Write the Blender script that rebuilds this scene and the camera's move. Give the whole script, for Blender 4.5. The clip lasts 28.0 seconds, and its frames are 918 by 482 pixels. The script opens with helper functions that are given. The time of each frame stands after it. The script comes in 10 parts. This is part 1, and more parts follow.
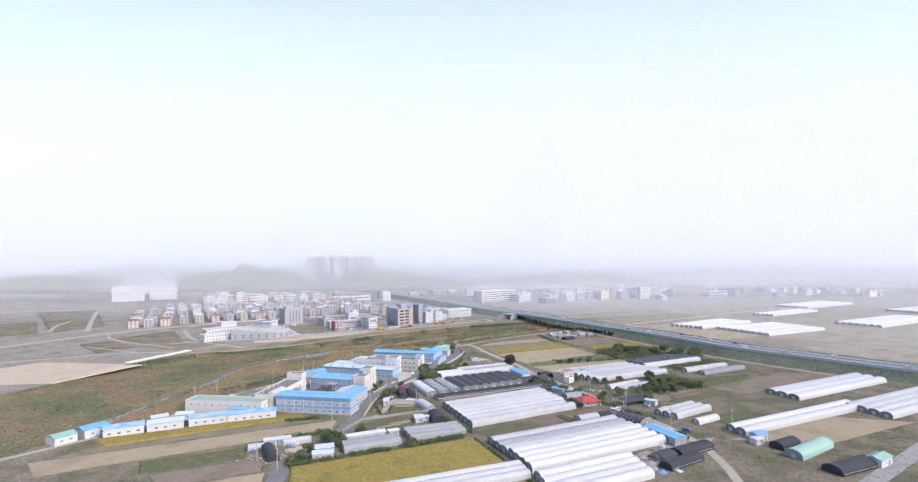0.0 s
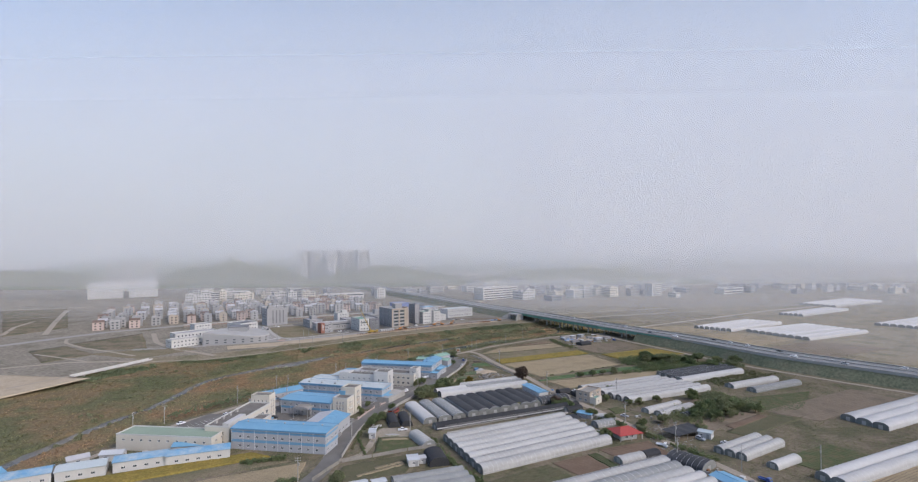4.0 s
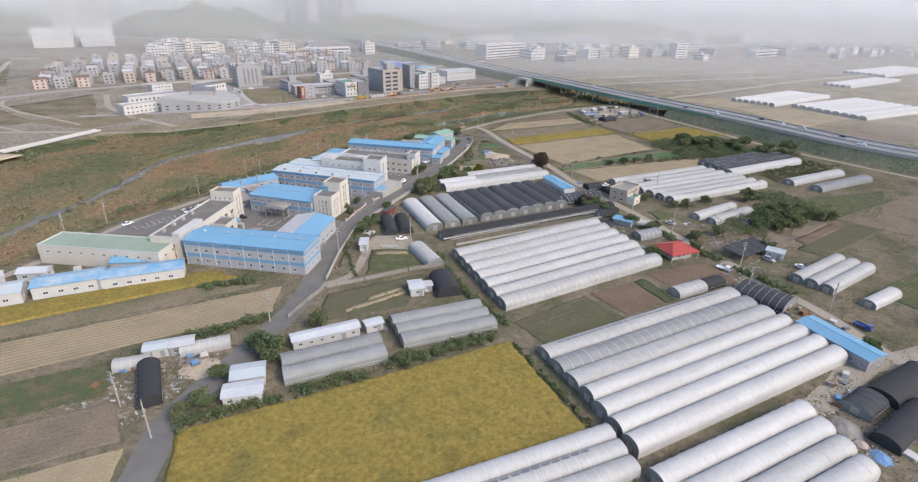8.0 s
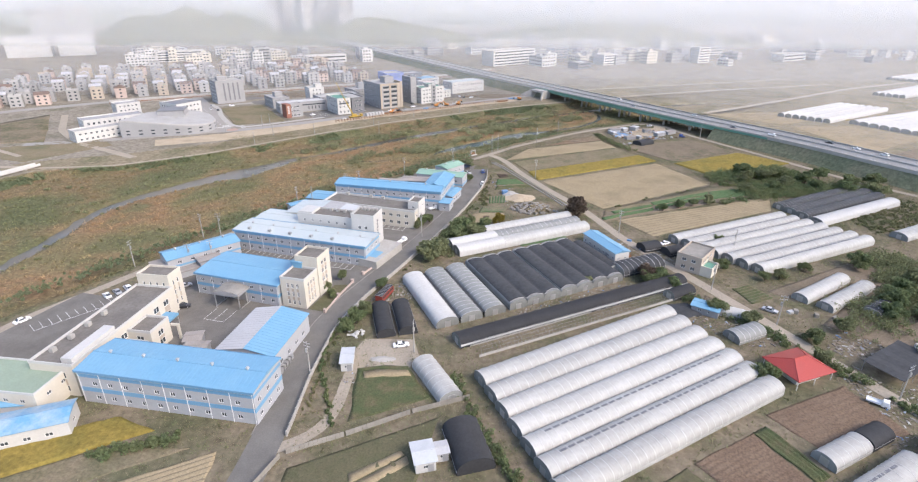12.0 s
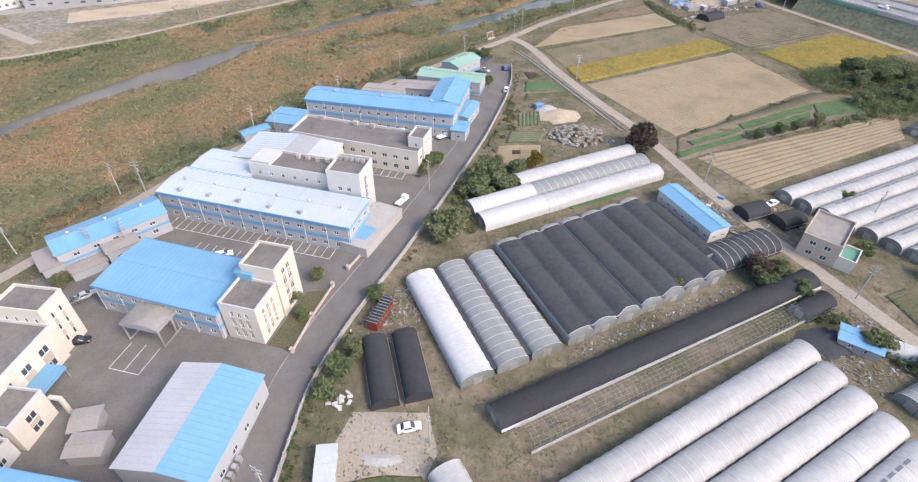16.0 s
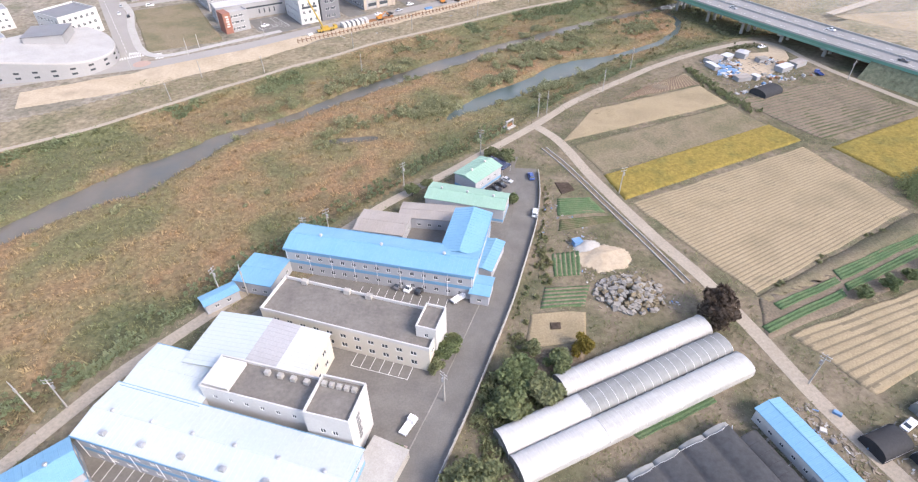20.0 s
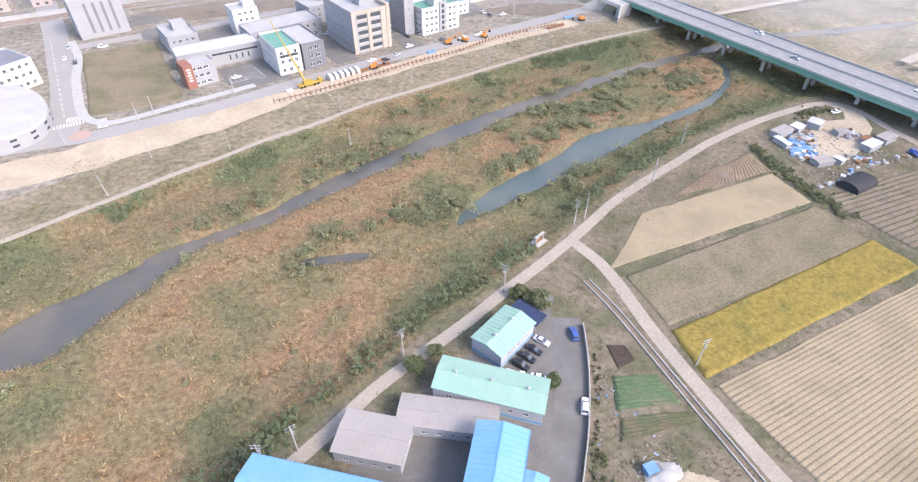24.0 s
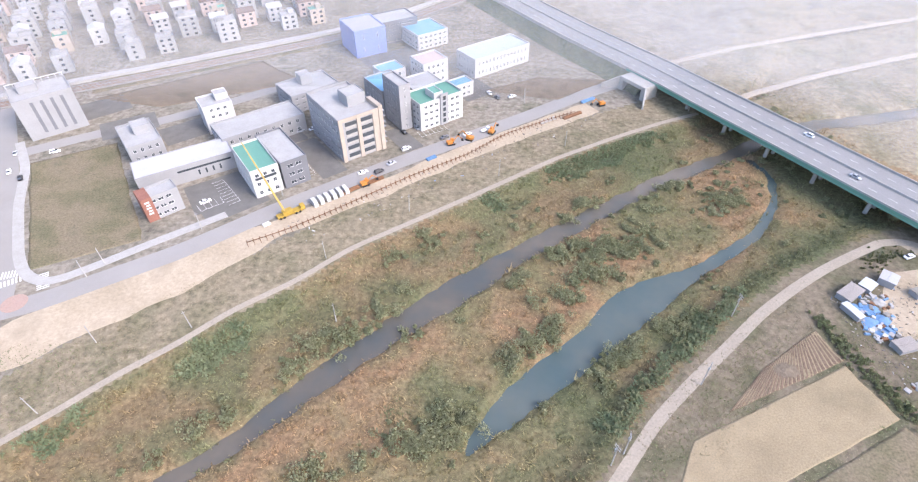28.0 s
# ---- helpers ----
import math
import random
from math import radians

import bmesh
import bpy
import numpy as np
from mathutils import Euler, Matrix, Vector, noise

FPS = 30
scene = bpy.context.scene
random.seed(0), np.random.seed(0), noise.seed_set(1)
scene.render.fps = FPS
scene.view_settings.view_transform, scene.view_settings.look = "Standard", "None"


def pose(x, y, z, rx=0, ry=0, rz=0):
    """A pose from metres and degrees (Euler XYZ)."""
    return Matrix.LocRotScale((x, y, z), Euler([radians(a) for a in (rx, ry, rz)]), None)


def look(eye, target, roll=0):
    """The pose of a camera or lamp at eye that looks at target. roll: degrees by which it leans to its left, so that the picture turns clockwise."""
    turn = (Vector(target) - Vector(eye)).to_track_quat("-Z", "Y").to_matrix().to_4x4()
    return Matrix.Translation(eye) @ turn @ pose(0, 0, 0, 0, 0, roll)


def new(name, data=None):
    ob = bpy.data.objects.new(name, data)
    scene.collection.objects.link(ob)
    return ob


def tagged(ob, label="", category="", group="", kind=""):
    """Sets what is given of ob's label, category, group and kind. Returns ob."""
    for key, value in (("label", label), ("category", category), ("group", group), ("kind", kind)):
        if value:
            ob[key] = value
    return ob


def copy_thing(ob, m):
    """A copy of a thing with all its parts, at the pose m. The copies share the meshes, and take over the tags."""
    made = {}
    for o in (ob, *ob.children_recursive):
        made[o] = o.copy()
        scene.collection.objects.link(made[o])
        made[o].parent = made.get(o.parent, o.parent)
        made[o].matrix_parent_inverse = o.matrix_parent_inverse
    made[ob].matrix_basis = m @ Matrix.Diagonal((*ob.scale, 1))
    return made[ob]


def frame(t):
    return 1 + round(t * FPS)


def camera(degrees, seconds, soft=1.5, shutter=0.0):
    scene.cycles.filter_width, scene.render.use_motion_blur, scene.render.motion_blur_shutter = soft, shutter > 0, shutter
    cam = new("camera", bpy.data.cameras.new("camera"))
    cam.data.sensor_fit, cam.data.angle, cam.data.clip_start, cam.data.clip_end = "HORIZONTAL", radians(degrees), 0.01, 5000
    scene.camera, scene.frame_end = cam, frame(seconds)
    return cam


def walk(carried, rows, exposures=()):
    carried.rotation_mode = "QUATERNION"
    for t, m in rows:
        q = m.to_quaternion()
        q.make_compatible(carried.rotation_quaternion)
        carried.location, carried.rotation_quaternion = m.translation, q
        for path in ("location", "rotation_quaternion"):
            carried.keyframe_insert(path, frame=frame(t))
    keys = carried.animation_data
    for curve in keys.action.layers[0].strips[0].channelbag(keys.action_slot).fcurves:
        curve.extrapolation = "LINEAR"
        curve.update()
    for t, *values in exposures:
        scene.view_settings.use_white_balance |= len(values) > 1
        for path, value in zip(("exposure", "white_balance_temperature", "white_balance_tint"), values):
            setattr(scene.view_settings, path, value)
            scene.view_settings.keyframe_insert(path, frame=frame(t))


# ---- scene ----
cam = camera(80.1, 28.0, soft=1.2)
PATH = [
    (0, (10.6, -131.5, 91.2), (10.575, -129.501, 91.248), -0.5),
    (0.5, (10.15, -122.85, 91.45), (10.127, -120.851, 91.495), -0.5),
    (1, (9.7, -114.2, 91.7), (9.68, -112.201, 91.743), -0.5),
    (1.5, (9.2, -105.55, 91.7), (9.18, -103.55, 91.739), -0.5),
    (2, (8.7, -96.9, 91.7), (8.679, -94.9, 91.734), -0.5),
    (2.5, (8.2, -88.55, 91.65), (8.18, -86.55, 91.682), -0.5),
    (3, (7.7, -80.2, 91.6), (7.68, -78.2, 91.63), -0.5),
    (3.5, (6.95, -71.65, 91.35), (6.932, -69.65, 91.378), -0.5),
    (4, (6.2, -63.1, 91.1), (6.184, -61.1, 91.127), -0.5),
    (4.5, (4.95, -53.3, 90.4), (4.936, -51.317, 90.138), -0.4),
    (6.5, (1.213, -19.043, 91.808), (1.2, -17.085, 91.401), 0.1),
    (7, (-0.015, -10.064, 91.986), (-0.023, -8.107, 91.573), 0.1),
    (7.5, (-1.491, -1.078, 90.811), (-1.492, 0.852, 90.287), 0.35),
    (8, (-2.669, 8.752, 91.633), (-2.659, 10.574, 90.808), 0.8),
    (8.5, (-3.578, 17.775, 92.208), (-3.564, 19.593, 91.374), 0.9),
    (9, (-3.777, 26.832, 92.142), (-3.767, 28.651, 91.31), 0.7),
    (9.5, (-4.663, 35.523, 92.519), (-4.651, 37.342, 91.688), 0.6),
    (10, (-5.135, 44.314, 92.933), (-5.128, 46.134, 92.103), 0.4),
    (10.5, (-5.864, 53.585, 92.639), (-5.859, 55.406, 91.811), 0.4),
    (11, (-6.932, 62.575, 92.537), (-6.926, 64.397, 91.712), 0.5),
    (11.5, (-7.759, 71.506, 92.705), (-7.756, 73.328, 91.881), 0.4),
    (12, (-8.677, 80.556, 92.588), (-8.674, 82.38, 91.767), 0.3),
    (12.5, (-9.891, 90.095, 92.418), (-9.886, 91.919, 91.598), 0.4),
    (14.5, (-13.711, 127.433, 92.845), (-13.703, 129.258, 92.027), 0.1),
    (15, (-14.475, 136.419, 92.578), (-14.468, 138.22, 91.708), 0.2),
    (15.5, (-15.726, 145.717, 92.027), (-15.708, 147.291, 90.794), 0.5),
    (16, (-16.626, 155.576, 93.115), (-16.607, 157.112, 91.834), 0.5),
    (16.5, (-17.378, 164.746, 94.338), (-17.362, 166.279, 93.054), 0.3),
    (17, (-18.003, 172.989, 96.754), (-17.988, 174.523, 95.471), 0.2),
    (17.5, (-18.359, 179.625, 100.043), (-18.349, 181.159, 98.759), 0),
    (18, (-19.189, 186.982, 103.234), (-19.176, 188.515, 101.949), -0),
    (18.5, (-19.198, 194.334, 105.36), (-19.194, 195.87, 104.078), -0.3),
    (19, (-20.387, 202.536, 105.717), (-20.377, 204.073, 104.437), -0.2),
    (19.5, (-20.455, 210.931, 105.92), (-20.449, 212.469, 104.642), -0.3),
    (20, (-20.897, 219.629, 106.178), (-20.891, 221.166, 104.899), -0.2),
    (20.5, (-21.744, 228.212, 106.923), (-21.737, 229.747, 105.642), -0.2),
    (21, (-22.087, 236.88, 108.046), (-22.084, 238.413, 106.761), -0.4),
    (21.5, (-23.463, 246.096, 108.844), (-23.454, 247.624, 107.555), -0.2),
    (23.5, (-25.264, 281.297, 110.507), (-25.251, 282.82, 109.211), 0.1),
    (24, (-25.793, 289.474, 112.08), (-25.779, 290.992, 110.779), 0.1),
    (24.5, (-26.342, 298.26, 115.982), (-26.326, 299.772, 114.673), 0.2),
    (25, (-26.741, 306.457, 119.599), (-26.724, 307.966, 118.287), 0.2),
    (25.5, (-26.877, 315.183, 122.671), (-26.86, 316.688, 121.354), 0.1),
    (26, (-26.937, 324.259, 125.408), (-26.922, 325.761, 124.087), 0),
    (26.5, (-27.262, 333.73, 128.741), (-27.245, 335.23, 127.418), 0),
    (27, (-27.333, 343.053, 132.196), (-27.316, 344.549, 130.869), -0),
    (27.5, (-27.4, 352.426, 136.064), (-27.383, 353.916, 134.729), -0),
    (28, (-27.442, 361.473, 140.322), (-27.428, 362.956, 138.98), -0.2),
]
EXPOSURES = [(0, 1.22, 6150, 16), (1, 1.02, 6200, 16), (2, 0.7, 6300, 15), (3, 0.54, 6350, 14), (4, 0.49, 6350, 14), (7, 0.75, 6500, 13), (8, 0.92, 6600, 13), (10, 1.2, 6650, 13), (12, 1.26, 6650, 14),
             (15, 1.29, 6650, 15), (17, 1.5, 6680, 16), (19, 1.61, 6660, 17), (21, 1.62, 6620, 17), (24, 1.76, 6350, 18), (28, 1.72, 6300, 18)]
walk(cam, [(t, look(eye, target, roll)) for t, eye, target, roll in PATH], EXPOSURES)

# ---- world and light ----
SUN_EL, SUN_AZ = radians(41), radians(124)      # azimuth from +y towards +x
world = bpy.data.worlds.new("hazy_sky")
scene.world = world
world.use_nodes = True
wn, wl = world.node_tree.nodes, world.node_tree.links
sky = wn.new("ShaderNodeTexSky")
sky.sky_type = "NISHITA"
sky.sun_disc = False
sky.sun_elevation, sky.sun_rotation = SUN_EL, SUN_AZ
sky.air_density, sky.dust_density, sky.ozone_density = 1.0, 2.0, 1.6
wl.new(sky.outputs[0], wn["Background"].inputs[0])
wn["Background"].inputs[1].default_value = 0.15
sun = bpy.data.lights.new("sun", "SUN")
sun.energy, sun.angle, sun.color = 1.25, radians(20), (1.0, 0.92, 0.81)
sun_ob = new("sun", sun)
sun_ob.matrix_world = look((400 * math.sin(SUN_AZ), 400 * math.cos(SUN_AZ), 400 * math.tan(SUN_EL)), (0, 0, 0))


# ---- mesh and thing helpers ----
class Shape:
    """Collects vertices and faces of one mesh."""

    def __init__(self):
        self.v, self.f, self.s, self.slot = [], [], [], 0

    def face(self, *pts):
        n = len(self.v)
        self.v.extend(pts)
        self.f.append(tuple(range(n, n + len(pts))))
        self.s.append(self.slot)
        return self

    def faces(self, verts, faces):
        n = len(self.v)
        self.v.extend(verts)
        for f in faces:
            self.f.append(tuple(i + n for i in f))
            self.s.append(self.slot)
        return self

    def box(self, x0, y0, z0, x1, y1, z1):
        v = [(x0, y0, z0), (x1, y0, z0), (x1, y1, z0), (x0, y1, z0), (x0, y0, z1), (x1, y0, z1), (x1, y1, z1), (x0, y1, z1)]
        return self.faces(v, [(0, 3, 2, 1), (4, 5, 6, 7), (0, 1, 5, 4), (1, 2, 6, 5), (2, 3, 7, 6), (3, 0, 4, 7)])

    def hexa(self, low, high):
        """A block between a lower and an upper quad."""
        return self.faces(list(low) + list(high), [(0, 3, 2, 1), (4, 5, 6, 7), (0, 1, 5, 4), (1, 2, 6, 5), (2, 3, 7, 6), (3, 0, 4, 7)])

    def tube(self, p, q, r0, r1, n=6, caps=True):
        p, q = Vector(p), Vector(q)
        d = (q - p).normalized()
        a = d.orthogonal().normalized()
        b = d.cross(a)
        ring = [(math.cos(2 * math.pi * i / n), math.sin(2 * math.pi * i / n)) for i in range(n)]
        v = [tuple(p + (a * c + b * s) * r0) for c, s in ring] + [tuple(q + (a * c + b * s) * r1) for c, s in ring]
        f = [(i, (i + 1) % n, n + (i + 1) % n, n + i) for i in range(n)]
        if caps:
            f += [tuple(range(n - 1, -1, -1)), tuple(range(n, 2 * n))]
        return self.faces(v, f)

    def mesh(self, name, *mats, smooth=False):
        me = bpy.data.meshes.new(name)
        me.from_pydata(self.v, [], self.f)
        for m in mats:
            me.materials.append(m)
        if len(mats) > 1:
            me.polygons.foreach_set("material_index", self.s)
        if smooth:
            me.polygons.foreach_set("use_smooth", [True] * len(self.f))
        me.update()
        return me


def part(name, shape, material, parent, label="", at=None, smooth=False, kind=""):
    """One mesh object under a thing or a part."""
    mats = material if isinstance(material, tuple) else (material,)
    me = shape if isinstance(shape, bpy.types.Mesh) else shape.mesh(name, *mats, smooth=smooth)
    ob = new(name, me)
    ob.parent = parent
    if at is not None:
        ob.matrix_basis = at
    return tagged(ob, label, "", "", kind)


def thing(name, label, category, m=None, group="", kind=""):
    ob = new(name)
    ob.empty_display_size = 0.5
    if m is not None:
        ob.matrix_basis = m
    return tagged(ob, label, category, group, kind)


def single(name, shape, material, label, category, m=None, group="", kind="", smooth=False):
    """A thing that is one mesh."""
    mats = material if isinstance(material, tuple) else (material,)
    ob = new(name, shape if isinstance(shape, bpy.types.Mesh) else shape.mesh(name, *mats, smooth=smooth))
    if m is not None:
        ob.matrix_basis = m
    return tagged(ob, label, category, group, kind)


def big_mesh(name, verts, quads, tris=None):
    """A mesh from numpy arrays."""
    me = bpy.data.meshes.new(name)
    k = 4 if tris is None else 3
    idx = quads if tris is None else tris
    me.vertices.add(len(verts))
    me.vertices.foreach_set("co", np.ascontiguousarray(verts, dtype=np.float32).ravel())
    me.loops.add(idx.size)
    me.loops.foreach_set("vertex_index", np.ascontiguousarray(idx, dtype=np.int32).ravel())
    me.polygons.add(len(idx))
    me.polygons.foreach_set("loop_start", np.arange(0, idx.size, k, dtype=np.int32))
    me.polygons.foreach_set("loop_total", np.full(len(idx), k, dtype=np.int32))
    me.update(calc_edges=True)
    return me


# ---- materials ----
def ramp(nt, src, stops):
    r = nt.nodes.new("ShaderNodeValToRGB")
    while len(r.color_ramp.elements) < len(stops):
        r.color_ramp.elements.new(0.5)
    for e, (p, c) in zip(r.color_ramp.elements, stops):
        e.position = p
        e.color = (*c, 1) if len(c) == 3 else c
    nt.links.new(src, r.inputs[0])
    return r.outputs[0]


def noise_of(nt, scale, detail=4.0, rough=0.6, coord="world", stretch=(1, 1, 1)):
    if coord == "world":
        src = nt.nodes.new("ShaderNodeNewGeometry").outputs["Position"]
    else:
        src = nt.nodes.new("ShaderNodeTexCoord").outputs["Object"]
    mp = nt.nodes.new("ShaderNodeMapping")
    mp.inputs["Scale"].default_value = stretch
    nt.links.new(src, mp.inputs[0])
    n = nt.nodes.new("ShaderNodeTexNoise")
    n.inputs["Scale"].default_value, n.inputs["Detail"].default_value, n.inputs["Roughness"].default_value = scale, detail, rough
    nt.links.new(mp.outputs[0], n.inputs["Vector"])
    return n.outputs["Fac"]


def mix(nt, fac, a, b, mode="MIX"):
    m = nt.nodes.new("ShaderNodeMix")
    m.data_type, m.blend_type = "RGBA", mode
    for sock, val in ((m.inputs[0], fac), (m.inputs[6], a), (m.inputs[7], b)):
        if isinstance(val, (int, float)):
            sock.default_value = val
        elif isinstance(val, tuple):
            sock.default_value = (*val, 1)
        else:
            nt.links.new(val, sock)
    return m.outputs[2]


def bumped(nt, shader, height, strength, dist):
    b = nt.nodes.new("ShaderNodeBump")
    b.inputs["Strength"].default_value, b.inputs["Distance"].default_value = strength, dist
    nt.links.new(height, b.inputs["Height"])
    nt.links.new(b.outputs[0], shader.inputs["Normal"])


def material(name, colour, rough=0.8, metal=0.0, dirt=None, grain=0.12, big=0.08, small=2.5, amount=0.5, bump=0.0, coord="world",
             stretch=(1, 1, 1), per_object=0.0, per_island=0.0, spec=0.4):
    """Base colour with large stains (big, per metre) towards dirt, fine grain (small, per metre), bump, and variation piece by piece."""
    m = bpy.data.materials.new(name)
    m.use_nodes = True
    nt = m.node_tree
    sh = nt.nodes["Principled BSDF"]
    sh.inputs["Roughness"].default_value, sh.inputs["Metallic"].default_value = rough, metal
    sh.inputs["Specular IOR Level"].default_value = spec
    dirt = dirt or tuple(c * 0.6 for c in colour)
    stain = ramp(nt, noise_of(nt, big, 5, 0.65, coord, stretch), [(0.35, (0, 0, 0)), (0.75, (amount, amount, amount))])
    col = mix(nt, stain, colour, dirt)
    fine = noise_of(nt, small, 3, 0.6, coord, stretch)
    g = ramp(nt, fine, [(0.2, (1 - grain * 2.5,) * 3), (0.8, (1 + grain,) * 3)])
    col = mix(nt, 1.0, col, g, "MULTIPLY")
    for wanted, node, out in ((per_object, "ShaderNodeObjectInfo", "Random"), (per_island, "ShaderNodeNewGeometry", "Random Per Island")):
        if wanted:
            o = nt.nodes.new(node).outputs[out]
            col = mix(nt, 1.0, col, ramp(nt, o, [(0, (1 - wanted,) * 3), (1, (1 + wanted,) * 3)]), "MULTIPLY")
    nt.links.new(col, sh.inputs["Base Color"])
    if bump:
        bumped(nt, sh, fine, 1.0, bump)
    return m


def ribbed(m, per_metre, depth, axis="X", coord="world"):
    """Adds pressed ribs along one axis of the object to a material's relief."""
    nt = m.node_tree
    tc = nt.nodes.new("ShaderNodeTexCoord")
    w = nt.nodes.new("ShaderNodeTexWave")
    w.bands_direction = axis
    w.inputs["Scale"].default_value = per_metre * 0.314
    nt.links.new(tc.outputs["Object"], w.inputs["Vector"])
    bumped(nt, nt.nodes["Principled BSDF"], w.outputs["Fac"], 0.7, depth)
    return m


def glass(name, colour, rough=0.08):
    m = bpy.data.materials.new(name)
    m.use_nodes = True
    sh = m.node_tree.nodes["Principled BSDF"]
    sh.inputs["Base Color"].default_value = (*colour, 1)
    sh.inputs["Roughness"].default_value = rough
    sh.inputs["Specular IOR Level"].default_value = 0.8
    return m


def patchy(name, stops, scale, rough=0.95, fine=1.2, bump=0.0, fine_amount=0.3, leafy=False, per_island=0.0):
    """Plant and soil cover: patches of several colours, broken up at a smaller scale."""
    m = bpy.data.materials.new(name)
    m.use_nodes = True
    nt = m.node_tree
    sh = nt.nodes["Principled BSDF"]
    sh.inputs["Roughness"].default_value = rough
    sh.inputs["Specular IOR Level"].default_value = 0.15
    a = noise_of(nt, scale, 5, 0.56)
    col = ramp(nt, a, stops)
    f = noise_of(nt, fine, 5, 0.7)
    col = mix(nt, 1.0, col, ramp(nt, f, [(0.25, (1 - fine_amount * 1.6,) * 3), (0.75, (1 + fine_amount,) * 3)]), "MULTIPLY")
    if per_island:
        o = nt.nodes.new("ShaderNodeNewGeometry").outputs["Random Per Island"]
        col = mix(nt, 1.0, col, ramp(nt, o, [(0, (1 - per_island,) * 3), (1, (1 + per_island,) * 3)]), "MULTIPLY")
    nt.links.new(col, sh.inputs["Base Color"])
    if bump:
        bumped(nt, sh, f, 1.0, bump)
    if leafy:
        # thin leaves let part of the light through
        thin, both = nt.nodes.new("ShaderNodeBsdfTranslucent"), nt.nodes.new("ShaderNodeMixShader")
        both.inputs[0].default_value = 0.45
        nt.links.new(col, thin.inputs["Color"])
        nt.links.new(sh.outputs[0], both.inputs[1])
        nt.links.new(thin.outputs[0], both.inputs[2])
        nt.links.new(both.outputs[0], nt.nodes["Material Output"].inputs["Surface"])
    return m


REED_STOPS = [(0.28, (0.14, 0.146, 0.076)), (0.40, (0.174, 0.166, 0.087)), (0.47, (0.226, 0.184, 0.1)), (0.53, (0.262, 0.192, 0.108)),
              (0.6, (0.285, 0.188, 0.108)), (0.7, (0.185, 0.17, 0.092))]
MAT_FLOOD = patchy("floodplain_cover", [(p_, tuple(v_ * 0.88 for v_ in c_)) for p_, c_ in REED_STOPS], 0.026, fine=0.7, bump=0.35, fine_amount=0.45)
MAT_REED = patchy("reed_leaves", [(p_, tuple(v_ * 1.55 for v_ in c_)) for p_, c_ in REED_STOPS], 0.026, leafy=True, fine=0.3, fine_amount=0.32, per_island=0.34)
GREEN_STOPS = [(0.28, (0.118, 0.132, 0.068)), (0.40, (0.142, 0.146, 0.076)), (0.47, (0.168, 0.156, 0.084)), (0.53, (0.205, 0.166, 0.092)),
               (0.6, (0.23, 0.17, 0.098)), (0.7, (0.15, 0.15, 0.08))]
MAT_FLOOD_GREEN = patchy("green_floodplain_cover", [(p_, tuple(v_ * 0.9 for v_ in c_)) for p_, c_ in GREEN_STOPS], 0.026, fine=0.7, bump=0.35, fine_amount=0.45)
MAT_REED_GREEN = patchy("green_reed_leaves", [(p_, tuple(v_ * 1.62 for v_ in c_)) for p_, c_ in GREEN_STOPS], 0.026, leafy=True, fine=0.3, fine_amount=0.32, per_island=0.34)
MAT_LAND = patchy("farmland_soil", [(0.28, (0.1, 0.105, 0.06)), (0.42, (0.135, 0.126, 0.078)), (0.52, (0.18, 0.152, 0.105)), (0.6, (0.22, 0.18, 0.13)), (0.72, (0.115, 0.115, 0.068))], 0.06,
                  fine=0.5, bump=0.18, fine_amount=0.32)
MAT_TOWN = patchy("town_ground", [(0.3, (0.17, 0.155, 0.118)), (0.45, (0.235, 0.21, 0.165)), (0.56, (0.27, 0.24, 0.195)), (0.7, (0.17, 0.16, 0.115))], 0.035, fine=0.35, bump=0.08, fine_amount=0.38)
MAT_VERGE = patchy("verge_grass", [(0.3, (0.155, 0.148, 0.085)), (0.42, (0.2, 0.175, 0.113)), (0.55, (0.26, 0.218, 0.15)), (0.68, (0.23, 0.195, 0.132)), (0.78, (0.155, 0.15, 0.085))], 0.05, fine=0.4, bump=0.12, fine_amount=0.38)
MAT_SLOPE = patchy("embankment_scrub", [(0.3, (0.13, 0.15, 0.095)), (0.5, (0.17, 0.178, 0.115)), (0.7, (0.215, 0.2, 0.135))], 0.06, fine=0.6, bump=0.3, fine_amount=0.35)
MAT_BANKGRASS = patchy("bank_grass_leaves", [(0.3, (0.195, 0.19, 0.108)), (0.42, (0.25, 0.222, 0.14)), (0.62, (0.315, 0.266, 0.185)), (0.78, (0.205, 0.2, 0.115))], 0.05, fine_amount=0.15, per_island=0.12, leafy=True)
MAT_WEED = patchy("dull_weeds", [(0.3, (0.17, 0.195, 0.105)), (0.55, (0.21, 0.215, 0.115)), (0.75, (0.26, 0.235, 0.13))], 0.06, fine_amount=0.2, per_island=0.15, leafy=True)
MAT_LEAF = patchy("tree_leaves", [(0.3, (0.145, 0.195, 0.1)), (0.5, (0.18, 0.22, 0.11)), (0.7, (0.225, 0.24, 0.125))], 0.08, fine_amount=0.2, per_island=0.22, leafy=True)
MAT_LEAF_OLIVE = patchy("olive_leaves", [(0.3, (0.195, 0.225, 0.12)), (0.7, (0.25, 0.26, 0.145))], 0.1, fine_amount=0.2, per_island=0.2, leafy=True)
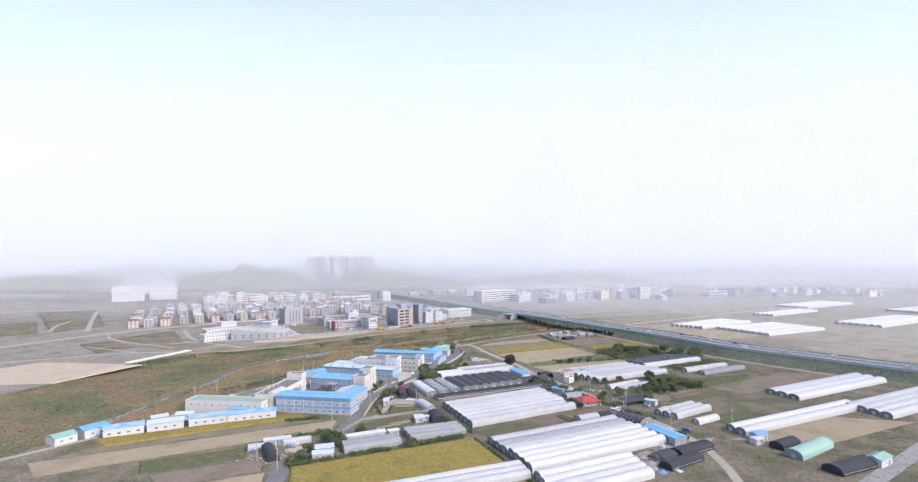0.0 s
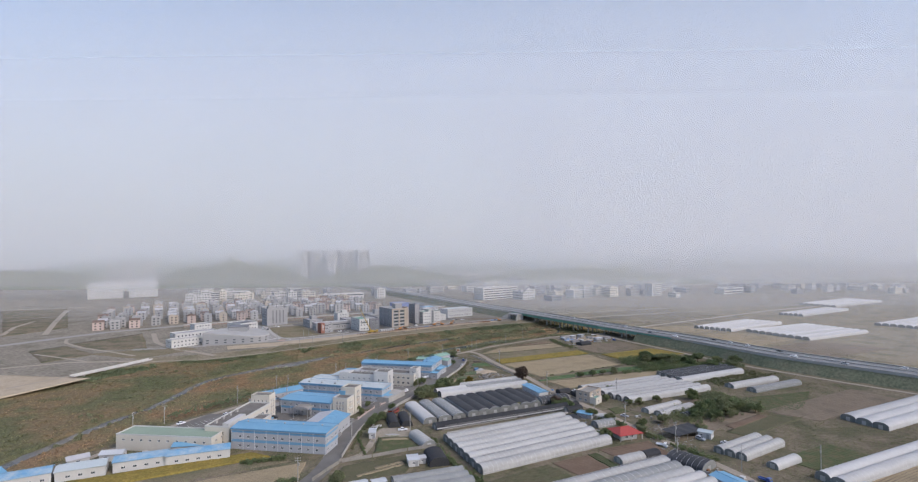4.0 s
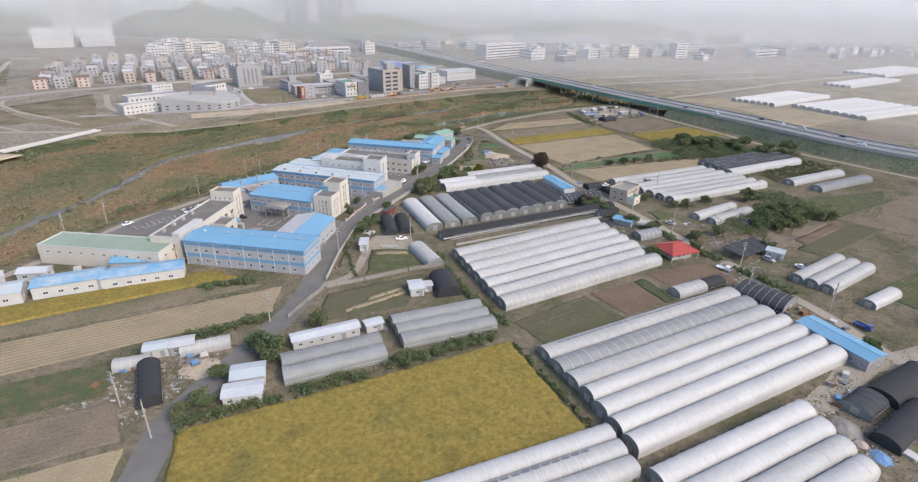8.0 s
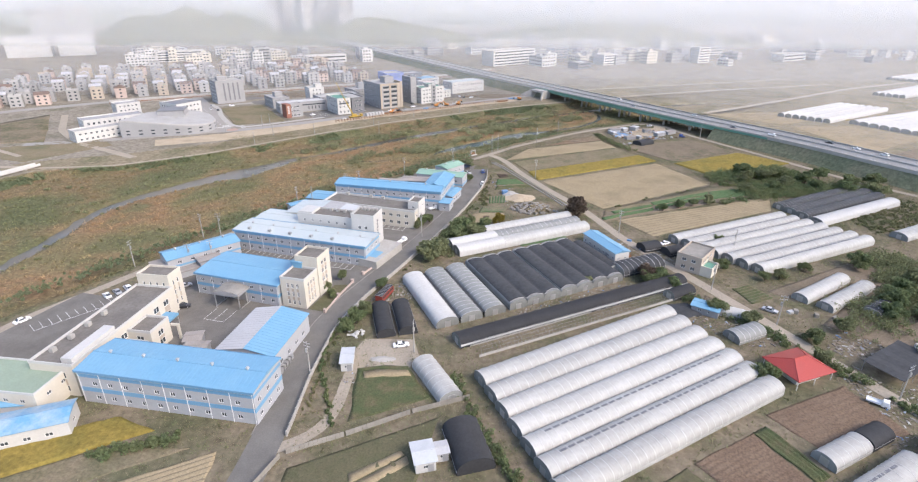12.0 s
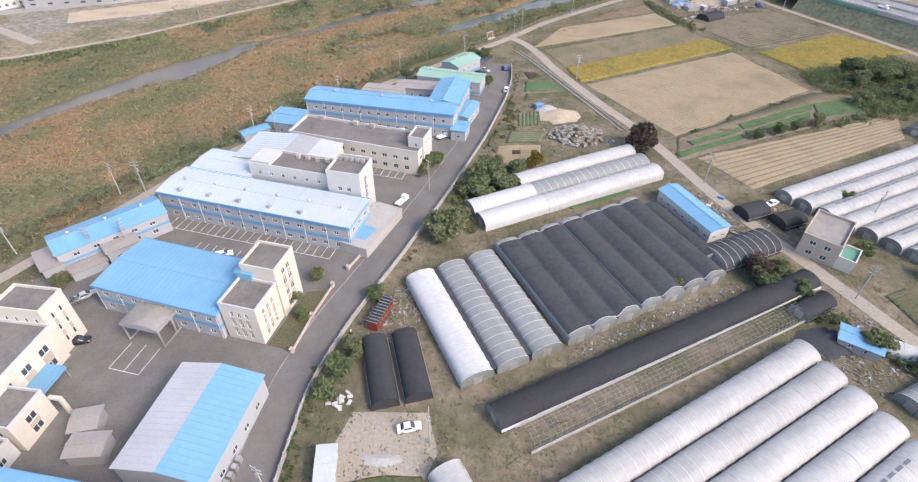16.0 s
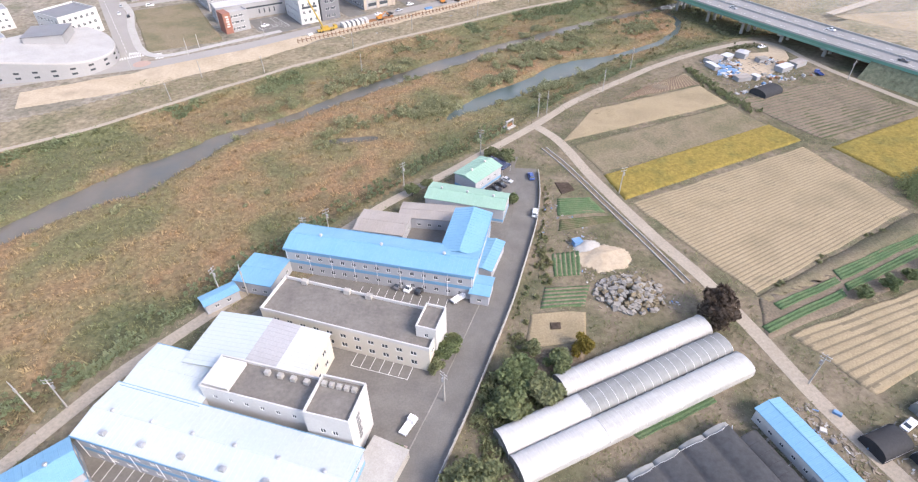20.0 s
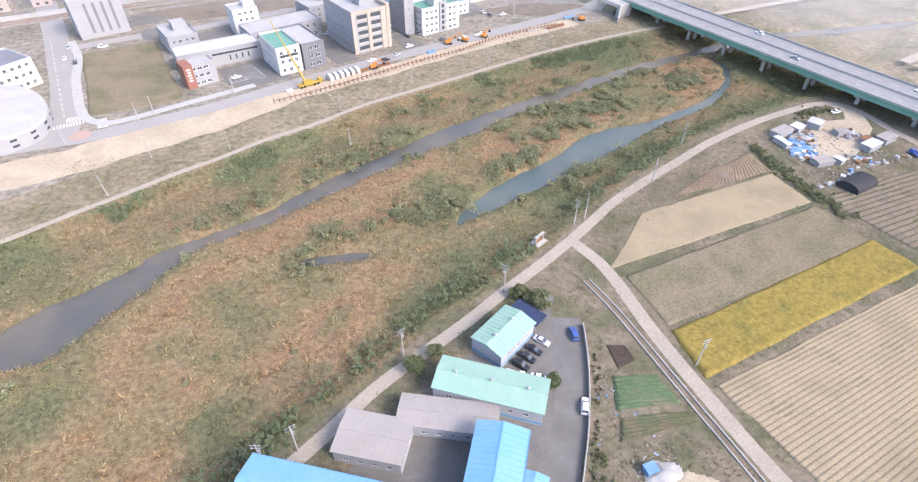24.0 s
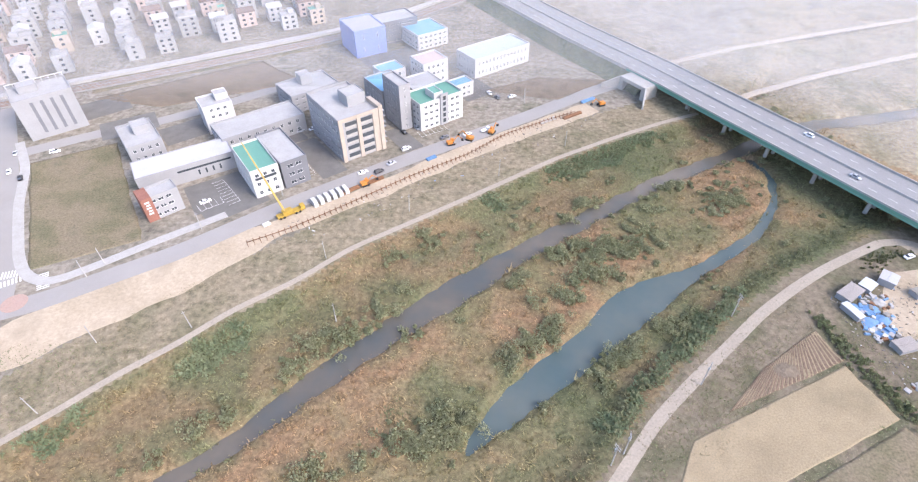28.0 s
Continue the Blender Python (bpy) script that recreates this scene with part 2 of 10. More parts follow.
MAT_VINE = patchy("broad_vine_leaves", [(0.3, (0.2, 0.25, 0.145)), (0.7, (0.26, 0.285, 0.165))], 0.1, fine_amount=0.15, per_island=0.2, leafy=True)
MAT_WILLOW = patchy("willow_leaves", [(0.3, (0.27, 0.29, 0.17)), (0.7, (0.35, 0.345, 0.205))], 0.1, fine_amount=0.25, per_island=0.25, leafy=True)
MAT_LEAF_BROWN = patchy("dark_brown_leaves", [(0.3, (0.1, 0.08, 0.064)), (0.7, (0.145, 0.11, 0.085))], 0.1, per_island=0.3, leafy=True)
MAT_LEAF_YELLOW = patchy("yellow_leaves", [(0.3, (0.2, 0.17, 0.04)), (0.7, (0.26, 0.2, 0.05))], 0.1, per_island=0.3, leafy=True)
MAT_VEG = patchy("vegetable_leaves", [(0.3, (0.07, 0.125, 0.06)), (0.5, (0.09, 0.145, 0.07)), (0.7, (0.115, 0.155, 0.08))], 0.2, fine=2.0, bump=0.2, fine_amount=0.3)
MAT_BARK = material("bark", (0.12, 0.09, 0.06), small=6, bump=0.05)
MAT_GOLD = patchy("ripe_rice", [(0.3, (0.205, 0.16, 0.044)), (0.42, (0.265, 0.2, 0.054)), (0.55, (0.245, 0.19, 0.05)), (0.7, (0.18, 0.156, 0.048))], 0.09, fine=0.9, bump=0.4, fine_amount=0.32)
MAT_STUBBLE = patchy("rice_stubble", [(0.3, (0.26, 0.21, 0.135)), (0.5, (0.32, 0.258, 0.165)), (0.7, (0.24, 0.196, 0.125))], 0.05, fine=2.0, bump=0.1, fine_amount=0.18)
# darker stubble; in row troughs it puts furrow shade into the colour
MAT_STUBBLE_DARK = patchy("darkened_stubble", [(0.3, (0.18, 0.15, 0.1)), (0.5, (0.215, 0.178, 0.12)), (0.7, (0.17, 0.145, 0.095))], 0.05, fine=2.0, bump=0.1, fine_amount=0.2)
MAT_DRYGRASS = patchy("dry_grass", [(0.3, (0.14, 0.138, 0.082)), (0.45, (0.185, 0.162, 0.1)), (0.55, (0.225, 0.185, 0.125)), (0.7, (0.15, 0.142, 0.086))], 0.05, fine=1.3, bump=0.25)
MAT_SOIL = patchy("bare_soil", [(0.3, (0.165, 0.135, 0.1)), (0.5, (0.215, 0.172, 0.126)), (0.7, (0.145, 0.125, 0.09))], 0.07, fine=1.6, bump=0.15)
MAT_REDSOIL = patchy("reddish_soil", [(0.3, (0.15, 0.105, 0.075)), (0.6, (0.19, 0.138, 0.098)), (0.75, (0.13, 0.1, 0.07))], 0.1, fine=1.6, bump=0.12)
MAT_CROP = patchy("green_crop", [(0.3, (0.08, 0.105, 0.05)), (0.5, (0.1, 0.11, 0.055)), (0.65, (0.145, 0.125, 0.075))], 0.25, fine=2.5, bump=0.2)
MAT_GARDEN = patchy("weedy_garden", [(0.3, (0.085, 0.095, 0.05)), (0.5, (0.125, 0.115, 0.07)), (0.7, (0.1, 0.105, 0.055))], 0.12, fine=2.0, bump=0.2, fine_amount=0.25)
MAT_SAND = patchy("building_sand", [(0.3, (0.36, 0.295, 0.21)), (0.55, (0.43, 0.355, 0.26)), (0.75, (0.29, 0.24, 0.175))], 0.05, fine=0.8, bump=0.12, fine_amount=0.15)
MAT_ASPHALT = material("asphalt", (0.172, 0.164, 0.15), 0.9, dirt=(0.112, 0.106, 0.096), grain=0.08, big=0.14, small=3, amount=0.8, bump=0.01)
MAT_YARD = material("yard_paving", (0.182, 0.171, 0.155), 0.9, dirt=(0.112, 0.105, 0.094), grain=0.09, big=0.15, small=2, amount=0.85, bump=0.01)
MAT_TRACK = material("gravel_track", (0.36, 0.312, 0.248), 0.95, dirt=(0.26, 0.225, 0.178), grain=0.12, big=0.12, small=1.5, bump=0.03)
MAT_CONC = material("concrete", (0.4, 0.385, 0.36), 0.85, dirt=(0.27, 0.26, 0.23), grain=0.08, big=0.3, small=3, bump=0.01)
MAT_CONC_OLD = material("weathered_concrete", (0.31, 0.29, 0.26), 0.9, dirt=(0.17, 0.16, 0.14), grain=0.1, big=0.25, small=2, bump=0.02, amount=0.8)
MAT_LINE = material("road_paint", (0.75, 0.75, 0.72), 0.7, dirt=(0.4, 0.4, 0.38), big=0.8, small=6)
MAT_BLUE = ribbed(material("blue_roof_sheet", (0.14, 0.315, 0.465), 0.55, 0.0, dirt=(0.2, 0.365, 0.49), grain=0.03, big=0.12, small=1.5, amount=0.6), 3, 0.02)
MAT_BLUE_PATCHED = material("patched_blue_roof", (0.13, 0.31, 0.48), 0.6, dirt=(0.42, 0.47, 0.49), grain=0.05, big=0.22, small=1.5, amount=1.0)
MAT_BLUE_PALE = ribbed(material("pale_blue_roof_sheet", (0.41, 0.468, 0.485), 0.6, 0.0, dirt=(0.455, 0.483, 0.49), grain=0.03, big=0.06, small=1.5, amount=0.9), 3, 0.015)
MAT_BLUE_TRIM = material("blue_band_paint", (0.13, 0.3, 0.47), 0.5, dirt=(0.2, 0.35, 0.48), grain=0.05)
MAT_GREENROOF = ribbed(material("green_roof_sheet", (0.24, 0.385, 0.305), 0.65, dirt=(0.3, 0.43, 0.35), grain=0.04, big=0.15, small=1.5), 3, 0.02)
MAT_GREENFLAT = material("green_roof_coating", (0.12, 0.28, 0.22), 0.7, dirt=(0.1, 0.22, 0.17), grain=0.05, big=0.1)
MAT_OLIVEFLAT = material("grey_green_roof", (0.27, 0.34, 0.26), 0.8, dirt=(0.2, 0.25, 0.2), grain=0.06, big=0.08)
MAT_WHITEROOF = ribbed(material("white_roof_sheet", (0.5, 0.52, 0.54), 0.6, dirt=(0.34, 0.36, 0.38), grain=0.04, big=0.1, small=1.5), 3, 0.02)
MAT_GREYROOF = ribbed(material("grey_roof_sheet", (0.46, 0.46, 0.47), 0.5, dirt=(0.36, 0.35, 0.34), grain=0.05, big=0.12), 3, 0.02)
MAT_DULLROOF = material("dull_grey_roof_sheet", (0.36, 0.36, 0.37), 0.6, dirt=(0.29, 0.285, 0.28), grain=0.06, big=0.12)
MAT_TAR = material("tar_roof", (0.2, 0.185, 0.165), 0.9, dirt=(0.11, 0.1, 0.09), grain=0.1, big=0.2, small=1.2, amount=0.8, bump=0.01)
MAT_PANEL = ribbed(material("grey_panel_wall", (0.38, 0.39, 0.41), 0.6, dirt=(0.31, 0.31, 0.32), grain=0.04, big=0.2, small=2), 4, 0.03)
MAT_BEIGE = material("beige_render", (0.42, 0.36, 0.3), 0.8, dirt=(0.32, 0.27, 0.22), grain=0.05, big=0.3, small=2)
MAT_CREAM = material("cream_wall", (0.56, 0.525, 0.455), 0.8, dirt=(0.44, 0.405, 0.34), grain=0.04, big=0.25, small=2)
MAT_WHITE = material("white_wall", (0.51, 0.505, 0.49), 0.75, dirt=(0.41, 0.4, 0.385), grain=0.04, big=0.2, small=2)
MAT_GREY = material("grey_wall", (0.31, 0.31, 0.315), 0.7, dirt=(0.24, 0.24, 0.245), grain=0.04, big=0.2)
MAT_DARKGREY = material("dark_grey_wall", (0.17, 0.175, 0.19), 0.5, dirt=(0.12, 0.12, 0.13), grain=0.05, big=0.2)
MAT_SCREED = material("pale_roof_screed", (0.38, 0.375, 0.365), 0.85, dirt=(0.29, 0.285, 0.27), grain=0.06, big=0.12, small=1.5, amount=0.7)
MAT_ROADPALE = material("pale_worn_asphalt", (0.3, 0.285, 0.265), 0.9, dirt=(0.23, 0.215, 0.2), grain=0.06, big=0.06, small=3, bump=0.01)
MAT_TANROOF = ribbed(material("dusty_tan_roof", (0.33, 0.3, 0.275), 0.8, dirt=(0.26, 0.235, 0.21), grain=0.06, big=0.15), 3, 0.05)
MAT_HOUSE = material("pale_grey_render", (0.36, 0.355, 0.35), 0.8, dirt=(0.27, 0.265, 0.26), grain=0.05, big=0.2, small=2, per_object=0.2)
MAT_VIOLET = ribbed(material("violet_blue_wall", (0.2, 0.26, 0.52), 0.5, dirt=(0.24, 0.3, 0.52), grain=0.04), 3, 0.04)
MAT_BRICK = material("red_brick_wall", (0.29, 0.13, 0.095), 0.85, dirt=(0.22, 0.1, 0.07), grain=0.15, big=0.5, small=5)
MAT_PINK = material("pink_plaster", (0.46, 0.37, 0.33), 0.8, dirt=(0.38, 0.3, 0.27), grain=0.05, per_object=0.12)
MAT_REDROOF = material("red_roof_sheet", (0.38, 0.06, 0.05), 0.5, dirt=(0.3, 0.06, 0.05), grain=0.06, big=0.5)
MAT_FRAME = material("white_window_frame", (0.72, 0.72, 0.72), 0.5, grain=0.03)
MAT_PANE = glass("window_pane", (0.06, 0.07, 0.08))
MAT_STEEL = material("galvanised_steel", (0.5, 0.5, 0.5), 0.4, 0.6, grain=0.05)
MAT_RUST = material("rusty_steel", (0.24, 0.12, 0.06), 0.8, dirt=(0.14, 0.08, 0.05), small=4)
MAT_BLACKNET = material("black_shade_net", (0.045, 0.048, 0.053), 0.9, dirt=(0.07, 0.073, 0.078), grain=0.15, big=0.15, small=1.0, amount=0.8)
MAT_BLACKFILM = material("black_film", (0.026, 0.027, 0.03), 0.85, dirt=(0.045, 0.045, 0.048), grain=0.15, big=0.3, small=2)
MAT_HOOPDARK = material("dull_hoop_steel", (0.4, 0.39, 0.37), 0.6, 0.3, grain=0.1)
MAT_TARP = material("dark_tarpaulin", (0.032, 0.033, 0.036), 0.85, dirt=(0.055, 0.055, 0.058), grain=0.12, big=0.4, small=2)
MAT_BLUETARP = material("blue_tarpaulin", (0.12, 0.25, 0.44), 0.6, dirt=(0.25, 0.36, 0.48), grain=0.08, big=0.5)

# ---- the land ----
SOUTH_BANK = [(-330, -60), (-262, 40), (-215, 110), (-172, 165), (-155, 208), (-150, 224), (-136, 247), (-106, 301), (-78, 337), (-58, 358.5), (-38, 380), (-15.5, 401.5),
              (5.5, 421.5), (25, 444.5), (41, 459), (56, 471.5), (70, 483.5), (87, 495.5), (103, 505), (118, 512), (133, 518.5), (160, 526), (240, 560), (330, 640)]
NORTH_BANK = [(-420, -60), (-360, 40), (-318, 150), (-292, 262), (-276, 340), (-250, 378), (-208, 395), (-169, 420), (-151, 434), (-128, 456), (-100, 481), (-83, 492.5), (-65, 510), (-25, 537.5),
              (21, 570), (52, 587), (95, 608), (135, 645), (180, 700), (230, 780)]
CHANNEL = [(-250, -60, 5), (-222, 60, 5), (-200, 150, 4), (-193, 221, 4), (-190, 240, 4), (-184, 262, 3.4), (-181, 290, 3.4), (-183, 320, 4), (-176, 343, 5),
           (-155, 370, 9), (-145.5, 380, 13), (-134.5, 389, 14), (-123.5, 402.5, 11), (-118, 415, 6), (-110, 424.5, 1.6), (-99, 429.5, 2.6), (-91, 436, 3),
           (-83, 444, 4.5), (-77, 450, 5.8), (-69.5, 457, 5.8), (-61, 465, 4.6), (-53, 473.5, 6.5), (-43.5, 480, 7), (-36.5, 486.3, 7.2), (-22.8, 497.5, 8), (-11.6, 505.6, 6.5),
           (0.4, 515, 5), (13.2, 525.4, 5.4), (26.3, 532.6, 5), (40.5, 542, 4.4), (56.3, 554.5, 4.6), (71.9, 563.2, 4.4), (88, 571, 4.6), (110, 583, 4.6), (135, 597, 6), (155, 606, 7), (190, 611, 6), (217, 618, 5), (260, 630, 5)]
POND = [(-25, 433, 0.6), (-17.8, 441.5, 4), (-10.5, 449.8, 6.5), (-3, 455, 8), (4.4, 459.8, 9), (14.7, 467.6, 7.8), (24, 477.3, 9.6), (33.9, 485.8, 10.4), (43, 492.5, 10), (50, 496.8, 6.5),
        (57, 500, 3.2), (63.8, 503.4, 2.2), (71.8, 508.6, 3.0), (80, 513.6, 3.0), (88.2, 519.3, 2.6), (96, 527, 2.0), (103, 535.3, 1.8), (109, 545, 1.2), (114, 556, 0.9), (116, 566, 0.8), (110, 574, 0.9)]
POOL = [(-74, 413.5, 0.8), (-70, 414.6, 2.4), (-65, 415.8, 3.2), (-59.5, 417, 2.8), (-53, 417.5, 0.8)]
WATER_Z = -3.7


def resample(line, step):
    """Points at even steps along a smooth curve through the given ones."""
    pts = np.array(line, float)
    d = np.r_[0, np.cumsum(np.linalg.norm(np.diff(pts[:, :2], axis=0), axis=1))]
    n = max(2, int(d[-1] / step) + 1)
    s = np.linspace(0, d[-1], n)
    out = np.stack([np.interp(s, d, pts[:, k]) for k in range(pts.shape[1])], 1)
    for _ in range(int(12 / step) + 2):
        out[1:-1] = 0.25 * out[:-2] + 0.5 * out[1:-1] + 0.25 * out[2:]
    return out


def line_distance(X, Y, line):
    """Distance to a polyline and, where it has widths, the width at the nearest point."""
    best, width = np.full(X.shape, 1e9), np.zeros(X.shape)
    for a, b in zip(line[:-1], line[1:]):
        ux, uy = b[0] - a[0], b[1] - a[1]
        k = np.clip(((X - a[0]) * ux + (Y - a[1]) * uy) / (ux * ux + uy * uy), 0, 1)
        d = np.hypot(X - a[0] - k * ux, Y - a[1] - k * uy)
        near = d < best
        best[near] = d[near]
        if len(a) > 2:
            width[near] = (a[2] + k * (b[2] - a[2]))[near]
    return best, width


def inside(X, Y, poly):
    hit = np.zeros(X.shape, bool)
    for (x0, y0), (x1, y1) in zip(poly, poly[1:] + poly[:1]):
        if y0 != y1:
            hit ^= ((y0 > Y) != (y1 > Y)) & (X < (x1 - x0) * (Y - y0) / (y1 - y0) + x0)
    return hit


def smooth(a, lo, hi):
    k = np.clip((a - lo) / (hi - lo), 0, 1)
    return k * k * (3 - 2 * k)


def waves(X, Y, scale, octaves=4, seed=0):
    """A soft uneven field made of turned sine waves."""
    r = np.random.default_rng(seed)
    out, amp = np.zeros(X.shape), 1.0
    for o in range(octaves):
        for _ in range(3):
            a, p = r.uniform(0, 6.28), r.uniform(0, 6.28)
            f = 6.28 / scale * (1.9 ** o) * r.uniform(0.7, 1.3)
            out += amp * np.sin((X * math.cos(a) + Y * math.sin(a)) * f + p + 1.3 * np.sin((X * math.sin(a) - Y * math.cos(a)) * f * 0.7))
        amp *= 0.55
    return out / 4


FLOOD_POLY = [p[:2] for p in SOUTH_BANK] + [p[:2] for p in NORTH_BANK[::-1]]


def flood_depth(X, Y):
    """How far inside the floodplain (metres from its bank), negative outside."""
    d = np.minimum(line_distance(X, Y, SOUTH_BANK)[0], line_distance(X, Y, NORTH_BANK)[0])
    return np.where(inside(X, Y, FLOOD_POLY), d, -d)


CH, PO, PL = resample(CHANNEL, 6), resample(POND, 4), resample(POOL, 2)


def land_height(X, Y):
    inn = flood_depth(X, Y)
    z = -2.6 * smooth(inn, 0, 9) + (0.22 * waves(X, Y, 30, 4, 3) + 0.34 * waves(X, Y, 8, 2, 21)) * smooth(inn, 3, 14)
    for line in (CH, PO, PL):
        d, w = line_distance(X, Y, line)
        wob = 0.62 * w * (1 + 0.15 * waves(X, Y, 48, 2, 15)) + 1.1 * waves(X, Y, 16, 4, 5)
        z = np.where(inn > -3, z + (-5.0 - z) * (1 - smooth(d - wob, -1.5, 3.0)), z)
    far = np.hypot(X, Y - 250)
    return z, inn, far


def spread(lo, hi, step, limit):
    mid = list(np.arange(lo, hi + 0.1, step))
    out, s = [], step
    x = mid[-1]
    while x < limit:
        s *= 1.25
        x += s
        out.append(x)
    left, s, x = [], step, mid[0]
    while x > -limit:
        s *= 1.25
        x -= s
        left.append(x)
    return np.array(left[::-1] + mid + out)


gx, gy = spread(-330, 180, 2.0, 4800), spread(60, 660, 2.0, 4800)
GX, GY = np.meshgrid(gx, gy)
GZ, GIN, _ = land_height(GX, GY)
nx, ny = len(gx), len(gy)
ii = np.arange(ny * nx).reshape(ny, nx)
quads = np.stack([ii[:-1, :-1], ii[:-1, 1:], ii[1:, 1:], ii[1:, :-1]], -1).reshape(-1, 4)
ground_mesh = big_mesh("ground", np.stack([GX, GY, GZ], -1).reshape(-1, 3), quads)
for m in (MAT_LAND, MAT_FLOOD, MAT_TOWN, MAT_VERGE, MAT_FLOOD_GREEN):
    ground_mesh.materials.append(m)
cx, cy = 0.25 * (GX[:-1, :-1] + GX[1:, 1:] + GX[:-1, 1:] + GX[1:, :-1]), 0.25 * (GY[:-1, :-1] + GY[1:, 1:] + GY[:-1, 1:] + GY[1:, :-1])
mid_in = 0.25 * (GIN[:-1, :-1] + GIN[1:, 1:] + GIN[:-1, 1:] + GIN[1:, :-1])
town = inside(cx, cy, [p for p in NORTH_BANK] + [(230, 900), (100, 1200), (-250, 1800), (-1500, 1800), (-1500, -60)])
NORTH_SIDE = [tuple(p[:2]) for p in CHANNEL] + [(230, 780)] + [p[:2] for p in NORTH_BANK[::-1]]
northern = inside(cx, cy, NORTH_SIDE) | (line_distance(cx, cy, SOUTH_BANK)[0] < 19 + 13 * waves(cx, cy, 60, 3, 52))
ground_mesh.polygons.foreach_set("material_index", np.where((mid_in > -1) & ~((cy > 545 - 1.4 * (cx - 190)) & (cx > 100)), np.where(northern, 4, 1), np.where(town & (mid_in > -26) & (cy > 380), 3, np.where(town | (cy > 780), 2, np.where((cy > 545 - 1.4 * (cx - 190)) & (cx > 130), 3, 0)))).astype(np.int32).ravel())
ground_mesh.polygons.foreach_set("use_smooth", np.ones(len(quads), bool))
tagged(new("ground", ground_mesh), "flat farmland, floodplain and town ground of soil and grass", "ground", "", "structure")

# water of the stream and of the pond
m = bpy.data.materials.new("dark_stream_water")
m.use_nodes = True
sh = m.node_tree.nodes["Principled BSDF"]
silt = ramp(m.node_tree, noise_of(m.node_tree, 0.035, 4, 0.6), [(0.36, (0.07, 0.076, 0.072)), (0.5, (0.098, 0.09, 0.074)), (0.64, (0.13, 0.112, 0.086))])
m.node_tree.links.new(silt, sh.inputs["Base Color"])
sh.inputs["Roughness"].default_value = 0.26
sh.inputs["Specular IOR Level"].default_value = 0.45
bumped(m.node_tree, sh, noise_of(m.node_tree, 0.8, 3, 0.5), 0.25, 0.05)
MAT_WATER = m
MAT_POND = m.copy()
MAT_POND.name = "blue_grey_pond_water"
for node in MAT_POND.node_tree.nodes:
    if node.bl_idname == "ShaderNodeValToRGB":
        for el, tone in zip(node.color_ramp.elements, ((0.06, 0.09, 0.09, 1), (0.075, 0.1, 0.096, 1), (0.095, 0.112, 0.1, 1))):
            el.color = tone


def ribbon(line, z0, z1=None, width=None, across=1):
    """A strip along a curve; with two heights it has sides down to z1."""
    p = np.asarray(line, float)
    t = np.gradient(p[:, :2], axis=0)
    t /= np.linalg.norm(t, axis=1)[:, None] + 1e-9
    n = np.stack([-t[:, 1], t[:, 0]], 1)
    w = np.full(len(p), width / 2) if width else p[:, 2]
    s = Shape()
    L, R = p[:, :2] + n * w[:, None], p[:, :2] - n * w[:, None]
    zz = z0 if hasattr(z0, "__len__") else [z0] * len(p)
    top = [(*L[i], zz[i]) for i in range(len(p))] + [(*R[i], zz[i]) for i in range(len(p))]
    k = len(p)
    s.faces(top, [(i, k + i, k + i + 1, i + 1) for i in range(k - 1)])
    if z1 is not None:
        for side in (L, R):
            v = [(*side[i], zz[i]) for i in range(k)] + [(*side[i], z1) for i in range(k)]
            s.faces(v, [(i, i + 1, k + i + 1, k + i) for i in range(k - 1)])
    return s


for nm, line, lab in (("water_stream", CH, "dark shallow stream winding through the reeds"), ("water_pond", PO, "narrow blue-grey pond in the floodplain"), ("water_pool", PL, "small dark pool among the reeds")):
    l = line.copy()
    l[:, 2] += 5
    single(nm, ribbon(l, WATER_Z - 0.06 * (nm == "water_pond")), MAT_POND if nm == "water_pond" else MAT_WATER, lab, "water", kind="structure")

# ---- roads ----
MAIN_ROAD = [(-80, 20), (-71, 60), (-67, 90), (-70, 106), (-66, 119), (-60, 137), (-53, 160), (-52, 178), (-52, 198), (-50, 222), (-44, 240), (-35, 260), (-22, 291), (-10, 323),
             (0, 356), (3, 372), (4, 388)]
LEVEE = [(-310, -40), (-262, 22), (-212, 100), (-166, 160), (-149, 208), (-145, 224), (-131, 246), (-101, 299), (-74, 332.5), (-54.4, 354.5), (-45.3, 366), (-34.5, 376), (-22.3, 387), (-12, 398), (-0.8, 408.5), (11, 420.5), (29, 441),
         (45, 454.8), (60, 467), (74, 478.8), (91, 490.5), (106, 499.5), (120, 506.5), (134, 513)]
LEVEE_EAST = [(134, 513), (146, 514), (152, 506), (154, 494), (160, 476), (170, 454), (183, 428), (193, 406), (201, 388), (209, 370), (219, 354), (233, 335), (262, 296), (300, 250)]
BRANCH = [(11, 420), (18, 410.5), (21.7, 399.8), (25.2, 386.5), (29.3, 374.8), (33.2, 364.5), (37.4, 353.8), (41.8, 343), (47.5, 332), (55, 308), (60, 290), (67, 273), (75, 255), (86, 229), (95, 207), (105, 183), (116, 155), (122, 128),
          (120, 100), (112, 60), (100, 0)]
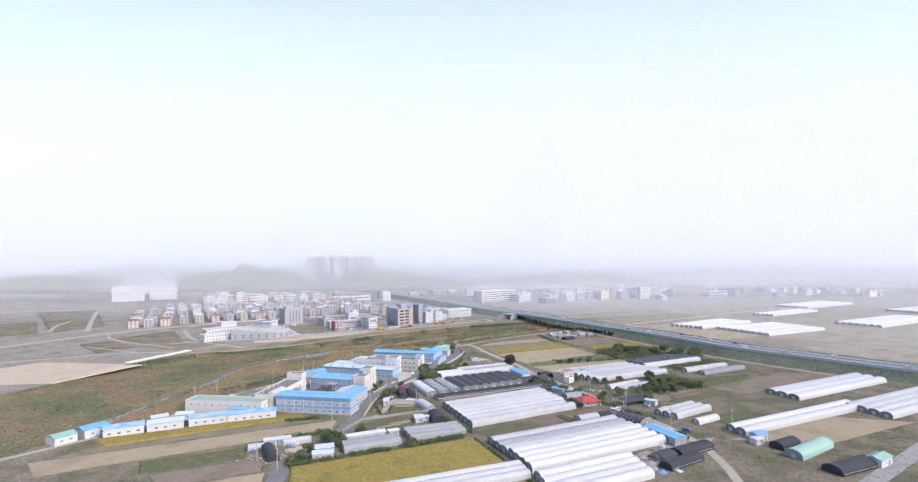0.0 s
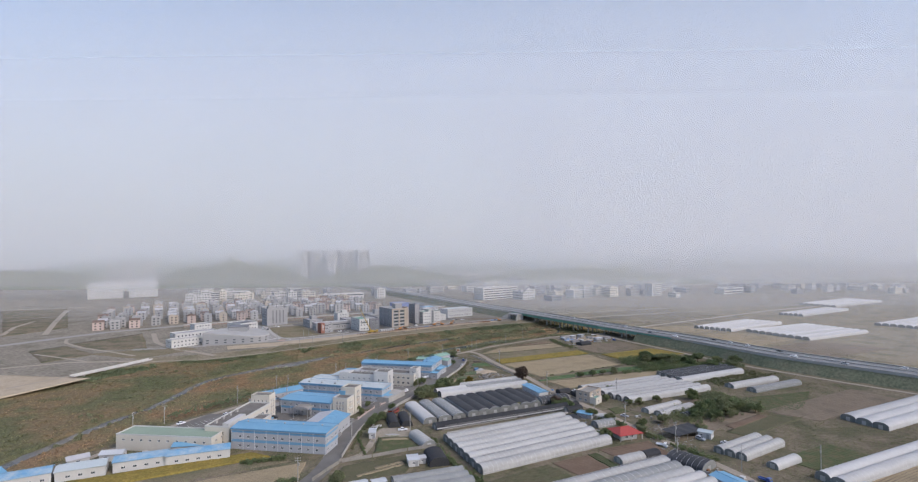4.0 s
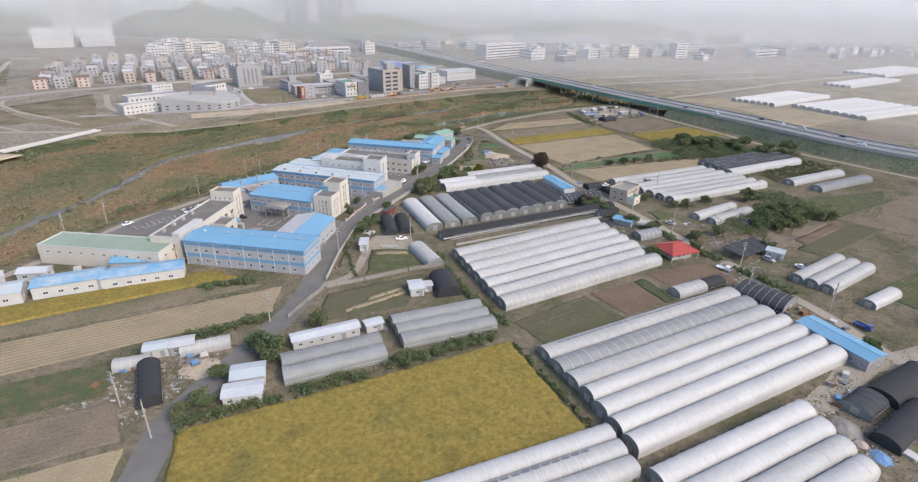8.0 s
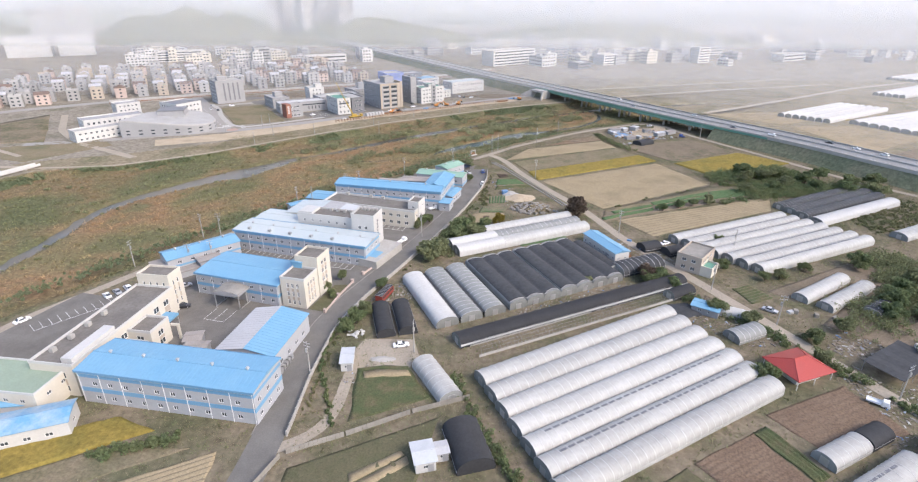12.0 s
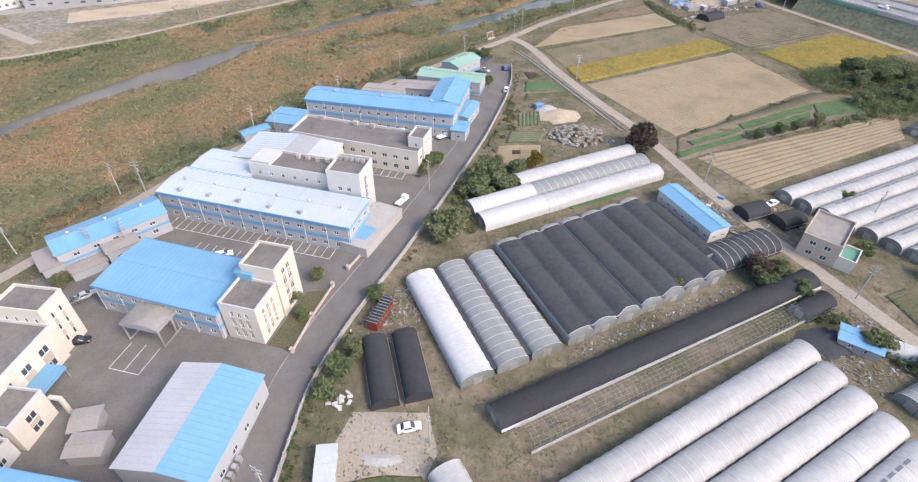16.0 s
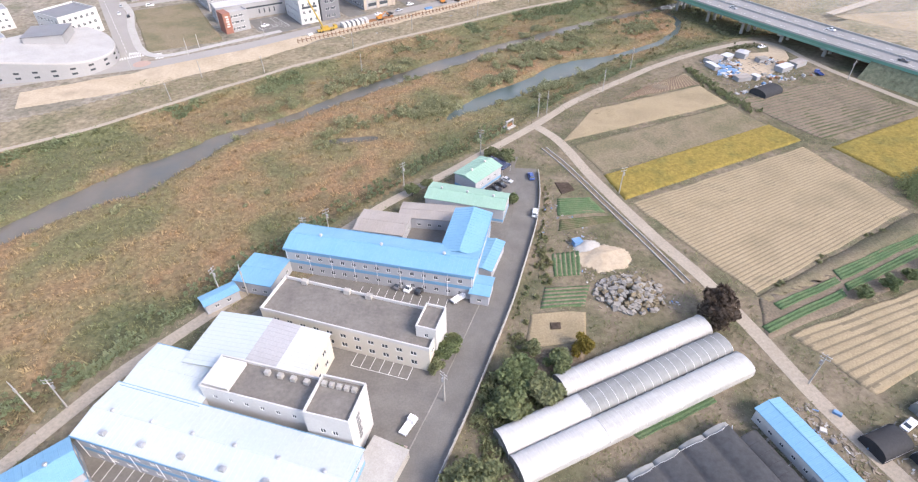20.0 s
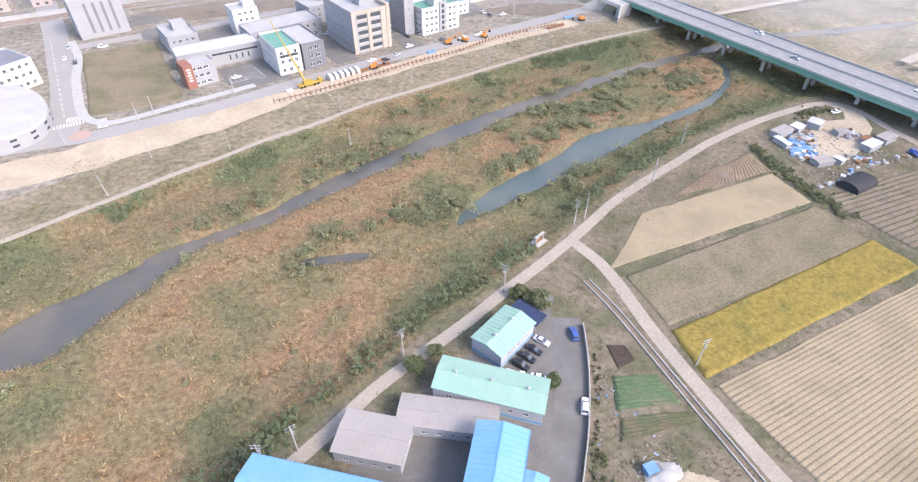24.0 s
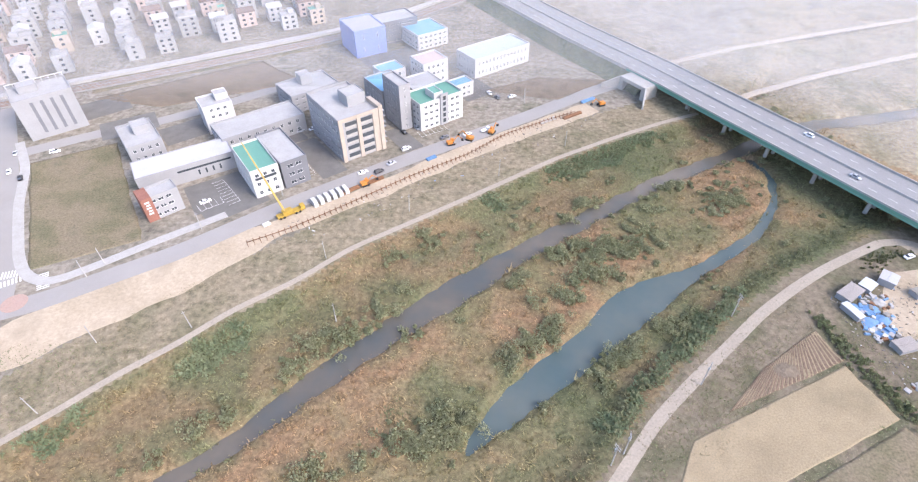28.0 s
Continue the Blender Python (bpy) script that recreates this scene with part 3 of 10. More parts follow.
TOWN_PATH = [(-300, 300), (-262, 385), (-212, 392), (-169, 420), (-152.4, 436.3), (-141.7, 446), (-130.2, 457.8), (-116.6, 468.7), (-102.3, 483.3), (-85.1, 495.4), (-66.9, 513), (-26.6, 540.3), (-6, 554.6), (19.6, 572.7), (50.6, 590.2), (77.3, 603.9), (98, 612.5)]
TOWN_ROAD = [(-300, 440), (-250, 455), (-210, 473), (-171, 487), (-131, 512), (-99, 538), (-61, 565), (10, 611), (44, 635), (66, 648)]
SIDE_ROAD = [(-184, 484), (-192, 503), (-210, 535), (-230, 567), (-250, 600), (-278, 642), (-320, 705), (-380, 790)]
strips = [("road_main", MAIN_ROAD, 7.6, 0.06, MAT_ASPHALT, "grey asphalt village road past the factories", "road"),
          ("track_levee", LEVEE, 3.6, 0.05, MAT_TRACK, "pale gravel track on the levee beside the reeds", "track"),
          ("track_levee_east", LEVEE_EAST, 3.6, 0.055, MAT_TRACK, "pale gravel track under the expressway", "track"),
          ("track_branch", BRANCH, 4.0, 0.045, MAT_TRACK, "pale concrete farm track between the fields", "track"),
          ("path_town", TOWN_PATH, 2.4, 0.05, MAT_TRACK, "pale riverside path on the town bank", "path"),
          ("road_town", TOWN_ROAD, 9.0, 0.06, MAT_ROADPALE, "grey asphalt road along the building site", "road"),
          ("road_back", [(-236, 577), (-205, 596), (-180, 607), (-150, 626), (-118, 650)], 8.0, 0.045, MAT_ROADPALE, "grey back street behind the offices", "road"),
          ("road_west", [(-480, 385), (-446, 466), (-418, 516), (-395, 551), (-360, 580), (-322, 610)], 12.0, 0.06, MAT_ROADPALE, "grey road at the edge of town", "road"),
          ("track_west", [(-337, 539), (-302, 482), (-268, 446), (-232, 424), (-210, 410)], 5.0, 0.055, MAT_TRACK, "pale dirt road at the edge of town", "track"),
          ("track_flat", [(-460, 300), (-380, 350), (-320, 385), (-262, 389)], 4.5, 0.05, MAT_TRACK, "pale dirt road across the sandy flat", "track"),
          ("track_bank", [(112, 612), (129.8, 631.4), (183.6, 655.6), (258, 683), (420, 735)], 4.5, 0.05, MAT_TRACK, "pale dirt track past the expressway", "track"),
          ("track_fields", [(100.7, 672.8), (147.4, 693.6), (214, 716), (292, 741), (400, 780)], 4.5, 0.045, MAT_TRACK, "pale dirt track past the expressway", "track"),
          ("track_lot", [(-407, 503), (-392, 480), (-354, 451), (-317, 432), (-281, 411)], 3.2, 0.14, MAT_TRACK, "pale worn track across the vacant ground", "track"),
          ("track_lot_south", [(-376, 421), (-346, 407), (-307, 388)], 2.6, 0.14, MAT_TRACK, "pale worn track across the vacant ground", "track"),
          ("track_lot_west", [(-500, 532), (-539, 596), (-557, 649)], 5.0, 0.14, MAT_TRACK, "pale worn track across the vacant ground", "track"),
          ("track_lot_north", [(-455, 535), (-518, 633), (-613, 785)], 6.0, 0.14, MAT_TRACK, "pale worn track across the vacant ground", "track"),
          ("track_lot_far", [(-800, 770), (-725, 792), (-667, 800), (-600, 830)], 9.0, 0.14, MAT_TRACK, "pale worn track across the vacant ground", "track"),
          ("track_far", [(205, 560), (300, 620), (420, 700), (620, 800)], 5.0, 0.05, MAT_TRACK, "pale track past the expressway", "track"),
          ("lane_south", [(300, 185), (215.5, 121.8), (169.8, 87.8), (110, 40)], 7.0, 0.05, MAT_ROADPALE, "grey farm lane at the edge of the plots", "road"),
          ("path_garden", [(-51, 172), (-44, 175), (-40.5, 177.6), (-38, 186), (-38, 196.5), (-37.3, 204.3), (-33, 209), (-23.7, 211)], 3.0, 0.05, MAT_TRACK, "pale dirt path between the gardens", "path"),
          ("road_side", SIDE_ROAD, 12.0, 0.05, MAT_ROADPALE, "wide grey side road into the town", "road")]
for nm, line, w, z, mat, lab, cat in strips:
    single(nm, ribbon(resample(line, 2.5), z, -0.3, w), mat, lab, cat, kind="structure")


def along(line, u):
    """Point and direction at u metres along a line."""
    p = np.asarray(line, float)[:, :2]
    seg = np.linalg.norm(np.diff(p, axis=0), axis=1)
    d = np.r_[0, np.cumsum(seg)]
    u = min(max(u, 0), d[-1] - 1e-3)
    i = int(np.searchsorted(d, u, "right") - 1)
    k = (p[i + 1] - p[i]) / seg[i]
    q = p[i] + k * (u - d[i])
    return q[0], q[1], math.degrees(math.atan2(k[1], k[0]))


# the concrete flood wall and the ditch beside the main road
MAIN = resample(MAIN_ROAD, 2.5)
keep = MAIN[(MAIN[:, 1] > 176) & (MAIN[:, 1] < 388)]
t = np.gradient(keep, axis=0)
t /= np.linalg.norm(t, axis=1)[:, None]
edge = keep + np.stack([t[:, 1], -t[:, 0]], 1) * 4.3
DITCH = keep + np.stack([t[:, 1], -t[:, 0]], 1) * 6.4
rail = thing("road_wall", "low concrete wall panels along the village road", "wall", kind="structure")
for a, b in zip(edge[:-1], edge[1:]):
    s = Shape()
    d = np.linalg.norm(b - a)
    s.box(0.02, -0.12, -0.2, d - 0.02, 0.12, 1.4).box(-0.02, -0.18, -0.2, 0.32, 0.18, 1.6)
    part("panel", s, MAT_CONC, rail, at=pose(a[0], a[1], 0, 0, 0, math.degrees(math.atan2(b[1] - a[1], b[0] - a[0]))))
left = keep[keep[:, 1] < 330]
t = np.gradient(left, axis=0)
t /= np.linalg.norm(t, axis=1)[:, None]
kerb = np.c_[left - np.stack([t[:, 1], -t[:, 0]], 1) * 3.95]
single("kerb", ribbon(kerb, 0.14, -0.2, 0.25), MAT_CONC_OLD, "worn concrete kerb along the village road", "kerb", kind="structure")


# ---- fields ----
FIELD_POLYS = []


def field(name, corners, mat, label, category="field", rows=0.0, ridge=0.0, high=0.0, rough=0.0, step=1.0, turn=False, lift=0.03, furrow=None):
    """A field over four corners (in turn); rows: spacing of ridges that run from the first corner to the second."""
    FIELD_POLYS.append([tuple(p) for p in corners])
    c = [np.array(p, float) for p in corners]
    if turn:
        c = c[1:] + c[:1]
    lu, lv = np.linalg.norm(c[1] - c[0]), np.linalg.norm(c[3] - c[0])
    nu = max(2, int(lu / max(step, 1.0)))
    nv = max(2, int(lv / (rows / 4 if rows else step)))
    u, v = np.meshgrid(np.linspace(0, 1, nu + 1), np.linspace(0, 1, nv + 1))
    P = (1 - u)[..., None] * (1 - v)[..., None] * c[0] + u[..., None] * (1 - v)[..., None] * c[1] + u[..., None] * v[..., None] * c[2] + (1 - u)[..., None] * v[..., None] * c[3]
    X, Y = P[..., 0], P[..., 1]
    wob = 1.2 * waves(X, Y, 25, 3, 11)
    rim = np.minimum(np.minimum(u, 1 - u) * lu, np.minimum(v, 1 - v) * lv)
    X, Y = X + wob * 0.5 * (rim < 1), Y + wob * 0.5 * (rim < 1)
    Z = lift + high * smooth(rim, 0, 0.5)
    if rows:
        Z = Z + ridge * (0.5 + 0.5 * np.sin(2 * math.pi * v * lv / rows)) * (0.75 + 0.25 * waves(X, Y, 6, 3, 2))
    if rough:
        r = np.random.default_rng(len(name))
        Z = Z + rough * (0.6 * waves(X, Y, 5, 4, 9) + r.normal(0, 0.6, Z.shape)) * (rim > 0.4)
    Z = np.maximum(Z, lift)
    k = np.arange((nu + 1) * (nv + 1)).reshape(nv + 1, nu + 1)
    q = np.stack([k[:-1, :-1], k[:-1, 1:], k[1:, 1:], k[1:, :-1]], -1).reshape(-1, 4)
    # a skirt to the ground round the rim
    loop = np.r_[k[0, :-1], k[:-1, -1], k[-1, :0:-1], k[:0:-1, 0]]
    V = np.stack([X, Y, Z], -1).reshape(-1, 3)
    base = V[loop].copy()
    base[:, 2] = -0.3
    n0, m0 = len(V), len(loop)
    low = np.arange(n0, n0 + m0)
    q = np.r_[q, np.stack([loop, low, np.roll(low, -1), np.roll(loop, -1)], -1)]
    me = big_mesh(name, np.r_[V, base], q)
    me.materials.append(mat)
    # trough faces take the furrow material; dark stubble there paints in row shading
    if furrow:
        me.materials.append(furrow)
        ph = (0.5 * (v[:-1, :-1] + v[1:, 1:]) * lv / rows + 0.25 + 0.06 * wob[:-1, :-1]) % 1.0
        idx = np.zeros(len(q), np.int32)
        idx[: nu * nv] = (ph < 0.36).astype(np.int32).ravel()
        me.polygons.foreach_set("material_index", idx)
    return tagged(new(name, me), label, category, "", "stuff")


field("rice_field", [(-66, 104), (13, 141), (29, 105), (-55, 66)], MAT_GOLD, "ripe golden rice standing in a paddy", high=0.65, rough=0.12, step=0.6)
field("rice_strip", [(-176, 141), (-89, 183), (-79, 178), (-165, 131)], MAT_GOLD, "narrow strip of ripe golden rice beside the sheds", high=0.6, rough=0.1, step=0.7)
field("stubble_field", [(-185, 110), (-62, 172), (-60, 156), (-170, 96)], MAT_STUBBLE, "harvested rice paddy with straw rows", rows=1.9, ridge=0.16, furrow=MAT_STUBBLE_DARK)
field("weed_strip", [(-168, 129), (-88, 173), (-68, 173), (-180, 114)], MAT_DRYGRASS, "dry weedy bank between two paddies", rough=0.2, lift=0.02)
field("vegetable_plot", [(-135, 112), (-94, 130), (-89, 116), (-128, 98)], MAT_CROP, "small green vegetable plot", rows=1.2, ridge=0.25, lift=0.02)
field("bare_plot", [(-123, 97), (-85, 114), (-77, 101), (-112, 85)], MAT_SOIL, "dry bare plot with faint furrows", rows=1.8, ridge=0.14, furrow=MAT_STUBBLE_DARK, lift=0.02)
field("stubble_plot", [(-108, 84), (-75, 99), (-71, 84), (-95, 70)], MAT_STUBBLE, "small harvested plot beside the road", rows=1.2, ridge=0.12, lift=0.02)
field("fallow_field", [(20, 407), (97, 440), (91, 458), (37, 434.5)], MAT_STUBBLE, "pale mown fallow field below the levee", rough=0.08, lift=0.03)
field("weedy_field", [(24, 404), (31, 385), (105, 418), (97, 438)], MAT_DRYGRASS, "fallow field of brown dry weeds", rough=0.25, step=0.9, turn=True)
field("rice_field", [(31, 383), (106, 420), (113, 407), (35, 368)], MAT_GOLD, "ripe golden rice in a long narrow paddy", high=0.6, rough=0.12, step=0.6)
field("stubble_field", [(37, 366), (111, 402), (126, 362), (60, 324)], MAT_STUBBLE, "harvested paddy with rows of cut straw", rows=1.3, ridge=0.14, furrow=MAT_STUBBLE_DARK)
field("rice_field", [(122, 402), (172, 427), (193, 403), (135, 376)], MAT_GOLD, "ripe golden rice beyond the farm ditch", high=0.6, rough=0.12, step=0.8)
field("brown_field", [(101, 442), (155, 463), (172, 430), (122, 408)], MAT_SOIL, "ploughed brown field with crop rows", rows=2.2, ridge=0.25, furrow=MAT_CROP)
field("soil_plot", [(50, 443), (66, 457.5), (89, 472), (91.5, 459.5)], MAT_REDSOIL, "small reddish plot with planted rows", rows=1.7, ridge=0.2, furrow=MAT_STUBBLE, lift=0.06)
field("plough_field", [(63, 310), (148, 341), (140, 323), (74, 292)], MAT_STUBBLE, "straw-coloured field with broad ridges", rows=2.4, ridge=0.25, furrow=MAT_STUBBLE_DARK)
field("soil_strip", [(60, 322), (150, 358), (146, 345), (56, 308)], MAT_SOIL, "bare brown ground between the vegetable strips", rough=0.1, step=1.5, lift=0.02)
for strip_ in ([(63.5, 320.6), (84.6, 330), (85.3, 328), (64.3, 318)], [(56.9, 312.5), (84.2, 325.5), (84.2, 322.8), (57.8, 310.2)], [(85.6, 332.8), (120.8, 349.3), (119, 345.5), (86, 328.8)], [(86, 327.4), (117, 343), (115, 339), (85.4, 324.6)], [(121, 349), (147, 357), (144, 346), (118, 338)]):
    field("green_strip", strip_, MAT_VEG, "strip of leafy green vegetables", rows=1.1, ridge=0.5, lift=0.12)
field("weedy_field", [(60, 323), (126, 360), (146, 356), (62, 321)], MAT_DRYGRASS, "overgrown weedy ground beside the paddy", rough=0.3, lift=0.02)
field("vegetable_plot", [(12.3, 368.8), (23.6, 369.6), (27.2, 361.3), (11.7, 359.9)], MAT_VEG, "dark green vegetable bed with sown rows", rows=1.1, ridge=0.35, furrow=MAT_SOIL)
field("vegetable_plot", [(11.9, 357.8), (28.5, 359.4), (29.7, 356.6), (10.5, 351.9)], MAT_CROP, "low green vegetable bed beside the ditch", rows=1.1, ridge=0.3, furrow=MAT_SOIL)
field("vegetable_plot", [(6, 331), (14, 332), (15, 342), (7, 341)], MAT_VEG, "rows of dark green cabbages", rows=1.4, ridge=0.45, turn=True, furrow=MAT_SOIL)
field("vegetable_plot", [(1, 319), (13, 320), (16, 328), (3, 327)], MAT_VEG, "rows of leafy green vegetables by the wall", rows=1.4, ridge=0.45, furrow=MAT_SOIL)
field("dry_plot", [(-4, 306), (11, 308), (13, 318), (-2, 317)], MAT_STUBBLE, "dry straw-covered garden plot", rows=1.2, ridge=0.1)
field("dry_plot", [(-8, 298), (8, 299), (11, 307), (-4, 305)], MAT_SOIL, "dug brown garden plot", rows=1.0, ridge=0.15)
field("garden_field", [(15, 151), (41, 168), (54, 150), (26, 136)], MAT_GARDEN, "weedy garden with rows of dying stalks", rows=1.8, ridge=0.22, rough=0.3)
field("soil_plot", [(43, 169), (60, 178), (66, 164), (52, 156)], MAT_REDSOIL, "reddish dug soil between two crop rows", rows=1.4, ridge=0.15)
field("green_strip", [(60, 178), (64, 180), (71, 166), (67, 164)], MAT_CROP, "row of green vegetables", rows=1.3, ridge=0.5, turn=True)
field("soil_plot", [(66, 184), (92, 195), (97, 178), (74, 170)], MAT_REDSOIL, "orange-brown dug plot by the red-roofed house", rows=1.8, ridge=0.15)
field("vegetable_plot", [(86.5, 246.8), (94, 249.8), (97.5, 240.5), (88.5, 236.4)], MAT_CROP, "rows of green vegetables beside the farm track", rows=1.6, ridge=0.4, furrow=MAT_SOIL)
field("green_strip", [(16.3, 283), (36, 292), (37, 290.2), (17.4, 281.2)], MAT_VEG, "narrow green bed below the white tunnels", rows=0.9, ridge=0.4)
field("brown_field", [(104, 224), (140, 252), (165, 236), (125, 205)], MAT_SOIL, "brown weedy field beside the sheds", rough=0.15, lift=0.02)
field("garden_field", [(-35.6, 202), (-22, 203), (-15.5, 189.5), (-35, 181)], MAT_CROP, "green weedy garden between path and fence", rows=2.2, ridge=0.15, rough=0.12)
field("bare_bed", [(-34, 200), (-22, 201), (-21, 198.5), (-33.6, 197.4)], MAT_STUBBLE, "narrow bare bed in the garden", rough=0.05, lift=0.3)
field("garden_field", [(-45.5, 167), (-13, 183), (-18, 160), (-45, 150)], MAT_GARDEN, "weedy garden with a few bare beds", rough=0.2, step=0.8)
field("bare_bed", [(-38, 157.5), (-20, 170.5), (-19, 168.5), (-37, 155.5)], MAT_STUBBLE, "narrow bare bed in the garden", rough=0.05, lift=0.2)
field("bare_bed", [(-32, 165.5), (-21.5, 172), (-20.5, 170.8), (-31, 163.2)], MAT_STUBBLE, "narrow bare bed in the garden", rough=0.05, lift=0.21)
field("straw_field", [(138, 137), (205, 175), (248, 163), (180, 130)], MAT_STUBBLE, "harvested field with curving straw rows", rows=2.0, ridge=0.2, furrow=MAT_SOIL)
field("green_field", [(140, 172), (172, 190), (184, 172), (150, 158)], MAT_CROP, "green leafy field between the greenhouses", rows=1.4, ridge=0.3)
field("brown_field", [(170, 240), (250, 285), (262, 262), (190, 222)], MAT_SOIL, "brown field below the expressway", rows=2.0, ridge=0.2)
field("brown_field", [(98, 245), (140, 267), (150, 261), (106, 236)], MAT_SOIL, "bare brown ground below the ridge-vent greenhouses", rough=0.12, lift=0.04)
field("weedy_field", [(134, 207), (166, 232), (188, 230), (142, 200)], MAT_GARDEN, "dull weedy plot beside the scrub", rough=0.2, lift=0.05)
field("bare_bed", [(138, 216), (165, 234), (167, 230), (140, 211)], MAT_REDSOIL, "strip of bare reddish earth by the scrub", rough=0.08, lift=0.26)
field("green_field", [(168, 266), (222, 281), (194, 243), (168, 238)], MAT_CROP, "dull green overgrown field below the expressway", rough=0.25, lift=0.04)
field("weedy_field", [(-330, 420), (-262, 460), (-240, 440), (-270, 398)], MAT_DRYGRASS, "brown waste ground at the edge of town", rough=0.1, step=2, lift=0.04)
# fields past the expressway
field("pale_field", [(205, 556), (248, 514), (290, 534), (268, 566)], MAT_STUBBLE, "pale field past the expressway", rough=0.05)
field("rice_field", [(300, 560), (330, 575), (352, 566), (310, 530)], MAT_GOLD, "distant ripe rice past the expressway", high=0.6, step=2)
field("pale_field", [(250, 508), (305, 512), (330, 470), (262, 430)], MAT_STUBBLE, "pale straw field past the expressway", rough=0.05)
field("pale_field", [(272, 425), (335, 462), (380, 420), (300, 380)], MAT_SOIL, "brown field past the expressway", rough=0.05)
# the building site on the town bank
SITE = resample([(-215, 446, 9), (-171, 467, 11), (-160, 477, 10.5), (-144, 489, 11), (-128.5, 501, 11.5), (-111, 514, 8), (-98, 525, 5.5), (-65, 546, 5), (-25, 576, 5.5), (8, 597, 5.5), (45, 620, 5.5)], 3)
sw = SITE[:, 2] + 1.2 * waves(SITE[:, 0], SITE[:, 1], 30, 3, 3)
single("site_sand", ribbon(np.c_[SITE[:, :2], sw], 0.035, -0.2), MAT_SAND, "churned pale sand of the building site", "sand", kind="structure")
field("town_lot", [(-182, 503), (-148, 519), (-189, 589), (-221, 572)], MAT_DRYGRASS, "empty grassy building lot", rough=0.12, lift=0.08)
for lot in ([(-383, 472), (-350, 540), (-290, 446), (-330, 440)], [(-393, 435), (-380, 464), (-321, 419), (-340, 383)], [(-491, 522), (-470, 590), (-560, 715), (-600, 650)],
            [(-604, 656), (-566, 722), (-642, 826), (-707, 772)], [(-560, 470), (-500, 515), (-600, 640), (-720, 560)]):
    field("vacant_lot", lot, MAT_LAND, "dull weedy building land left empty", category="lot", rough=0.1, step=6, lift=0.06)
field("sand_flat", [(-420, 250), (-289, 263), (-264, 330), (-360, 345)], MAT_SAND, "pale sandy flat beside the stream", category="sand", step=5)
field("brown_lot", [(-221, 634), (-182, 624), (-112, 652), (-143, 680)], MAT_SOIL, "rough brown building land beside the railway", category="lot", rough=0.12, step=2, lift=0.05)
field("site_lot", [(-10, 640), (20, 655), (60, 652), (28, 628)], MAT_SOIL, "bare earth lot by the underpass", rough=0.1, step=2, lift=0.07)
field("verge", [(-235, 660), (-95, 735), (-85, 712), (-225, 640)], MAT_DRYGRASS, "dry grass along the railway", rough=0.1, step=2, lift=0.05)

# ---- buildings ----
WINDOW_MESH = {}


def window_meshes(w, h):
    """Frame and pane of a window that fills an opening of that size; it faces -y."""
    key = (round(w, 2), round(h, 2))
    if key not in WINDOW_MESH:
        n = max(1, round(w / 1.1)) if w > 0.8 else 1
        n = 2 if w > 0.8 and n == 1 else n
        e = 0.09
        us = [-w / 2 - 0.05, -w / 2 + e]
        for i in range(1, n):
            us += [-w / 2 + w * i / n - 0.04, -w / 2 + w * i / n + 0.04]
        us += [w / 2 - e, w / 2 + 0.05]
        vs = [-0.06, e, h - e, h + 0.05]

        def relief(panes):
            s, k = Shape(), len(us)
            v = [(u, -0.05, z) for z in vs for u in us] + [(u, 0.04, z) for z in vs for u in us]
            fr, gl, d = [], [], 4 * len(us)
            for j in range(3):
                for i in range(k - 1):
                    a, b, c, q = j * k + i, j * k + i + 1, (j + 1) * k + i + 1, (j + 1) * k + i
                    if j == 1 and i % 2 == 1:
                        fr += [(a, a + d, b + d, b), (b, b + d, c + d, c), (c, c + d, q + d, q), (q, q + d, a + d, a)]
                        gl.append((a + d, b + d, c + d, q + d))
                    else:
                        fr.append((a, b, c, q))
            rim = list(range(k)) + [j * k + k - 1 for j in (1, 2, 3)] + [3 * k + i for i in range(k - 2, -1, -1)] + [k * 2, k]
            fr += [(a, a + d, b + d, b) for a, b in zip(rim, rim[1:] + rim[:1])]
            s.faces(v, fr)
            if panes:
                for q in gl:
                    s.f.append(q)
                    s.s.append(1)
            return s

        p = Shape().box(-w / 2 + 0.02, 0.03, 0.02, w / 2 - 0.02, 0.05, h - 0.02)
        WINDOW_MESH[key] = (relief(False).mesh("window", MAT_FRAME), p.mesh("pane", MAT_PANE), relief(True).mesh("window", MAT_FRAME, MAT_PANE))
    return WINDOW_MESH[key]


def put_window(parent, x, y, z, w, h, turn, panes=True):
    f, p, both = window_meshes(w, h)
    if not panes:
        part("window", both, MAT_FRAME, parent, at=pose(x, y, z, 0, 0, turn))
        return
    win = part("window", f, MAT_FRAME, parent, at=pose(x, y, z, 0, 0, turn))
    part("pane", p, MAT_PANE, win)


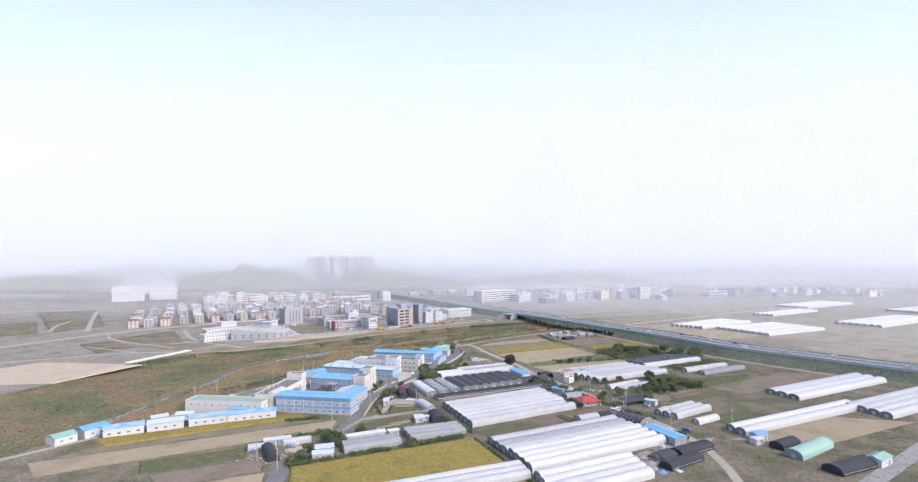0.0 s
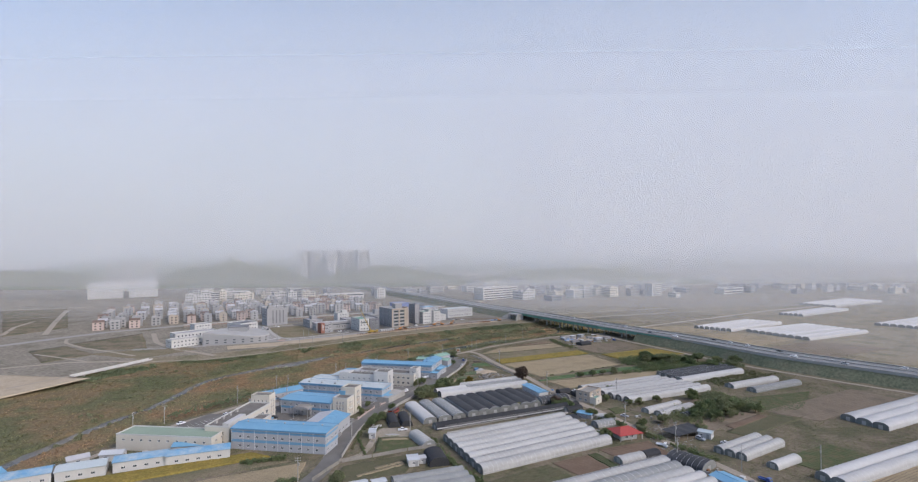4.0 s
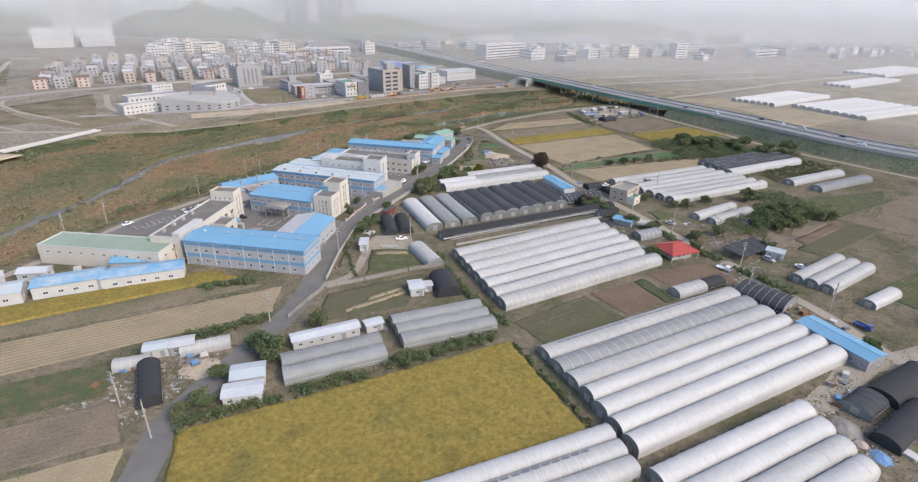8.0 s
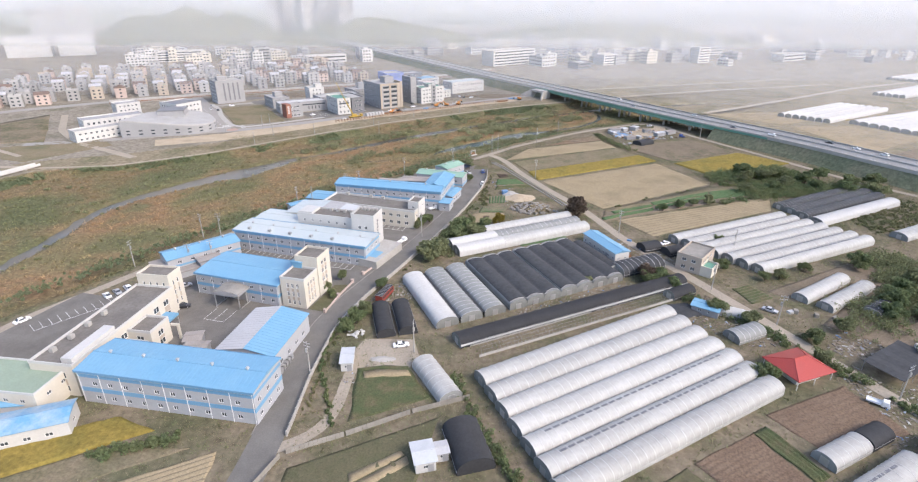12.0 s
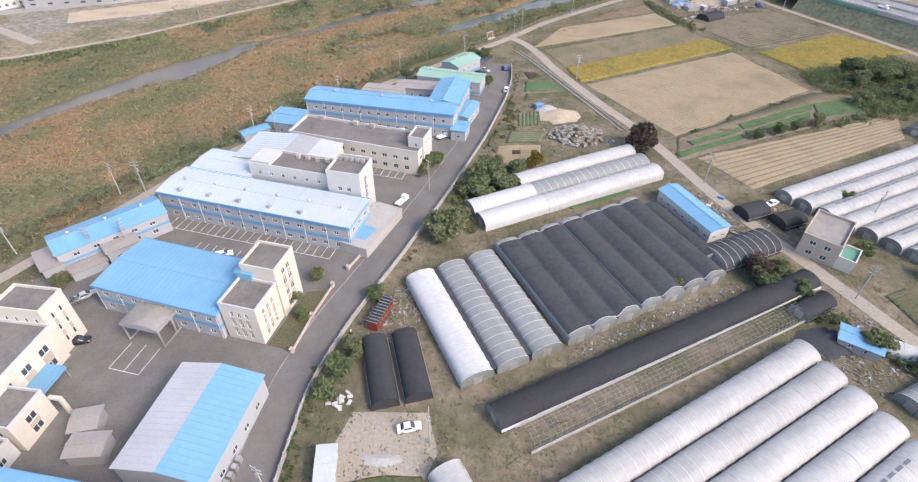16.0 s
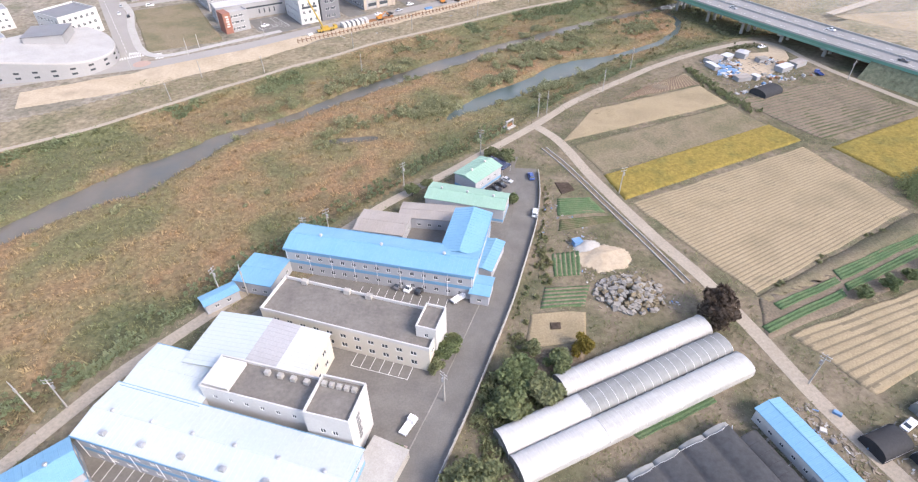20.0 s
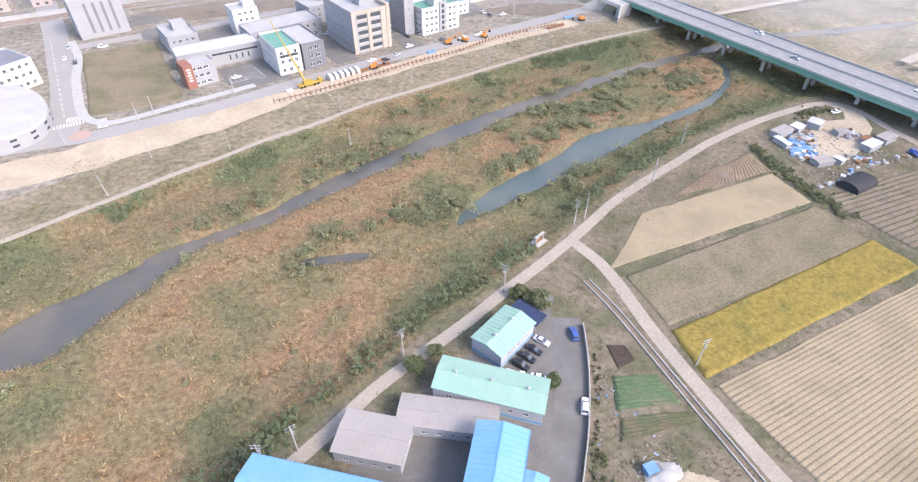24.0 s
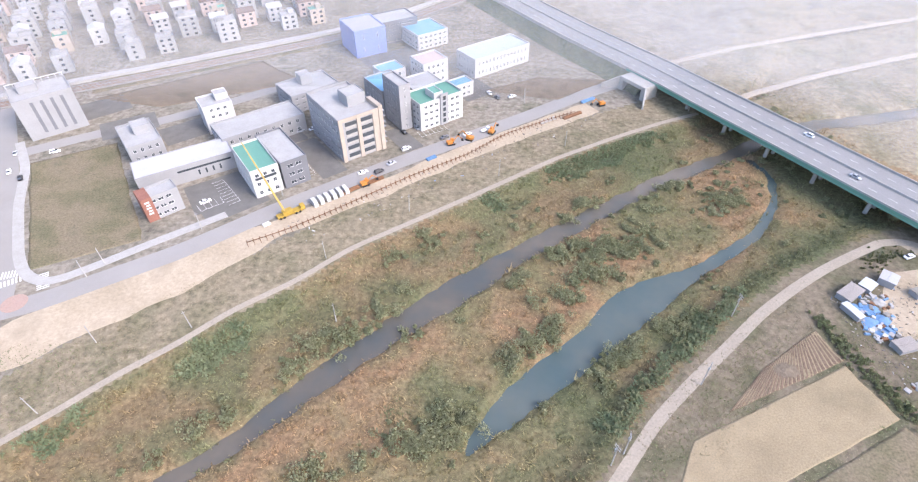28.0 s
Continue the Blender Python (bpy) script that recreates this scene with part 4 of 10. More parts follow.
def wall_sheet(s, length, height, holes, place, depth=0.22):
    """One wall with true openings; place(u, d, z) gives the point u along, d into the wall."""
    us = sorted({0.0, length, *[h[0] for h in holes], *[h[2] for h in holes]})
    vs = sorted({0.0, height, *[h[1] for h in holes], *[h[3] for h in holes]})
    for u0, u1 in zip(us[:-1], us[1:]):
        for v0, v1 in zip(vs[:-1], vs[1:]):
            um, vm = (u0 + u1) / 2, (v0 + v1) / 2
            if any(h[0] < um < h[2] and h[1] < vm < h[3] for h in holes):
                continue
            s.face(place(u0, 0, v0), place(u1, 0, v0), place(u1, 0, v1), place(u0, 0, v1))
    for a, b, c, d in holes:
        for p, q in (((a, b), (c, b)), ((c, b), (c, d)), ((c, d), (a, d)), ((a, d), (a, b))):
            s.face(place(p[0], 0, p[1]), place(q[0], 0, q[1]), place(q[0], depth, q[1]), place(p[0], depth, p[1]))


def sides(L, W):
    """Start, direction, inward normal, length and turn of the four walls: front (-y), right (+x), back (+y), left (-x)."""
    return (("front", (-L / 2, -W / 2), (1, 0), (0, 1), L, 0), ("right", (L / 2, -W / 2), (0, 1), (-1, 0), W, 90),
            ("back", (L / 2, W / 2), (-1, 0), (0, -1), L, 180), ("left", (-L / 2, W / 2), (0, -1), (1, 0), W, 270))


def shell(parent, L, W, H, mat, rows=(), only=("front", "right"), x0=0.0, y0=0.0, z0=0.0, margin=1.6, name="wall", panes=True, spandrel=None):
    """Walls with rows of windows (sill, height, width, spacing[, sides]) as parts of parent."""
    s = Shape()
    for side, a, d, n, length, turn in sides(L, W):
        holes = []
        if side in only:
            for row in rows:
                sill, h, w, gap = row[:4]
                if len(row) > 4 and side not in row[4]:
                    continue
                k = int((length - 2 * margin + gap - w) // gap) if length - 2 * margin > w else 0
                if k < 1:
                    continue
                start = (length - (k - 1) * gap) / 2
                for i in range(k):
                    u = start + i * gap
                    holes.append((u - w / 2, sill, u + w / 2, sill + h))
        place = (lambda u, dd, z, a=a, d=d, n=n: (a[0] + d[0] * u + n[0] * dd + x0, a[1] + d[1] * u + n[1] * dd + y0, z + z0))
        wall_sheet(s, length, H, holes, place)
        if spandrel:
            for low, up in [(a_, b_) for a_ in holes for b_ in holes if a_[0] == b_[0] and 0 < b_[1] - a_[3] < 3]:
                q = [place(u, dd, z) for z in (low[3] + 0.12, up[1] - 0.12) for u, dd in ((low[0], -0.03), (low[2], -0.03), (low[2], 0.02), (low[0], 0.02))]
                part("spandrel_panel", Shape().hexa(q[:4], q[4:]), spandrel, parent, "tan panel between the windows")
        for h in holes:
            x, y, _ = place((h[0] + h[2]) / 2, 0.1, 0)
            put_window(parent, x, y, h[1] + z0, h[2] - h[0], h[3] - h[1], turn, panes)
    # the inner lining gives the walls their thickness
    t = 0.22
    s.box(-L / 2 + t + x0, -W / 2 + t + y0, z0 + 0.02, L / 2 - t + x0, W / 2 - t + y0, z0 + H - 0.05)
    return part(name, s, mat, parent)


def profile_slope(p0, p1, q0, q1, pitch, rib, th=0.16):
    """One closed sheet between the eave p0-p1 and the ridge q0-q1, with raised seams that run from eave to ridge."""
    p0, p1, q0, q1 = (Vector(v) for v in (p0, p1, q0, q1))
    n = max(1, int((p1 - p0).length / pitch))
    ks = [0.0]
    e = 0.05 / max((p1 - p0).length, 0.2)
    for i in range(1, n):
        ks += [i / n - e, i / n - e * 0.6, i / n + e * 0.6, i / n + e]
    ks.append(1.0)
    lift = [0.0] + [0.0, rib, rib, 0.0] * (n - 1) + [0.0]
    v, f, k = [], [], len(ks)
    for a, b in ((p0, p1), (q0, q1)):
        v += [tuple(a.lerp(b, u) + Vector((0, 0, th + z))) for u, z in zip(ks, lift)]
    for a, b in ((p0, p1), (q0, q1)):
        v += [tuple(a.lerp(b, u)) for u in ks]
    for i in range(k - 1):
        f += [(i, i + 1, k + i + 1, k + i), (2 * k + i, 3 * k + i, 3 * k + i + 1, 2 * k + i + 1), (2 * k + i, 2 * k + i + 1, i + 1, i), (k + i, k + i + 1, 3 * k + i + 1, 3 * k + i)]
    f += [(0, k, 3 * k, 2 * k), (k - 1, 3 * k - 1, 4 * k - 1, 2 * k - 1)]
    return Shape().faces(v, f)


def gable_roof(parent, L, W, H, rise, mat, x0=0.0, y0=0.0, over=0.35, trim=None, seams=True, vents=0, name="roof", ridge_y=0.0):
    """Low pitched roof with a ridge along x: two profiled slopes, a ridge cap, gables and gutters."""
    a, b = L / 2 + over, W / 2 + over
    th = 0.16
    roof = None
    for sg in (-1, 1):
        e = sg * b + y0
        r = ridge_y + y0
        sl = profile_slope((-sg * -a + x0, e, H), (-sg * a + x0, e, H), (-sg * -a + x0, r, H + rise), (-sg * a + x0, r, H + rise), 1.2, 0.05 if seams else 0.0, th)
        got = part(name if roof is None else "roof_slope", sl, mat, parent)
        roof = roof or got
    part("ridge_cap", Shape().box(-a + x0, ridge_y - 0.2 + y0, H + rise + th - 0.04, a + x0, ridge_y + 0.2 + y0, H + rise + th + 0.07), mat, parent)
    if rise > 0.7:
        for x in (-L / 2 + x0, L / 2 + x0):
            part("gable", Shape().hexa([(x - 0.06, -W / 2 + y0, H - 0.02), (x + 0.06, -W / 2 + y0, H - 0.02), (x + 0.06, W / 2 + y0, H - 0.02), (x - 0.06, W / 2 + y0, H - 0.02)],
                                       [(x - 0.06, ridge_y - 0.05 + y0, H + rise), (x + 0.06, ridge_y - 0.05 + y0, H + rise), (x + 0.06, ridge_y + 0.05 + y0, H + rise), (x - 0.06, ridge_y + 0.05 + y0, H + rise)]), mat, parent)
    if trim:
        for sg in (-1, 1):
            y_lo, y_hi = sorted((sg * b + y0, sg * (b + 0.12) + y0))
            part("gutter", Shape().box(-a + x0, y_lo, H - 0.35, a + x0, y_hi, H + 0.3), trim, parent)
    for i in range(vents):
        v = Shape()
        v.tube((0, 0, -0.1), (0, 0, 0.55), 0.28, 0.28, 10).tube((0, 0, 0.55), (0, 0, 0.8), 0.5, 0.32, 10)
        part("roof_vent", v, MAT_STEEL, roof, "galvanised roof ventilator", pose(-L / 2 + L * (i + 0.5) / vents + x0, ridge_y + y0, H + rise + th))
    return roof


def flat_roof(parent, L, W, H, mat, wall_mat, x0=0.0, y0=0.0, rim=0.7, name="roof"):
    s = Shape()
    s.box(-L / 2 + 0.25 + x0, -W / 2 + 0.25 + y0, H - 0.2, L / 2 - 0.25 + x0, W / 2 - 0.25 + y0, H + 0.02)
    part(name, s, mat, parent)
    p = Shape()
    p.box(-L / 2 - 0.04 + x0, -W / 2 - 0.04 + y0, H - 0.02, L / 2 + 0.04 + x0, -W / 2 + 0.26 + y0, H + rim).box(-L / 2 - 0.04 + x0, W / 2 - 0.26 + y0, H - 0.02, L / 2 + 0.04 + x0, W / 2 + 0.04 + y0, H + rim)
    p.box(-L / 2 - 0.04 + x0, -W / 2 + 0.26 + y0, H - 0.02, -L / 2 + 0.26 + x0, W / 2 - 0.26 + y0, H + rim).box(L / 2 - 0.26 + x0, -W / 2 + 0.26 + y0, H - 0.02, L / 2 + 0.04 + x0, W / 2 - 0.26 + y0, H + rim)
    part("parapet", p, wall_mat, parent)


def band(parent, L, W, z0, z1, mat, x0=0.0, y0=0.0, d=0.04):
    s = Shape()
    s.box(-L / 2 - d + x0, -W / 2 - d + y0, z0, L / 2 + d + x0, -W / 2 + y0 - 0.003, z1).box(-L / 2 - d + x0, W / 2 + y0 + 0.003, z0, L / 2 + d + x0, W / 2 + d + y0, z1)
    s.box(-L / 2 - d + x0, -W / 2 + y0, z0, -L / 2 + x0 - 0.003, W / 2 + y0, z1).box(L / 2 + x0 + 0.003, -W / 2 + y0, z0, L / 2 + d + x0, W / 2 + y0, z1)
    part("band", s, mat, parent, "blue painted band")


def downpipes(parent, L, W, H, step, mat=None):
    n = int(L / step)
    for i in range(n + 1):
        s = Shape()
        s.tube((0, 0, 0), (0, 0, H), 0.07, 0.07, 6)
        part("downpipe", s, mat or MAT_FRAME, parent, at=pose(-L / 2 + 0.3 + (L - 0.6) * i / max(n, 1), -W / 2 - 0.09, 0))


def unit(parent, x, y, z, sx, sy, sz, mat=None, name="roof_unit"):
    s = Shape()
    s.box(-sx / 2, -sy / 2, 0.15, sx / 2, sy / 2, sz).box(-sx / 2 + 0.1, -sy / 2 + 0.1, -0.03, sx / 2 - 0.1, sy / 2 - 0.1, 0.15).tube((0, 0, sz), (0, 0, sz + 0.12), min(sx, sy) * 0.35, min(sx, sy) * 0.35, 10)
    part(name, s, mat or MAT_CONC, parent, "boxy rooftop machine" if mat is None else "", pose(x, y, z))


def door(parent, x, y, w, h, turn, mat, name="shutter_door"):
    """A roller shutter as one folded leaf, with a frame round it."""
    n = max(4, int(h / 0.35))
    prof_ = [(-0.05 - 0.02 * (i % 2), h * (i + k) / n) for i in range(n) for k in (0.0, 0.85)] + [(0.05, h), (0.05, 0.0)]
    m_ = len(prof_)
    leaf = Shape().faces([(sx, y_, z_) for sx in (-w / 2, w / 2) for y_, z_ in prof_], [tuple(range(m_))[::-1], tuple(range(m_, 2 * m_))] + [(i, (i + 1) % m_, m_ + (i + 1) % m_, m_ + i) for i in range(m_)])
    o_ = part(name, leaf, mat, parent, "", pose(x, y, 0.05, 0, 0, turn))
    rim_ = [(-w / 2 - 0.12, 0), (-w / 2 - 0.12, h + 0.14), (w / 2 + 0.12, h + 0.14), (w / 2 + 0.12, 0), (w / 2 + 0.002, 0), (w / 2 + 0.002, h + 0.01), (-w / 2 - 0.002, h + 0.01), (-w / 2 - 0.002, 0)]
    fr = [(u, d, z_) for d in (-0.1, 0.08) for u, z_ in rim_]
    part("door_frame", Shape().faces(fr, [(0, 1, 6, 7), (1, 2, 5, 6), (2, 3, 4, 5)] + [(i, i + 8, (i + 1) % 8 + 8, (i + 1) % 8) for i in range(8)]), mat, o_)


TWO_ROWS = ((1.1, 1.2, 1.3, 4.2), (5.2, 1.2, 1.3, 4.2))
GF = "factory buildings along the village road"

# blue-roofed two-storey works nearest the paddies
b = thing("factory", "long two-storey grey factory with a bright blue roof and bands", "factory", pose(-77.3, 190.6, 0, 0, 0, -10), GF)
shell(b, 46.4, 13, 9.4, MAT_PANEL, TWO_ROWS)
band(b, 46.4, 13, 3.4, 4.6, MAT_BLUE_TRIM)
band(b, 46.4, 13, 7.6, 8.5, MAT_BLUE_TRIM)
gable_roof(b, 46.4, 13, 9.4, 0.9, MAT_BLUE, trim=MAT_BLUE_TRIM, vents=5)
downpipes(b, 46.4, 13, 9.2, 5.8)
for i in range(9):
    part("sign_bar", Shape().box(14.5 + i * 0.85, -6.56, 8.62, 15.0 + i * 0.85, -6.503, 9.2), MAT_DARKGREY, b, "dark lettering bar under the eave")
# half grey, half blue hall behind it
b = thing("factory_hall", "hall with one grey and one blue roof slope", "factory", pose(-63.2, 210.5, 0, 0, 0, -10), GF)
shell(b, 16.4, 21.5, 6.0, MAT_PANEL, ((1.2, 1.3, 1.6, 4.5),))
for sg, mt, nm in ((-1, MAT_GREYROOF, "roof_grey"), (1, MAT_BLUE, "roof_blue")):
    part(nm, profile_slope((sg * 8.6, -sg * -11, 6.0), (sg * 8.6, -sg * 11, 6.0), (0, -sg * -11, 7.6), (0, -sg * 11, 7.6), 1.2, 0.05), mt, b)
for y in (-10.75, 10.75):
    part("gable", Shape().hexa([(-8.2, y - 0.05, 5.98), (8.2, y - 0.05, 5.98), (8.2, y + 0.05, 5.98), (-8.2, y + 0.05, 5.98)], [(-0.05, y - 0.05, 7.6), (0.05, y - 0.05, 7.6), (0.05, y + 0.05, 7.6), (-0.05, y + 0.05, 7.6)]), MAT_PANEL, b)
for k in range(5):
    unit(b, 9.1, -9.5 + k * 1.5, 0.0, 1.0, 1.0, 1.5, MAT_STEEL, "machine")

for x, y, l, w, h, a, lab in ((-84.6, 212.4, 4.6, 4.6, 2.8, 12, "small shed with a dusty tan roof in the yard"), (-81.6, 207.2, 6.2, 4.4, 3.0, 4, "low shed with a dusty tan roof behind the works")):
    b = thing("yard_shed", lab, "shed", pose(x, y, 0, 0, 0, a))
    shell(b, l, w, h, MAT_GREY, ())
    gable_roof(b, l, w, h, 0.4, MAT_TANROOF)

# cream office wing with the flat tar roof
b = thing("office_building", "long cream office wing with flat dark tar roof and end tower", "office", pose(-106.4, 210.5, 0, 0, 0, 82), GF)
shell(b, 40, 12, 9, MAT_CREAM, ((1.2, 1.8, 2.3, 4.6), (5.2, 1.8, 2.3, 4.6)), only=("front", "left"), spandrel=MAT_BEIGE)
flat_roof(b, 40, 12, 9, MAT_TAR, MAT_WHITE)
shell(b, 6.5, 10.5, 12.6, MAT_CREAM, ((2.2, 1.6, 0.7, 2.2), (5.6, 1.6, 0.7, 2.2), (9.0, 1.6, 0.7, 2.2)), spandrel=MAT_BEIGE, x0=23.3, name="tower_wall", only=("front", "left"))
flat_roof(b, 6.5, 10.5, 12.6, MAT_TAR, MAT_CREAM, x0=23.3, name="tower_roof")
shell(b, 8, 7, 6.8, MAT_CREAM, ((1.0, 1.7, 2.2, 2.9), (3.9, 1.7, 2.2, 2.9)), spandrel=MAT_BEIGE, x0=3.0, y0=-9.5, name="porch_wall", only=("front", "left"))
flat_roof(b, 8, 7, 6.8, MAT_TAR, MAT_WHITE, x0=3.0, y0=-9.5, name="porch_roof")
shell(b, 9, 6, 4.2, MAT_WHITE, ((1.2, 1.4, 1.6, 3),), x0=-6, y0=-9, name="annex_wall", only=("front", "left"))
flat_roof(b, 9, 6, 4.2, MAT_TAR, MAT_WHITE, x0=-6, y0=-9, name="annex_roof")
s = Shape().box(-19, -5.4, 9.1, -4, -2.4, 10.6)
part("roof_housing", s, MAT_WHITE, b, "long white rooftop housing")
for k in range(4):
    unit(b, -15 + k * 6, 3.5, 9.02, 1.4, 1.2, 1.3)
s = Shape().box(8.4, -10.2, 3.3, 15, -6.02, 3.55).box(8.4, -10.2, 2.9, 15, -10.05, 3.3)
part("entrance_canopy", s, MAT_BLUE, b, "small blue entrance canopy")
for x in (8.7, 14.7):
    part("canopy_post", Shape().box(-0.08, -0.08, 0, 0.08, 0.08, 3.3), MAT_STEEL, b, at=pose(x, -10.0, 0))
part("porch_frame", Shape().box(6.98, -15.6, 4.3, 7.7, -13.02, 4.9).box(6.98, -15.6, 0, 7.7, -15.0, 4.3), MAT_CREAM, b, "cream concrete porch frame")

# blue-roofed works with cream stair towers and a loading canopy
b = thing("factory", "grey factory with a wide bright blue roof", "factory", pose(-79.2, 246.2, 0, 0, 0, -16.5), GF)
shell(b, 31.5, 16.5, 7.6, MAT_PANEL, ((1.1, 1.2, 1.3, 3.8), (4.9, 1.1, 1.3, 3.8)))
band(b, 31.5, 16.5, 3.2, 4.3, MAT_BLUE_TRIM)
gable_roof(b, 31.5, 16.5, 7.6, 0.8, MAT_BLUE, trim=MAT_BLUE_TRIM)
downpipes(b, 31.5, 16.5, 7.5, 6)
for x in (-9, 2):
    door(b, x, -8.3, 3.6, 3.0, 0, MAT_GREY)
b = thing("stair_block", "cream stair and office block in two heights", "office", pose(-59.3, 241.5, 0, 0, 0, -15), GF)
shell(b, 8.6, 8.4, 10, MAT_CREAM, ((1.0, 1.6, 0.85, 1.75), (4.0, 1.6, 0.85, 1.75), (7.0, 1.6, 0.85, 1.75)), y0=-4.2, spandrel=MAT_BEIGE)
flat_roof(b, 8.6, 8.4, 10, MAT_TAR, MAT_WHITE, y0=-4.2)
shell(b, 8.2, 8.2, 13.6, MAT_CREAM, ((1.2, 1.6, 1.3, 2.1), (4.4, 1.6, 1.3, 2.1), (7.6, 1.6, 1.3, 2.1), (10.6, 1.6, 1.3, 2.1)), x0=0.6, y0=4.2, name="tower_wall", only=("right",), spandrel=MAT_BEIGE)
flat_roof(b, 8.2, 8.2, 13.6, MAT_TAR, MAT_CREAM, x0=0.6, y0=4.2, name="tower_roof")
s = Shape().box(-4.6, -0.4, 10.0, -1.0, 2.6, 12.0).box(-4.9, -0.7, 12.0, -0.7, 2.9, 12.25)
part("roof_hut", s, (MAT_BLUE,), b, "small blue-roofed rooftop hut")
for k in range(2):
    unit(b, -3.8 + k * 1.7, 1.2, 12.25, 0.9, 1.4, 0.7)
b = thing("loading_canopy", "open loading canopy with an arched grey sheet roof", "canopy", pose(-81.8, 236.6, 0, 0, 0, -14))
s, arch = Shape(), []
for i in range(13):
    x_ = -4.6 + 9.2 * i / 12
    arch.append((x_, 5.5 + 0.7 * math.cos(x_ / 4.6 * math.pi / 2)))
v = [(x_, y_, z_ + dz) for y_ in (-4.4, 4.4) for dz in (0, 0.12) for x_, z_ in arch]
s.faces(v, [(13 * a_ + i, 13 * a_ + i + 1, 13 * c_ + i + 1, 13 * c_ + i) for a_, c_ in ((0, 2), (3, 1), (1, 0), (2, 3)) for i in range(12)] + [(0, 13, 39, 26), (12, 38, 51, 25)])
part("roof", s, MAT_CONC_OLD, b)
s = Shape()
v = [(x_, y_, z_ - 0.02) for y_ in (-4.5, -4.4) for x_, z_ in arch] + [(x_, y_, 4.75) for y_ in (-4.5, -4.4) for x_, z_ in arch]
s.faces(v, [(13 * a_ + i, 13 * a_ + i + 1, 13 * c_ + i + 1, 13 * c_ + i) for a_, c_ in ((2, 0), (1, 3), (0, 1), (3, 2)) for i in range(12)] + [(0, 26, 39, 13), (12, 25, 51, 38)])
part("fascia", s, MAT_GREY, b)
for x in (-4.62, 4.5):
    part("fascia", Shape().box(x, -4.4, 4.75, x + 0.12, 4.4, 5.52), MAT_GREY, b)
for x in (-4.3, 4.3):
    for y in (-4.1, 0, 4.1):
        part("post", Shape().box(-0.14, -0.14, 0, 0.14, 0.14, 5.5), MAT_STEEL, b, at=pose(x, y, 0))
    part("base_rail", Shape().box(x - 0.12, -4.3, 0.02, x + 0.12, 4.3, 0.3), MAT_STEEL, b)

# blue-roofed shed beside the levee
b = thing("warehouse", "narrow grey shed with a blue gable roof by the levee", "warehouse", pose(-105.5, 266.6, 0, 0, 0, 42), GF)
shell(b, 26, 9.6, 6, MAT_PANEL, ((1.2, 1.2, 1.5, 4.5), (3.9, 1.0, 1.5, 4.5)))
band(b, 26, 9.6, 2.8, 3.5, MAT_BLUE_TRIM)
gable_roof(b, 26, 9.6, 6, 1.4, MAT_BLUE, vents=3)
for x, y, l, w, h, lab, rows_ in ((-116, 256.2, 4.6, 9, 3.6, "low grey lean-to shed with a dusty roof", ()), (-100.4, 261.2, 7.6, 4.4, 4.2, "brown-roofed box shed against the blue works", ((1.6, 1.1, 1.4, 2.8),)), (-106.6, 255.6, 8, 3.8, 2.3, "low brown lean-to against the blue works", ())):
    b2 = thing("lean_to", lab, "shed", pose(x, y, 0, 0, 0, 42))
    shell(b2, l, w, h, MAT_PANEL, rows_)
    gable_roof(b2, l, w, h, 0.2, MAT_TANROOF)

# large works with the pale roof
b = thing("factory", "large grey factory with a broad pale blue-white roof", "factory", pose(-68.3, 276.6, 0, 0, 0, -16.2), GF)
shell(b, 56.5, 12.5, 8, MAT_PANEL, ((1.0, 1.2, 1.3, 3.5), (5.0, 1.1, 1.3, 3.5)))
band(b, 56.5, 12.5, 3.1, 4.2, MAT_BLUE_TRIM)
band(b, 56.5, 12.5, 6.9, 7.6, MAT_BLUE_TRIM)
gable_roof(b, 56.5, 12.5, 8, 0.7, MAT_BLUE_PALE, trim=MAT_BLUE_TRIM, vents=6)
downpipes(b, 56.5, 12.5, 7.8, 6)
for k in range(5):
    unit(b, -22 + k * 9, -4.6, 8.3, 1.1, 1.0, 1.0, MAT_STEEL, "roof_fan")
b = thing("factory_wing", "rear factory wing with a pale blue-white roof", "factory", pose(-82.0, 293.0, 0, 0, 0, -16.2), GF)
shell(b, 19, 11, 8, MAT_PANEL, ((4.6, 1.2, 1.3, 4),))
gable_roof(b, 19, 11, 8, 0.5, MAT_BLUE_PALE, trim=MAT_BLUE_TRIM)
b = thing("office_building", "white flat-roofed office block on the factory", "office", pose(-61.3, 287.6, 0, 0, 0, -15.5), GF)
shell(b, 24, 8.2, 11.6, MAT_WHITE, ((1.4, 1.3, 1.4, 3.6), (8.8, 1.2, 1.0, 3.6)))
flat_roof(b, 24, 8.2, 11.6, MAT_TAR, MAT_WHITE)
s = Shape().box(-11.6, -3.6, 11.7, -5.6, 3.4, 12.7)
part("roof_box", s, MAT_WHITE, b, "white rooftop housing")
for k in range(4):
    unit(b, 0 + k * 3, 2.4, 11.62, 1.1, 1.0, 1.2)
b = thing("stair_tower", "tall white stair tower with a lettered side", "office", pose(-45.0, 282.2, 0, 0, 0, -14.5), GF)
shell(b, 9.5, 9, 13.8, MAT_WHITE, ((1.4, 1.4, 1.2, 2.6), (5.0, 1.4, 1.2, 2.6), (8.6, 1.4, 1.2, 2.6)), only=("front", "back"))
